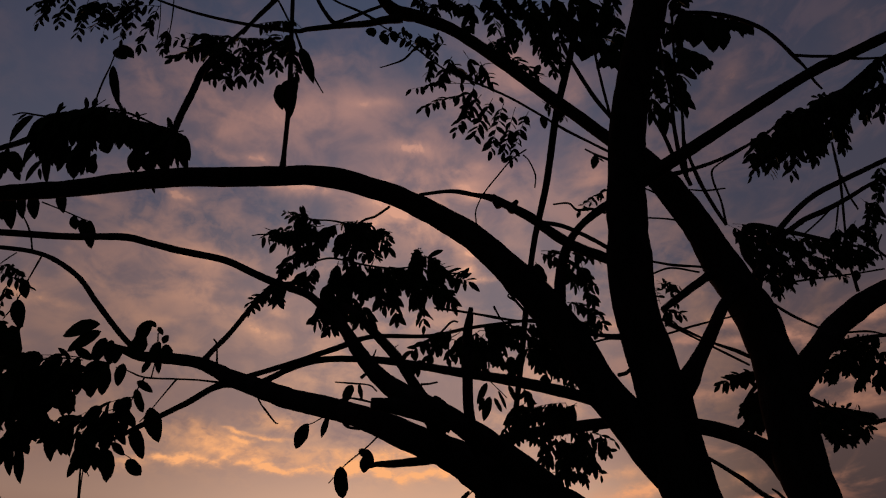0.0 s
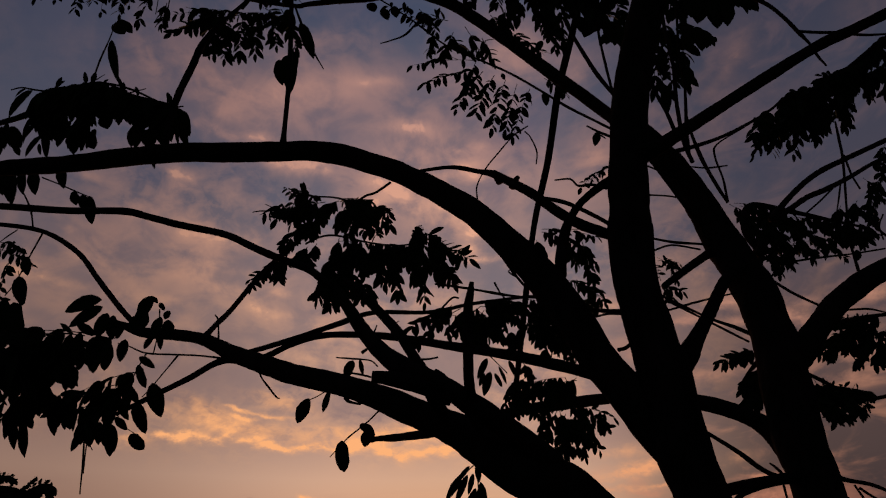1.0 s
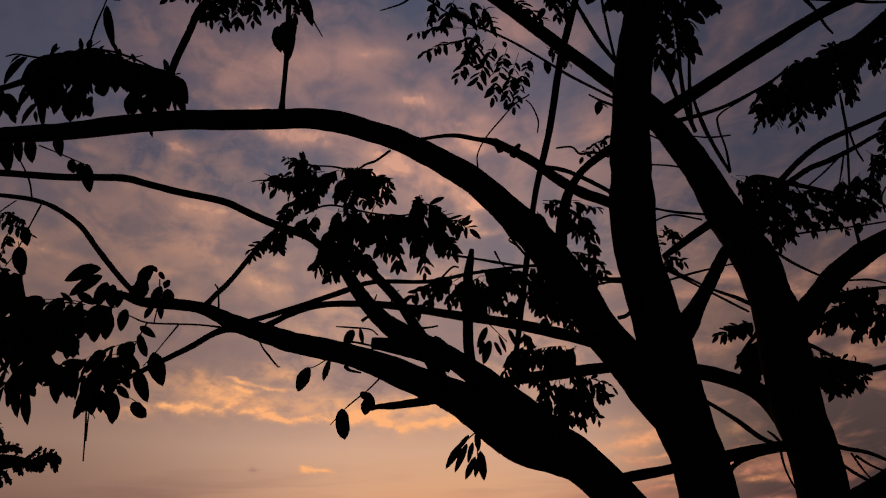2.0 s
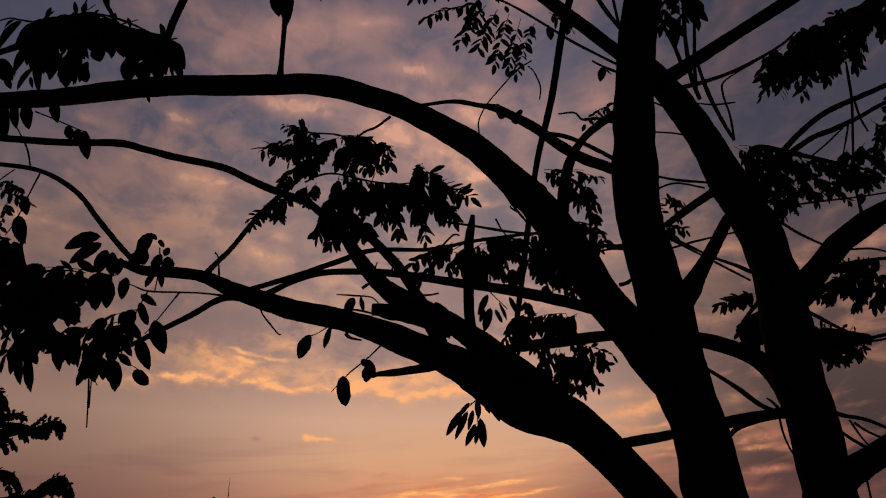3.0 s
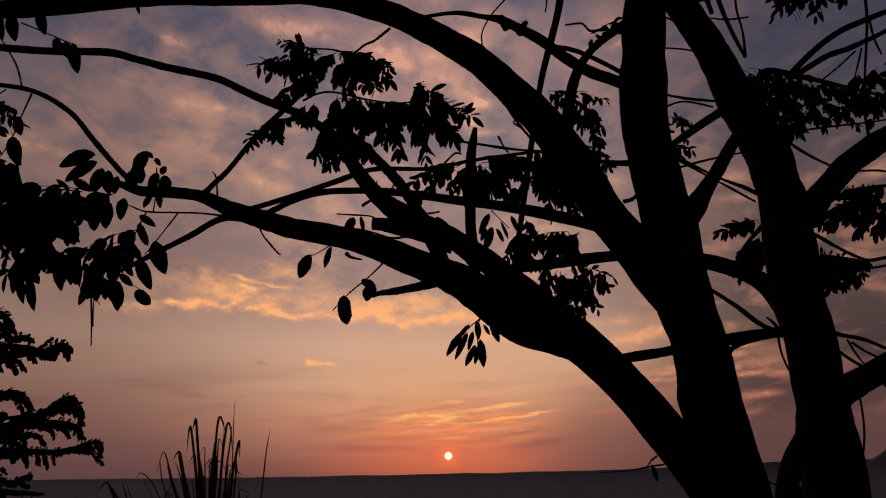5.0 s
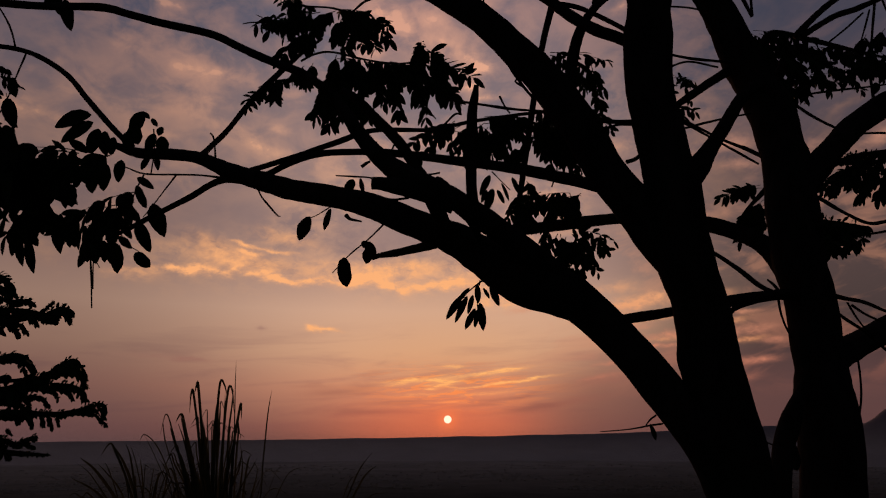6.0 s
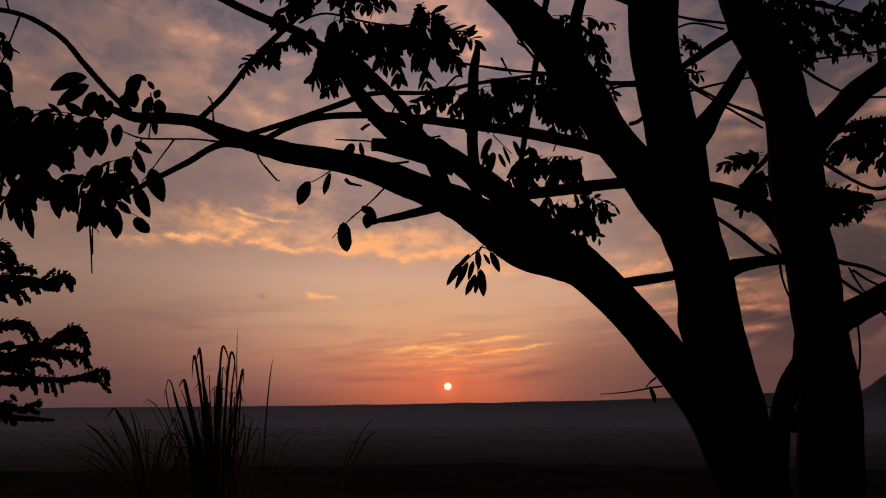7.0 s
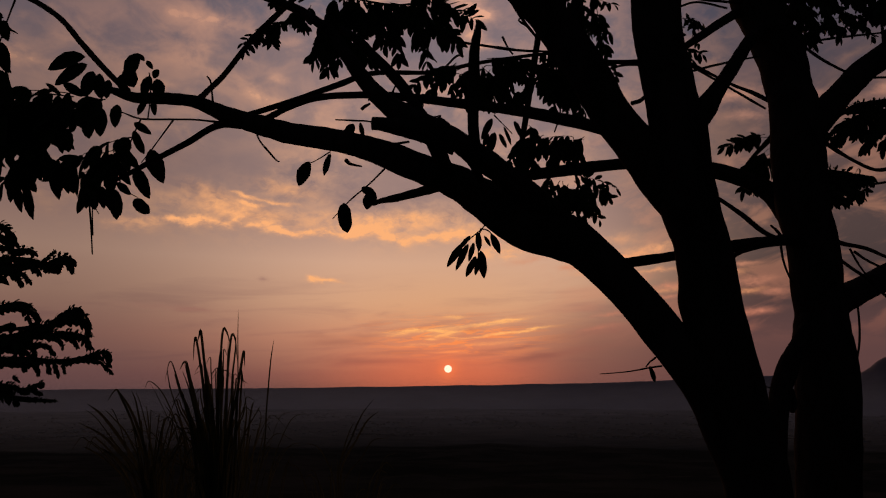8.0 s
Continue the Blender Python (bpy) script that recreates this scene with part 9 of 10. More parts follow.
blade(reeds, ((-3.086, 10.464, -0.875), (-3.120, 10.416, -0.115), (-3.164, 10.480, 0.260), (-3.156, 10.336, 1.216), (-3.204, 10.464, 1.865), (-3.214, 10.448, 2.366)), 0.0267)
blade(reeds, ((-3.045, 10.392, -0.857), (-3.069, 10.412, -0.114), (-3.049, 10.368, 0.274), (-2.994, 10.320, 1.058), (-3.024, 10.464, 1.536), (-2.987, 10.432, 1.618), (-2.952, 10.448, 1.373)), 0.0214)
blade(reeds, ((-3.188, 10.472, -0.877), (-3.378, 10.436, -0.118), (-3.544, 10.384, 0.350), (-3.813, 10.432, 0.973), (-4.094, 10.400, 1.537), (-4.339, 10.448, 1.742), (-4.391, 10.400, 1.619)), 0.0160)
blade(reeds, ((-3.154, 10.332, -0.843), (-3.404, 10.438, -0.118), (-3.574, 10.352, 0.354), (-3.871, 10.368, 0.977), (-4.173, 10.400, 1.497), (-4.312, 10.320, 1.765)), 0.0107)
blade(reeds, ((-3.125, 10.364, -0.851), (-3.300, 10.430, -0.117), (-3.455, 10.480, 0.338), (-3.601, 10.416, 0.974), (-3.723, 10.320, 1.417), (-3.849, 10.368, 1.537)), 0.0321)
blade(reeds, ((-3.137, 10.468, -0.876), (-3.249, 10.426, -0.117), (-3.337, 10.368, 0.352), (-3.533, 10.368, 1.056), (-3.720, 10.384, 1.618), (-3.862, 10.416, 1.906)), 0.0267)
blade(reeds, ((-3.054, 10.324, -0.841), (-3.146, 10.418, -0.115), (-3.195, 10.448, 0.264), (-3.293, 10.336, 1.057), (-3.445, 10.480, 1.618), (-3.475, 10.352, 1.945)), 0.0267)
blade(reeds, ((-3.015, 10.424, -0.865), (-2.966, 10.404, -0.113), (-2.874, 10.320, 0.280), (-2.886, 10.432, 0.893), (-2.872, 10.416, 1.293), (-2.901, 10.336, 1.618)), 0.0214)
blade(reeds, ((-3.004, 10.320, -0.840), (-3.017, 10.408, -0.114), (-2.987, 10.432, 0.266), (-2.910, 10.320, 0.744), (-2.852, 10.352, 0.977), (-2.766, 10.416, 0.894)), 0.0214)
blade(reeds, ((-3.196, 10.404, -0.860), (-3.455, 10.442, -0.119), (-3.694, 10.464, 0.340), (-3.728, 10.352, 0.899), (-3.883, 10.480, 1.211), (-3.922, 10.400, 1.255), (-3.957, 10.448, 1.052)), 0.0214)
blade(reeds, ((-3.167, 10.436, -0.868), (-3.352, 10.434, -0.118), (-3.493, 10.368, 0.275), (-3.587, 10.480, 0.810), (-3.578, 10.416, 1.214), (-3.607, 10.480, 1.536)), 0.0267)
blade(reeds, ((-3.095, 10.396, -0.858), (-3.197, 10.422, -0.116), (-3.256, 10.384, 0.272), (-3.285, 10.464, 0.811), (-3.267, 10.384, 1.295), (-3.285, 10.384, 1.700)), 0.0374)
blade(reeds, ((-3.096, 10.348, -0.847), (-3.227, 10.390, -0.111), (-3.316, 10.368, 0.275), (-3.429, 10.336, 0.900), (-3.561, 10.336, 1.376), (-3.703, 10.368, 1.798)), 0.0321)
blade(reeds, ((-3.065, 10.428, -0.866), (-3.094, 10.414, -0.115), (-3.080, 10.336, 0.278), (-3.069, 10.384, 0.896), (-3.056, 10.368, 1.295), (-3.112, 10.464, 1.865)), 0.0214)
blade(reeds, ((-3.112, 10.363, -0.850), (-3.240, 10.339, -0.102), (-3.403, 10.476, 0.338), (-3.566, 10.456, 0.714), (-3.725, 10.400, 0.944), (-3.784, 10.399, 1.027), (-3.893, 10.386, 0.719)), 0.0121)
blade(reeds, ((-3.115, 10.374, -0.853), (-3.247, 10.366, -0.107), (-3.356, 10.343, 0.355), (-3.563, 10.430, 0.879), (-3.718, 10.355, 1.209), (-3.771, 10.328, 1.329), (-3.906, 10.407, 1.018)), 0.0132)
blade(reeds, ((-3.095, 10.342, -0.845), (-3.224, 10.376, -0.108), (-3.331, 10.393, 0.348), (-3.494, 10.464, 0.911), (-3.592, 10.344, 1.264), (-3.686, 10.476, 1.387), (-3.746, 10.467, 1.324)), 0.0154)
blade(reeds, ((-3.114, 10.478, -0.878), (-3.191, 10.451, -0.121), (-3.245, 10.408, 0.347), (-3.290, 10.386, 0.891), (-3.346, 10.434, 1.220), (-3.327, 10.332, 1.344), (-3.445, 10.486, 1.127)), 0.0135)
blade(reeds, ((-3.124, 10.467, -0.875), (-3.189, 10.335, -0.101), (-3.285, 10.364, 0.352), (-3.412, 10.361, 1.239), (-3.566, 10.478, 1.790), (-3.565, 10.359, 1.990), (-3.663, 10.411, 1.871)), 0.0244)
blade(reeds, ((-3.127, 10.479, -0.878), (-3.196, 10.366, -0.107), (-3.297, 10.413, 0.346), (-3.417, 10.484, 0.819), (-3.477, 10.387, 1.117), (-3.539, 10.478, 1.220)), 0.0241)
blade(reeds, ((-3.143, 10.440, -0.869), (-3.291, 10.444, -0.119), (-3.417, 10.431, 0.344), (-3.614, 10.383, 0.953), (-3.866, 10.468, 1.320), (-3.904, 10.371, 1.458), (-4.059, 10.489, 1.129)), 0.0232)
blade(reeds, ((-3.126, 10.473, -0.877), (-3.193, 10.351, -0.104), (-3.291, 10.389, 0.349), (-3.403, 10.374, 1.099), (-3.550, 10.495, 1.558), (-3.552, 10.394, 1.728)), 0.0139)
blade(reeds, ((-3.068, 10.330, -0.842), (-3.153, 10.344, -0.103), (-3.217, 10.343, 0.355), (-3.329, 10.491, 1.196), (-3.349, 10.415, 1.726), (-3.384, 10.471, 1.922), (-3.403, 10.354, 1.785)), 0.0161)
blade(reeds, ((-3.073, 10.353, -0.848), (-3.168, 10.404, -0.113), (-3.240, 10.438, 0.343), (-3.303, 10.453, 1.205), (-3.340, 10.449, 1.739), (-3.322, 10.352, 1.932), (-3.465, 10.462, 1.803)), 0.0179)
blade(reeds, ((-3.094, 10.393, -0.858), (-3.195, 10.414, -0.115), (-3.273, 10.419, 0.345), (-3.315, 10.328, 0.825), (-3.418, 10.449, 1.105), (-3.397, 10.320, 1.216)), 0.0214)
blade(reeds, ((-3.129, 10.487, -0.880), (-3.201, 10.385, -0.110), (-3.305, 10.443, 0.342), (-3.399, 10.440, 0.839), (-3.507, 10.489, 1.139), (-3.505, 10.392, 1.254)), 0.0219)
blade(reeds, ((-3.137, 10.470, -0.876), (-3.250, 10.430, -0.117), (-3.339, 10.374, 0.351), (-3.530, 10.439, 1.146), (-3.656, 10.327, 1.641), (-3.753, 10.435, 1.824)), 0.0141)
blade(reeds, ((-3.076, 10.420, -0.864), (-3.148, 10.483, -0.126), (-3.143, 10.354, 0.353), (-3.153, 10.492, 0.834), (-3.062, 10.370, 1.143), (-3.051, 10.391, 1.253)), 0.0215)
blade(reeds, ((-3.064, 10.479, -0.878), (-3.065, 10.453, -0.121), (-3.042, 10.411, 0.346), (-2.920, 10.478, 0.926), (-2.703, 10.342, 1.290), (-2.676, 10.466, 1.418)), 0.0185)
blade(reeds, ((-3.125, 10.419, -0.864), (-3.274, 10.479, -0.125), (-3.344, 10.347, 0.354), (-3.548, 10.488, 0.748), (-3.664, 10.356, 1.006), (-3.729, 10.384, 1.095)), 0.0214)
blade(reeds, ((-3.096, 10.455, -0.873), (-3.173, 10.482, -0.126), (-3.227, 10.493, 0.336), (-3.226, 10.360, 1.356), (-3.259, 10.431, 1.981), (-3.273, 10.461, 2.214), (-3.150, 10.346, 2.039)), 0.0196)
blade(reeds, ((-3.160, 10.462, -0.874), (-3.308, 10.411, -0.114), (-3.432, 10.345, 0.355), (-3.709, 10.493, 0.528), (-3.920, 10.395, 0.653), (-4.027, 10.458, 0.689)), 0.0236)
blade(reeds, ((-3.141, 10.486, -0.880), (-3.259, 10.470, -0.124), (-3.355, 10.438, 0.343), (-3.482, 10.353, 1.010), (-3.674, 10.464, 1.411), (-3.714, 10.427, 1.561)), 0.0128)
blade(reeds, ((-3.083, 10.341, -0.845), (-3.219, 10.461, -0.123), (-3.279, 10.389, 0.349), (-3.367, 10.324, 1.195), (-3.512, 10.466, 1.713), (-3.550, 10.478, 1.907), (-3.703, 10.451, 1.829)), 0.0124)
blade(reeds, ((-3.044, 10.333, -0.843), (-3.093, 10.352, -0.104), (-3.118, 10.356, 0.353), (-3.081, 10.375, 1.062), (-3.001, 10.354, 1.500), (-2.986, 10.385, 1.660)), 0.0194)
blade(reeds, ((-3.094, 10.390, -0.857), (-3.194, 10.408, -0.114), (-3.271, 10.410, 0.346), (-3.348, 10.412, 0.889), (-3.427, 10.445, 1.219), (-3.434, 10.395, 1.343), (-3.518, 10.332, 1.316)), 0.0235)
blade(reeds, ((-3.089, 10.478, -0.878), (-3.128, 10.450, -0.121), (-3.143, 10.407, 0.347), (-3.099, 10.415, 0.868), (-3.033, 10.433, 1.186), (-2.977, 10.322, 1.306)), 0.0212)
blade(reeds, ((-3.069, 10.335, -0.844), (-3.157, 10.357, -0.105), (-3.222, 10.363, 0.352), (-3.296, 10.462, 0.885), (-3.329, 10.472, 1.218), (-3.322, 10.415, 1.342), (-3.452, 10.386, 1.286)), 0.0173)
blade(reeds, ((-3.089, 10.478, -0.878), (-3.128, 10.450, -0.121), (-3.143, 10.407, 0.347), (-3.117, 10.420, 1.129), (-3.041, 10.370, 1.612), (-3.042, 10.443, 1.790), (-2.863, 10.419, 1.695)), 0.0243)
blade(reeds, ((-3.070, 10.448, -0.871), (-3.106, 10.463, -0.123), (-3.118, 10.463, 0.340), (-3.000, 10.336, 0.985), (-2.901, 10.382, 1.370), (-2.848, 10.327, 1.513), (-2.711, 10.345, 1.440)), 0.0155)
blade(reeds, ((-3.118, 10.439, -0.869), (-3.227, 10.443, -0.119), (-3.314, 10.430, 0.344), (-3.440, 10.440, 1.041), (-3.555, 10.440, 1.469), (-3.568, 10.363, 1.627), (-3.721, 10.391, 1.372)), 0.0182)
blade(reeds, ((-3.075, 10.364, -0.851), (-3.174, 10.429, -0.117), (-3.250, 10.479, 0.338), (-3.283, 10.408, 1.198), (-3.339, 10.478, 1.725), (-3.329, 10.407, 1.918)), 0.0153)
blade(reeds, ((-3.082, 10.393, -0.858), (-3.136, 10.325, -0.100), (-3.222, 10.418, 0.345), (-3.275, 10.435, 1.200), (-3.301, 10.439, 1.730), (-3.299, 10.404, 1.924), (-3.415, 10.359, 1.720)), 0.0203)
blade(reeds, ((-3.154, 10.436, -0.868), (-3.292, 10.346, -0.103), (-3.464, 10.416, 0.346), (-3.708, 10.436, 0.596), (-3.934, 10.351, 0.756), (-4.067, 10.470, 0.803)), 0.0208)
blade(reeds, ((-3.084, 10.348, -0.847), (-3.224, 10.479, -0.125), (-3.286, 10.418, 0.345), (-3.369, 10.400, 0.896), (-3.453, 10.410, 1.231), (-3.501, 10.469, 1.353), (-3.563, 10.415, 1.147)), 0.0201)
blade(reeds, ((-3.088, 10.474, -0.877), (-3.126, 10.441, -0.119), (-3.139, 10.392, 0.348), (-3.084, 10.331, 0.998), (-3.041, 10.406, 1.390), (-3.040, 10.476, 1.536)), 0.0188)
blade(reeds, ((-3.102, 10.425, -0.865), (-3.214, 10.493, -0.128), (-3.249, 10.370, 0.351), (-3.337, 10.399, 1.081), (-3.406, 10.408, 1.532), (-3.403, 10.330, 1.698), (-3.568, 10.478, 1.462)), 0.0162)
blade(reeds, ((-3.065, 10.425, -0.865), (-3.093, 10.407, -0.114), (-3.097, 10.373, 0.351), (-3.048, 10.472, 0.896), (-2.908, 10.364, 1.240), (-2.877, 10.383, 1.363), (-2.742, 10.456, 1.243)), 0.0226)
blade(reeds, ((-3.081, 10.443, -0.870), (-3.108, 10.364, -0.106), (-3.165, 10.445, 0.342), (-3.125, 10.447, 0.816), (-3.026, 10.323, 1.111), (-3.030, 10.405, 1.213), (-2.919, 10.473, 0.994)), 0.0139)
blade(reeds, ((-3.118, 10.386, -0.856), (-3.254, 10.397, -0.112), (-3.368, 10.392, 0.349), (-3.510, 10.333, 0.716), (-3.705, 10.405, 0.930), (-3.778, 10.447, 1.008), (-3.861, 10.418, 0.761)), 0.0210)
blade(reeds, ((-3.096, 10.400, -0.859), (-3.200, 10.432, -0.118), (-3.281, 10.449, 0.342), (-3.316, 10.325, 0.922), (-3.432, 10.477, 1.262), (-3.431, 10.406, 1.392), (-3.550, 10.387, 1.302)), 0.0198)
blade(reeds, ((-3.106, 10.388, -0.856), (-3.251, 10.490, -0.127), (-3.319, 10.399, 0.348), (-3.464, 10.470, 0.821), (-3.539, 10.335, 1.122), (-3.627, 10.471, 1.223), (-3.761, 10.469, 1.177)), 0.0138)
blade(reeds, ((-3.152, 10.478, -0.878), (-3.259, 10.363, -0.106), (-3.398, 10.409, 0.347), (-3.609, 10.430, 0.962), (-3.829, 10.457, 1.340), (-3.878, 10.397, 1.480), (-3.999, 10.387, 1.426)), 0.0178)
blade(reeds, ((-3.092, 10.436, -0.868), (-3.162, 10.434, -0.118), (-3.209, 10.415, 0.346), (-3.228, 10.350, 1.274), (-3.277, 10.460, 1.845), (-3.261, 10.394, 2.055)), 0.0135)
blade(reeds, ((-3.081, 10.335, -0.844), (-3.216, 10.446, -0.120), (-3.273, 10.364, 0.352), (-3.402, 10.423, 1.166), (-3.510, 10.452, 1.673), (-3.556, 10.488, 1.861)), 0.0177)
blade(reeds, ((-3.096, 10.454, -0.872), (-3.173, 10.480, -0.126), (-3.226, 10.490, 0.336), (-3.250, 10.469, 1.185), (-3.242, 10.430, 1.707), (-3.211, 10.324, 1.896), (-3.085, 10.337, 1.822)), 0.0234)
blade(reeds, ((-3.079, 10.435, -0.868), (-3.103, 10.342, -0.103), (-3.156, 10.410, 0.346), (-3.149, 10.439, 1.158), (-3.107, 10.454, 1.660), (-3.084, 10.428, 1.845), (-2.973, 10.332, 1.768)), 0.0166)
blade(reeds, ((-3.103, 10.428, -0.866), (-3.162, 10.327, -0.100), (-3.252, 10.385, 0.349), (-3.353, 10.409, 1.290), (-3.419, 10.388, 1.873), (-3.447, 10.394, 2.089), (-3.523, 10.417, 1.970)), 0.0161)
blade(reeds, ((-3.135, 10.354, -0.848), (-3.354, 10.493, -0.128), (-3.496, 10.440, 0.343), (-3.733, 10.394, 0.533), (-4.011, 10.389, 0.645), (-4.143, 10.484, 0.677), (-4.274, 10.462, 0.616)), 0.0165)
blade(reeds, ((-3.108, 10.346, -0.846), (-3.286, 10.473, -0.124), (-3.385, 10.408, 0.347), (-3.583, 10.415, 1.022), (-3.781, 10.413, 1.437), (-3.821, 10.337, 1.589), (-3.946, 10.378, 1.422)), 0.0242)
blade(reeds, ((-3.097, 10.348, -0.847), (-3.227, 10.390, -0.111), (-3.337, 10.417, 0.346), (-3.475, 10.451, 0.746), (-3.597, 10.427, 0.994), (-3.643, 10.433, 1.084)), 0.0132)
blade(reeds, ((-3.108, 10.396, -0.858), (-3.201, 10.334, -0.101), (-3.328, 10.431, 0.344), (-3.454, 10.430, 0.929), (-3.594, 10.478, 1.285), (-3.639, 10.488, 1.417), (-3.660, 10.347, 1.291)), 0.0232)
blade(reeds, ((-3.094, 10.336, -0.844), (-3.220, 10.360, -0.106), (-3.324, 10.369, 0.351), (-3.484, 10.393, 1.065), (-3.638, 10.410, 1.505), (-3.663, 10.336, 1.667)), 0.0242)
blade(reeds, ((-3.057, 10.339, -0.845), (-3.154, 10.454, -0.121), (-3.174, 10.378, 0.350), (-3.194, 10.408, 1.158), (-3.169, 10.377, 1.658), (-3.169, 10.394, 1.842), (-3.000, 10.405, 1.602)), 0.0151)
blade(reeds, ((-3.091, 10.485, -0.880), (-3.132, 10.469, -0.124), (-3.150, 10.436, 0.343), (-3.079, 10.322, 1.072), (-3.022, 10.350, 1.511), (-2.997, 10.339, 1.674)), 0.0244)
blade(reeds, ((-3.091, 10.378, -0.854), (-3.186, 10.376, -0.108), (-3.258, 10.358, 0.353), (-3.374, 10.435, 1.042), (-3.434, 10.382, 1.472), (-3.489, 10.463, 1.629)), 0.0179)
low_reeds = thing("grass_clump", (-3.954, 10.400, land_height(-3.954, 10.400) - 0.05), "low clump of leaning dark grass", "tall grass", "tall grass on the brow")
blade(low_reeds, ((-3.967, 10.328, -0.841), (-4.111, 10.356, -0.104), (-4.279, 10.464, 0.497), (-4.485, 10.336, 1.138), (-4.683, 10.336, 1.498), (-4.822, 10.432, 1.619), (-4.923, 10.416, 1.457)), 0.0321)
blade(low_reeds, ((-3.952, 10.320, -0.839), (-4.089, 10.368, -0.106), (-4.179, 10.320, 0.512), (-4.403, 10.352, 1.058), (-4.593, 10.400, 1.376), (-4.757, 10.384, 1.603)), 0.0428)
blade(low_reeds, ((-3.997, 10.344, -0.845), (-4.153, 10.332, -0.100), (-4.306, 10.352, 0.432), (-4.663, 10.416, 0.896), (-4.939, 10.320, 1.258), (-5.186, 10.336, 1.426)), 0.0428)
blade(low_reeds, ((-3.982, 10.336, -0.843), (-4.132, 10.344, -0.102), (-4.253, 10.336, 0.356), (-4.710, 10.464, 0.734), (-4.958, 10.416, 0.975), (-5.347, 10.464, 1.149)), 0.0374)
blade(low_reeds, ((-4.005, 10.488, -0.879), (-4.068, 10.380, -0.108), (-4.152, 10.352, 0.509), (-4.266, 10.432, 0.974), (-4.305, 10.416, 1.214), (-4.328, 10.352, 1.417)), 0.0214)
blade(low_reeds, ((-3.988, 10.395, -0.857), (-4.088, 10.326, -0.099), (-4.210, 10.336, 0.511), (-4.399, 10.384, 1.136), (-4.494, 10.384, 1.457), (-4.611, 10.464, 1.619)), 0.0267)
blade(low_reeds, ((-3.997, 10.344, -0.845), (-4.153, 10.332, -0.100), (-4.334, 10.400, 0.504), (-4.559, 10.352, 0.979), (-4.779, 10.336, 1.218), (-4.945, 10.400, 1.336)), 0.0214)
blade(low_reeds, ((-4.012, 10.352, -0.847), (-4.174, 10.320, -0.098), (-4.333, 10.320, 0.435), (-4.741, 10.320, 0.902), (-5.017, 10.320, 1.219), (-5.210, 10.352, 1.338)), 0.0160)
blade(low_reeds, ((-3.990, 10.480, -0.877), (-4.047, 10.392, -0.110), (-4.098, 10.336, 0.433), (-4.297, 10.448, 0.973), (-4.411, 10.400, 1.376), (-4.515, 10.400, 1.603)), 0.0160)
blade(low_reeds, ((-3.960, 10.464, -0.874), (-4.004, 10.416, -0.114), (-4.017, 10.352, 0.354), (-3.971, 10.432, 0.894), (-3.974, 10.480, 1.211), (-4.090, 10.416, 1.416)), 0.0214)
blade(low_reeds, ((-3.945, 10.456, -0.872), (-3.983, 10.428, -0.116), (-3.989, 10.384, 0.350), (-4.101, 10.464, 0.812), (-4.035, 10.336, 1.137), (-3.982, 10.384, 1.255)), 0.0321)
blade(low_reeds, ((-3.982, 10.336, -0.843), (-4.132, 10.344, -0.102), (-4.299, 10.464, 0.263), (-4.544, 10.416, 0.502), (-4.814, 10.336, 0.745), (-5.057, 10.400, 0.818)), 0.0267)
blade(low_reeds, ((-3.915, 10.440, -0.868), (-3.940, 10.452, -0.120), (-3.933, 10.448, 0.342), (-3.860, 10.480, 0.811), (-3.743, 10.336, 1.058), (-3.653, 10.384, 1.055)), 0.0267)
blade(low_reeds, ((-4.027, 10.360, -0.849), (-4.267, 10.484, -0.125), (-4.408, 10.416, 0.347), (-4.706, 10.480, 0.614), (-4.814, 10.336, 0.745), (-5.014, 10.432, 0.642)), 0.0214)
blade(low_reeds, ((-4.105, 10.486, -0.879), (-4.334, 10.494, -0.127), (-4.535, 10.485, 0.338), (-4.779, 10.437, 0.695), (-4.997, 10.419, 0.901), (-5.068, 10.399, 0.934), (-5.120, 10.389, 0.772)), 0.0213)
blade(low_reeds, ((-4.089, 10.400, -0.858), (-4.359, 10.454, -0.120), (-4.602, 10.492, 0.338), (-4.890, 10.424, 0.695), (-5.185, 10.465, 0.896), (-5.240, 10.379, 0.934), (-5.335, 10.354, 0.773)), 0.0138)
blade(low_reeds, ((-4.080, 10.486, -0.879), (-4.230, 10.375, -0.107), (-4.424, 10.425, 0.346), (-4.645, 10.439, 0.933), (-4.773, 10.329, 1.304), (-4.892, 10.460, 1.333)), 0.0145)
blade(low_reeds, ((-3.998, 10.426, -0.865), (-4.110, 10.393, -0.110), (-4.192, 10.344, 0.355), (-4.236, 10.381, 0.759), (-4.252, 10.382, 1.003), (-4.258, 10.395, 1.034)), 0.0184)
blade(low_reeds, ((-3.965, 10.401, -0.858), (-4.061, 10.396, -0.111), (-4.127, 10.376, 0.351), (-4.098, 10.378, 0.856), (-4.084, 10.441, 1.164), (-4.048, 10.405, 1.197)), 0.0146)
blade(low_reeds, ((-4.010, 10.423, -0.864), (-4.123, 10.356, -0.104), (-4.279, 10.449, 0.343), (-4.320, 10.372, 0.840), (-4.419, 10.480, 1.134), (-4.366, 10.326, 1.173), (-4.503, 10.450, 1.053)), 0.0153)
blade(low_reeds, ((-3.967, 10.405, -0.859), (-4.064, 10.405, -0.112), (-4.131, 10.389, 0.350), (-4.061, 10.329, 0.671), (-4.066, 10.470, 0.840), (-4.032, 10.438, 0.874), (-3.971, 10.486, 0.758)), 0.0225)
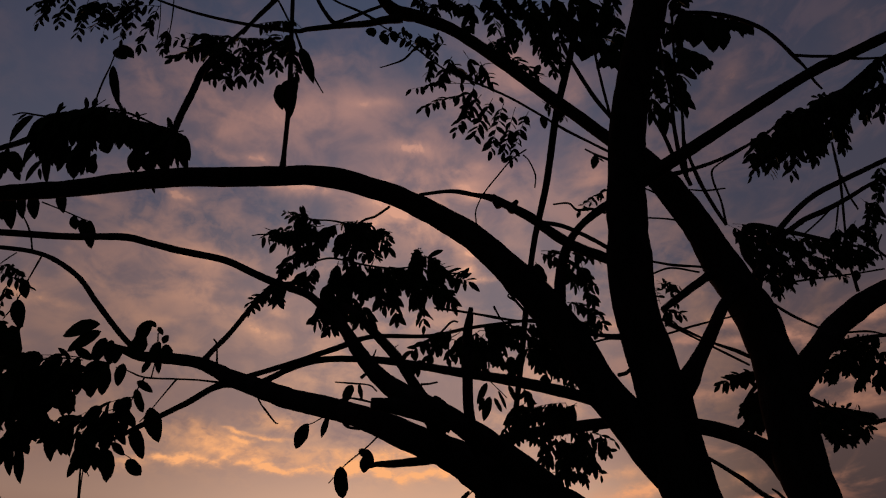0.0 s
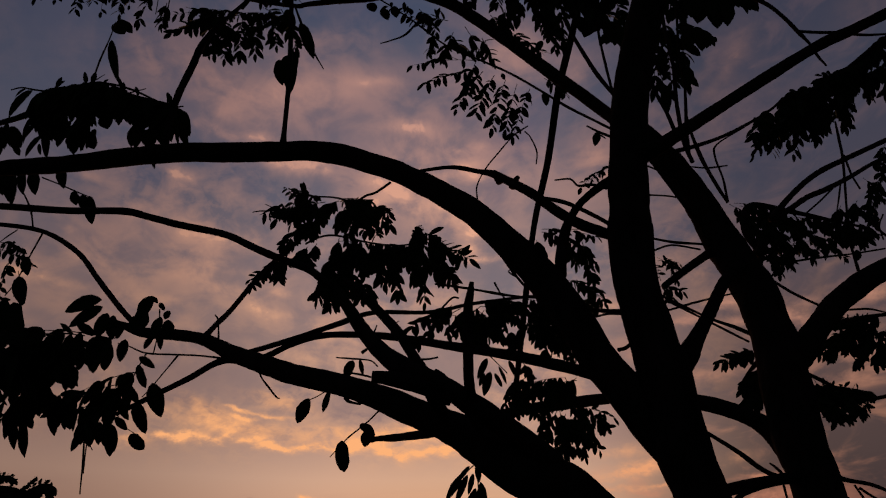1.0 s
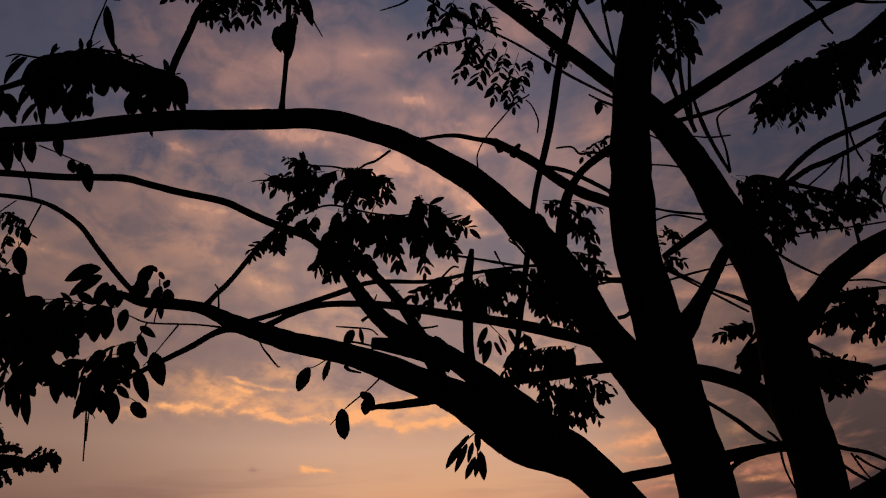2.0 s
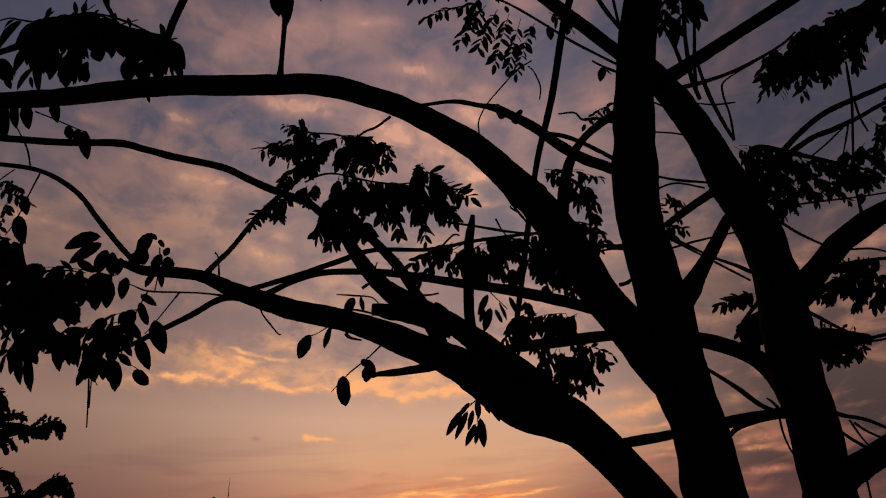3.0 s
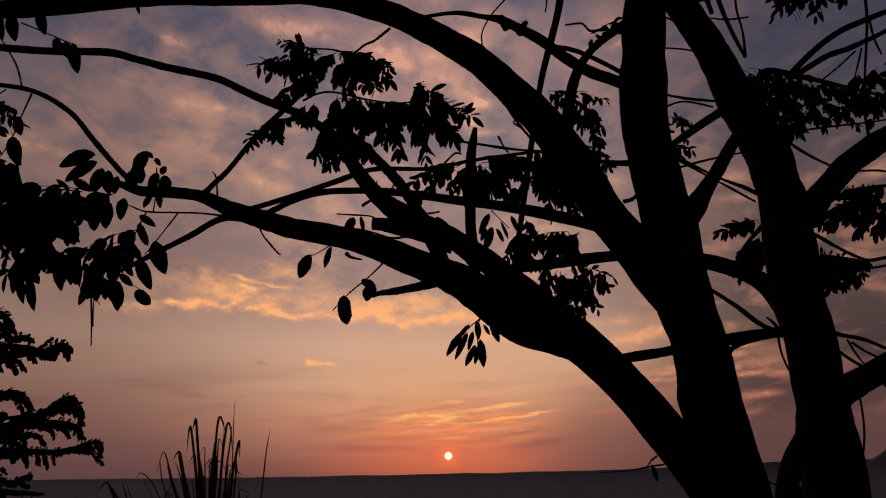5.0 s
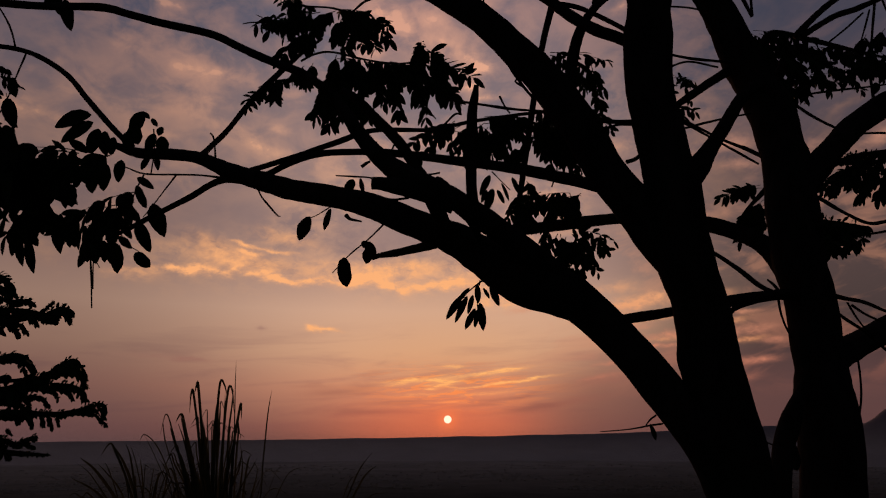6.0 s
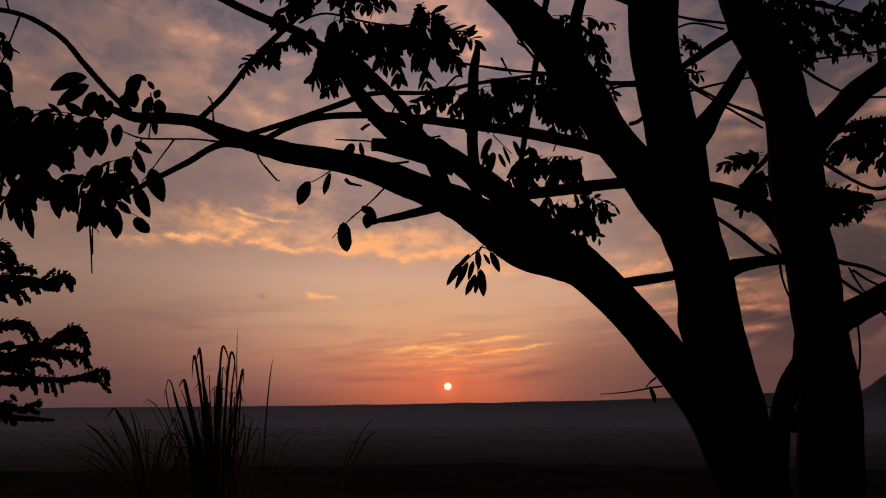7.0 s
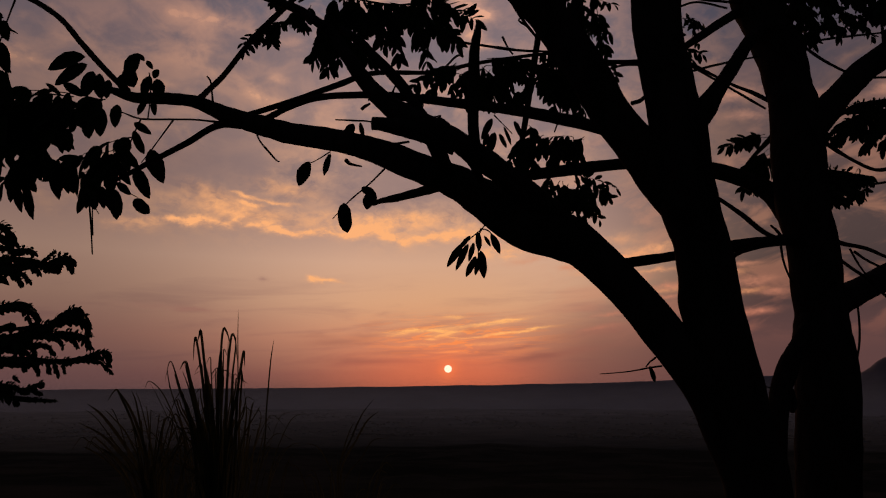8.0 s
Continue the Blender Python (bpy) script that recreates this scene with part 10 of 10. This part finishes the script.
blade(low_reeds, ((-3.939, 10.397, -0.858), (-4.027, 10.447, -0.119), (-4.084, 10.481, 0.338), (-3.908, 10.334, 0.640), (-3.817, 10.396, 0.795), (-3.748, 10.331, 0.831), (-3.657, 10.414, 0.718)), 0.0181)
blade(low_reeds, ((-4.007, 10.492, -0.880), (-4.071, 10.388, -0.109), (-4.175, 10.445, 0.343), (-4.104, 10.339, 0.666), (-4.115, 10.453, 0.834), (-4.054, 10.338, 0.874), (-3.928, 10.354, 0.773)), 0.0157)
blade(low_reeds, ((-3.980, 10.486, -0.879), (-4.035, 10.435, -0.117), (-4.060, 10.367, 0.352), (-4.006, 10.457, 0.781), (-3.889, 10.388, 1.051), (-3.861, 10.419, 1.081), (-3.728, 10.388, 1.032)), 0.0214)
blade(low_reeds, ((-3.996, 10.459, -0.872), (-4.118, 10.493, -0.127), (-4.139, 10.336, 0.356), (-4.120, 10.327, 0.751), (-4.114, 10.368, 0.982), (-4.112, 10.399, 1.012), (-3.992, 10.419, 0.827)), 0.0125)
blade(low_reeds, ((-4.036, 10.466, -0.874), (-4.170, 10.420, -0.114), (-4.273, 10.358, 0.354), (-4.426, 10.495, 0.764), (-4.446, 10.370, 1.027), (-4.500, 10.444, 1.055), (-4.593, 10.493, 0.988)), 0.0182)
blade(low_reeds, ((-3.949, 10.390, -0.856), (-4.037, 10.402, -0.112), (-4.096, 10.397, 0.349), (-4.013, 10.350, 0.855), (-3.994, 10.481, 1.156), (-3.938, 10.423, 1.191), (-3.790, 10.373, 1.027)), 0.0192)
blade(low_reeds, ((-4.099, 10.430, -0.865), (-4.307, 10.343, -0.101), (-4.560, 10.415, 0.347), (-4.830, 10.342, 0.631), (-5.120, 10.398, 0.780), (-5.187, 10.339, 0.816)), 0.0235)
blade(low_reeds, ((-4.001, 10.475, -0.876), (-4.059, 10.352, -0.103), (-4.156, 10.389, 0.350), (-4.147, 10.378, 0.898), (-4.126, 10.370, 1.238), (-4.129, 10.415, 1.269)), 0.0135)
blade(low_reeds, ((-3.959, 10.341, -0.844), (-4.105, 10.414, -0.114), (-4.222, 10.471, 0.340), (-4.196, 10.424, 0.551), (-4.184, 10.426, 0.657), (-4.146, 10.347, 0.696)), 0.0124)
blade(low_reeds, ((-4.030, 10.370, -0.851), (-4.202, 10.329, -0.099), (-4.419, 10.448, 0.343), (-4.543, 10.335, 0.643), (-4.697, 10.351, 0.803), (-4.754, 10.362, 0.834), (-4.836, 10.347, 0.731)), 0.0128)
blade(low_reeds, ((-4.009, 10.461, -0.873), (-4.135, 10.468, -0.123), (-4.231, 10.459, 0.341), (-4.263, 10.447, 0.923), (-4.254, 10.379, 1.287), (-4.271, 10.424, 1.318), (-4.184, 10.422, 1.266)), 0.0114)
blade(low_reeds, ((-3.973, 10.347, -0.846), (-4.124, 10.398, -0.111), (-4.247, 10.432, 0.345), (-4.306, 10.485, 0.653), (-4.266, 10.330, 0.845), (-4.321, 10.446, 0.868)), 0.0124)
blade(low_reeds, ((-4.000, 10.353, -0.847), (-4.159, 10.352, -0.103), (-4.290, 10.335, 0.357), (-4.431, 10.367, 0.884), (-4.545, 10.395, 1.212), (-4.561, 10.365, 1.245)), 0.0170)
blade(low_reeds, ((-3.910, 10.343, -0.845), (-3.974, 10.359, -0.105), (-4.007, 10.360, 0.353), (-3.888, 10.413, 0.684), (-3.745, 10.391, 0.881), (-3.709, 10.440, 0.910), (-3.563, 10.342, 0.853)), 0.0188)
blade(low_reeds, ((-3.988, 10.356, -0.848), (-4.146, 10.387, -0.109), (-4.276, 10.403, 0.348), (-4.356, 10.433, 0.614), (-4.392, 10.395, 0.767), (-4.392, 10.355, 0.802), (-4.486, 10.360, 0.721)), 0.0178)
blade(low_reeds, ((-4.069, 10.453, -0.871), (-4.279, 10.481, -0.125), (-4.460, 10.492, 0.338), (-4.661, 10.495, 0.683), (-4.793, 10.414, 0.889), (-4.817, 10.339, 0.926), (-4.867, 10.334, 0.850)), 0.0155)
blade(low_reeds, ((-3.960, 10.385, -0.855), (-4.050, 10.361, -0.105), (-4.109, 10.322, 0.358), (-4.118, 10.415, 0.831), (-4.055, 10.352, 1.130), (-4.084, 10.477, 1.156)), 0.0191)
blade(low_reeds, ((-4.076, 10.398, -0.858), (-4.342, 10.478, -0.124), (-4.504, 10.367, 0.353), (-4.815, 10.437, 0.664), (-5.002, 10.326, 0.856), (-5.125, 10.401, 0.882), (-5.170, 10.399, 0.749)), 0.0138)
blade(low_reeds, ((-3.931, 10.371, -0.851), (-4.008, 10.390, -0.110), (-4.056, 10.393, 0.349), (-3.925, 10.341, 0.669), (-3.836, 10.392, 0.845), (-3.824, 10.479, 0.870), (-3.669, 10.375, 0.834)), 0.0200)
side_reeds = thing("grass_clump", (-1.453, 10.400, land_height(-1.453, 10.400) - 0.05), "sparse leaning stems of dark grass", "tall grass", "tall grass on the brow")
blade(side_reeds, ((-1.442, 10.368, -0.854), (-1.458, 10.320, -0.101), (-1.481, 10.352, 0.506), (-1.331, 10.368, 0.896), (-1.185, 10.448, 1.250), (-1.009, 10.464, 1.485)), 0.0214)
blade(side_reeds, ((-1.429, 10.360, -0.852), (-1.434, 10.332, -0.103), (-1.445, 10.384, 0.503), (-1.257, 10.432, 0.891), (-1.102, 10.464, 1.169), (-0.926, 10.416, 1.308)), 0.0267)
blade(side_reeds, ((-1.462, 10.477, -0.880), (-1.472, 10.350, -0.106), (-1.506, 10.432, 0.419), (-1.420, 10.432, 0.812), (-1.348, 10.464, 1.049), (-1.253, 10.336, 1.175)), 0.0160)
blade(side_reeds, ((-1.416, 10.352, -0.850), (-1.409, 10.344, -0.105), (-1.391, 10.320, 0.355), (-1.161, 10.352, 0.661), (-1.012, 10.448, 0.890), (-0.762, 10.400, 0.932)), 0.0160)
blade(side_reeds, ((-1.468, 10.384, -0.858), (-1.532, 10.472, -0.126), (-1.559, 10.368, 0.350), (-1.707, 10.464, 0.651), (-1.836, 10.464, 0.810), (-1.999, 10.448, 0.851)), 0.0160)
undergrowth(reeds, 50, 1.7, 0.8, 3)
undergrowth(low_reeds, 40, 1.35, 0.7, 4)
undergrowth(side_reeds, 24, 1.1, 0.6, 5)

# ---- the tree further along the brow ----
tree_c = thing("tree", (-9.090, 12.000, land_height(-9.090, 12.000)), "distant dark tree with layered feathery boughs", "tree", "trees on the brow")
limb(tree_c, "trunk", [(-9.090, 12.000, -2.500, 0.3612), (-9.101, 12.000, -2.323, 0.2993), (-9.124, 12.000, -1.947, 0.2477), (-9.172, 12.000, -1.172, 0.2229), (-9.226, 12.000, -0.286, 0.2064), (-9.358, 12.000, 0.790, 0.1933), (-9.462, 12.000, 2.004, 0.1787), (-9.653, 12.000, 3.472, 0.1620), (-9.854, 12.000, 5.017, 0.1347), (-9.962, 12.000, 6.645, 0.1054), (-10.110, 12.000, 8.246, 0.0574)])
limb(tree_c, "branch", [(-9.478, 12.000, 2.100, 0.0750), (-8.615, 12.000, 2.485, 0.0595), (-7.948, 12.000, 2.601, 0.0399), (-7.176, 12.000, 2.678, 0.0300), (-6.696, 12.000, 2.756, 0.0229), (-6.314, 12.000, 2.854, 0.0155), (-6.202, 12.000, 2.727, 0.0078)])
limb(tree_c, "branch", [(-9.385, 12.000, 1.531, 0.0673), (-8.530, 12.000, 1.908, 0.0509), (-7.783, 12.000, 2.099, 0.0360), (-7.006, 12.000, 2.079, 0.0296), (-6.430, 12.000, 2.126, 0.0227), (-5.952, 12.000, 2.193, 0.0154), (-5.719, 12.000, 2.001, 0.0077)])
limb(tree_c, "branch", [(-9.556, 12.000, 2.876, 0.0650), (-8.746, 12.000, 3.372, 0.0511), (-7.981, 12.000, 3.572, 0.0335), (-7.400, 12.000, 3.693, 0.0229), (-6.914, 12.000, 3.794, 0.0156), (-6.563, 12.000, 3.773, 0.0079)])
limb(tree_c, "branch", [(-9.324, 12.000, 1.158, 0.0559), (-8.364, 12.000, 1.437, 0.0344), (-7.512, 12.000, 1.511, 0.0249), (-7.029, 12.000, 1.482, 0.0181), (-6.622, 12.000, 1.444, 0.0073)])
limb(tree_c, "branch", [(-9.557, 12.000, 2.583, 0.0574), (-8.673, 12.000, 2.876, 0.0355), (-7.907, 12.000, 3.023, 0.0258), (-7.311, 12.000, 2.973, 0.0150), (-7.037, 12.000, 2.825, 0.0076)])
limb(tree_c, "branch", [(-9.686, 12.000, 3.674, 0.0526), (-8.866, 12.000, 4.183, 0.0365), (-8.171, 12.000, 4.234, 0.0263), (-7.762, 12.000, 4.182, 0.0152), (-7.598, 12.000, 4.079, 0.0076)])
limb(tree_c, "branch", [(-9.354, 12.000, 1.344, 0.0491), (-8.392, 12.000, 1.624, 0.0311), (-7.527, 12.000, 1.624, 0.0214), (-7.049, 12.000, 1.642, 0.0146), (-6.817, 12.000, 1.717, 0.0074)])
plume(tree_c, [(-8.027, 11.869, 4.543), (-7.817, 12.022, 4.497), (-7.540, 11.935, 4.168)], 0.213, 0.50, seed=600, hang=0.5)
plume(tree_c, [(-8.127, 12.052, 4.401), (-7.840, 12.063, 4.320), (-7.539, 11.783, 4.114)], 0.210, 0.50, seed=601, hang=0.5)
plume(tree_c, [(-7.905, 11.757, 4.180), (-7.758, 12.169, 4.114), (-7.274, 11.880, 4.054), (-7.118, 11.867, 3.970)], 0.151, 0.50, seed=602, hang=0.5)
plume(tree_c, [(-8.197, 12.248, 3.975), (-7.419, 11.985, 3.913), (-7.120, 12.168, 3.876)], 0.186, 0.50, seed=603, hang=0.5)
plume(tree_c, [(-7.027, 11.988, 3.791), (-6.819, 12.070, 3.939), (-6.511, 11.825, 3.881), (-6.576, 12.067, 3.744)], 0.229, 0.50, seed=604, hang=0.5)
plume(tree_c, [(-7.180, 12.184, 3.879), (-6.962, 12.012, 3.979), (-6.935, 12.121, 4.083)], 0.077, 0.50, seed=605, hang=0.5)
plume(tree_c, [(-7.165, 12.086, 3.809), (-6.780, 11.782, 3.693), (-6.808, 12.129, 3.725)], 0.123, 0.50, seed=606, hang=0.5)
plume(tree_c, [(-7.399, 12.046, 3.863), (-7.151, 11.901, 3.755), (-6.957, 11.766, 3.611)], 0.149, 0.50, seed=607, hang=0.5)
plume(tree_c, [(-8.138, 12.183, 3.848), (-7.646, 11.986, 3.730), (-7.441, 12.109, 3.488)], 0.213, 0.50, seed=608, hang=0.5)
plume(tree_c, [(-8.117, 12.189, 3.664), (-7.754, 12.107, 3.599)], 0.215, 0.50, seed=609, hang=0.5)
plume(tree_c, [(-7.740, 12.211, 3.771), (-7.340, 11.947, 3.623), (-7.338, 12.150, 3.514)], 0.138, 0.50, seed=610, hang=0.5)
plume(tree_c, [(-7.891, 11.972, 3.768), (-7.653, 12.218, 3.855)], 0.248, 0.50, seed=611, hang=0.5)
plume(tree_c, [(-8.034, 12.189, 3.045), (-7.445, 11.799, 3.076), (-7.286, 11.818, 3.108), (-7.141, 11.858, 3.074), (-7.254, 12.233, 3.000), (-7.002, 11.968, 2.851)], 0.178, 0.50, seed=612, hang=0.5)
plume(tree_c, [(-7.660, 12.063, 3.080), (-7.256, 11.901, 3.010), (-7.129, 12.004, 2.757)], 0.135, 0.50, seed=613, hang=0.5)
plume(tree_c, [(-7.813, 11.943, 2.596), (-7.528, 11.925, 2.730), (-7.467, 12.043, 2.761)], 0.135, 0.50, seed=614, hang=0.5)
plume(tree_c, [(-7.857, 12.042, 2.438), (-7.391, 12.202, 2.637), (-6.944, 12.091, 2.755), (-6.828, 12.214, 2.877)], 0.304, 0.50, seed=615, hang=0.5)
plume(tree_c, [(-7.956, 12.178, 2.517), (-7.512, 12.245, 2.601), (-7.029, 12.086, 2.666)], 0.331, 0.50, seed=616, hang=0.5)
plume(tree_c, [(-6.654, 11.832, 2.778), (-6.671, 12.180, 2.973), (-6.498, 12.232, 3.059), (-6.383, 12.202, 2.975)], 0.213, 0.50, seed=617, hang=0.5)
plume(tree_c, [(-6.563, 12.035, 2.976), (-6.348, 12.107, 2.925), (-6.082, 11.856, 2.742), (-6.194, 12.166, 2.593)], 0.212, 0.50, seed=618, hang=0.5)
plume(tree_c, [(-6.748, 12.037, 2.858), (-6.357, 11.892, 2.862), (-6.092, 11.782, 2.734)], 0.190, 0.50, seed=619, hang=0.5)
plume(tree_c, [(-6.899, 12.177, 2.634), (-6.537, 12.245, 2.620), (-6.074, 11.794, 2.505), (-6.144, 12.150, 2.376)], 0.180, 0.50, seed=620, hang=0.5)
plume(tree_c, [(-6.843, 11.955, 2.557), (-6.519, 11.825, 2.470), (-6.476, 11.897, 2.341)], 0.117, 0.50, seed=621, hang=0.5)
plume(tree_c, [(-6.648, 12.134, 2.552), (-6.470, 12.186, 2.477), (-6.170, 11.772, 2.352)], 0.102, 0.50, seed=622, hang=0.5)
plume(tree_c, [(-7.680, 12.057, 2.507), (-7.199, 11.772, 2.410), (-7.270, 12.109, 2.277)], 0.209, 0.50, seed=623, hang=0.5)
plume(tree_c, [(-7.220, 11.915, 2.496), (-7.174, 12.190, 2.379), (-7.128, 12.240, 2.166)], 0.151, 0.50, seed=624, hang=0.5)
plume(tree_c, [(-7.049, 12.003, 2.425), (-6.973, 12.249, 2.403), (-6.633, 11.905, 2.246)], 0.132, 0.50, seed=625, hang=0.5)
plume(tree_c, [(-7.305, 11.788, 2.411), (-7.176, 12.050, 2.273), (-6.806, 11.766, 2.031)], 0.116, 0.50, seed=626, hang=0.5)
plume(tree_c, [(-7.720, 11.849, 2.358), (-7.401, 11.954, 2.364), (-7.179, 12.055, 2.429)], 0.209, 0.50, seed=627, hang=0.5)
plume(tree_c, [(-7.681, 11.828, 2.167), (-7.072, 11.771, 2.163), (-6.728, 12.184, 2.144), (-6.143, 11.907, 2.160), (-6.123, 12.229, 2.263), (-5.863, 12.198, 2.290), (-5.667, 11.939, 2.151)], 0.132, 0.50, seed=628, hang=0.5)
plume(tree_c, [(-6.149, 11.980, 2.134), (-5.957, 12.010, 2.193), (-5.812, 12.072, 2.196), (-5.730, 12.048, 2.070)], 0.133, 0.50, seed=629, hang=0.5)
plume(tree_c, [(-6.041, 12.030, 2.156), (-5.873, 12.060, 2.080), (-5.759, 12.220, 1.931)], 0.104, 0.50, seed=630, hang=0.5)
plume(tree_c, [(-7.788, 12.004, 2.118), (-7.278, 11.966, 2.096), (-7.073, 12.110, 2.102)], 0.178, 0.50, seed=631, hang=0.5)
plume(tree_c, [(-7.141, 11.869, 2.092), (-7.087, 11.901, 1.961)], 0.117, 0.50, seed=632, hang=0.5)
plume(tree_c, [(-7.127, 12.239, 2.088), (-6.914, 12.011, 1.907)], 0.117, 0.50, seed=633, hang=0.5)
plume(tree_c, [(-6.790, 12.024, 2.098), (-6.588, 11.756, 1.919)], 0.102, 0.50, seed=634, hang=0.5)
plume(tree_c, [(-6.624, 11.958, 2.076), (-6.589, 12.040, 1.879)], 0.117, 0.50, seed=635, hang=0.5)
plume(tree_c, [(-6.371, 11.760, 2.068), (-6.488, 12.058, 1.927)], 0.088, 0.50, seed=636, hang=0.5)
plume(tree_c, [(-7.775, 12.066, 1.718), (-7.230, 11.780, 1.715), (-7.181, 12.064, 1.623)], 0.148, 0.50, seed=637, hang=0.5)
plume(tree_c, [(-7.152, 11.983, 1.623), (-7.033, 12.090, 1.708), (-6.770, 11.926, 1.754)], 0.146, 0.50, seed=638, hang=0.5)
plume(tree_c, [(-7.132, 12.103, 1.661), (-6.899, 12.119, 1.585)], 0.119, 0.50, seed=639, hang=0.5)
plume(tree_c, [(-7.551, 11.761, 1.531), (-7.184, 11.780, 1.503), (-7.246, 12.088, 1.406)], 0.146, 0.50, seed=640, hang=0.5)
plume(tree_c, [(-7.383, 12.232, 1.489), (-6.765, 11.876, 1.474), (-6.564, 11.978, 1.454)], 0.087, 0.50, seed=641, hang=0.5)
plume(tree_c, [(-7.357, 12.046, 1.870), (-7.174, 11.910, 1.773)], 0.072, 0.50, seed=642, hang=0.5)
plume(tree_c, [(-7.675, 11.932, 1.623), (-7.277, 11.906, 1.623)], 0.174, 0.50, seed=643, hang=0.5)
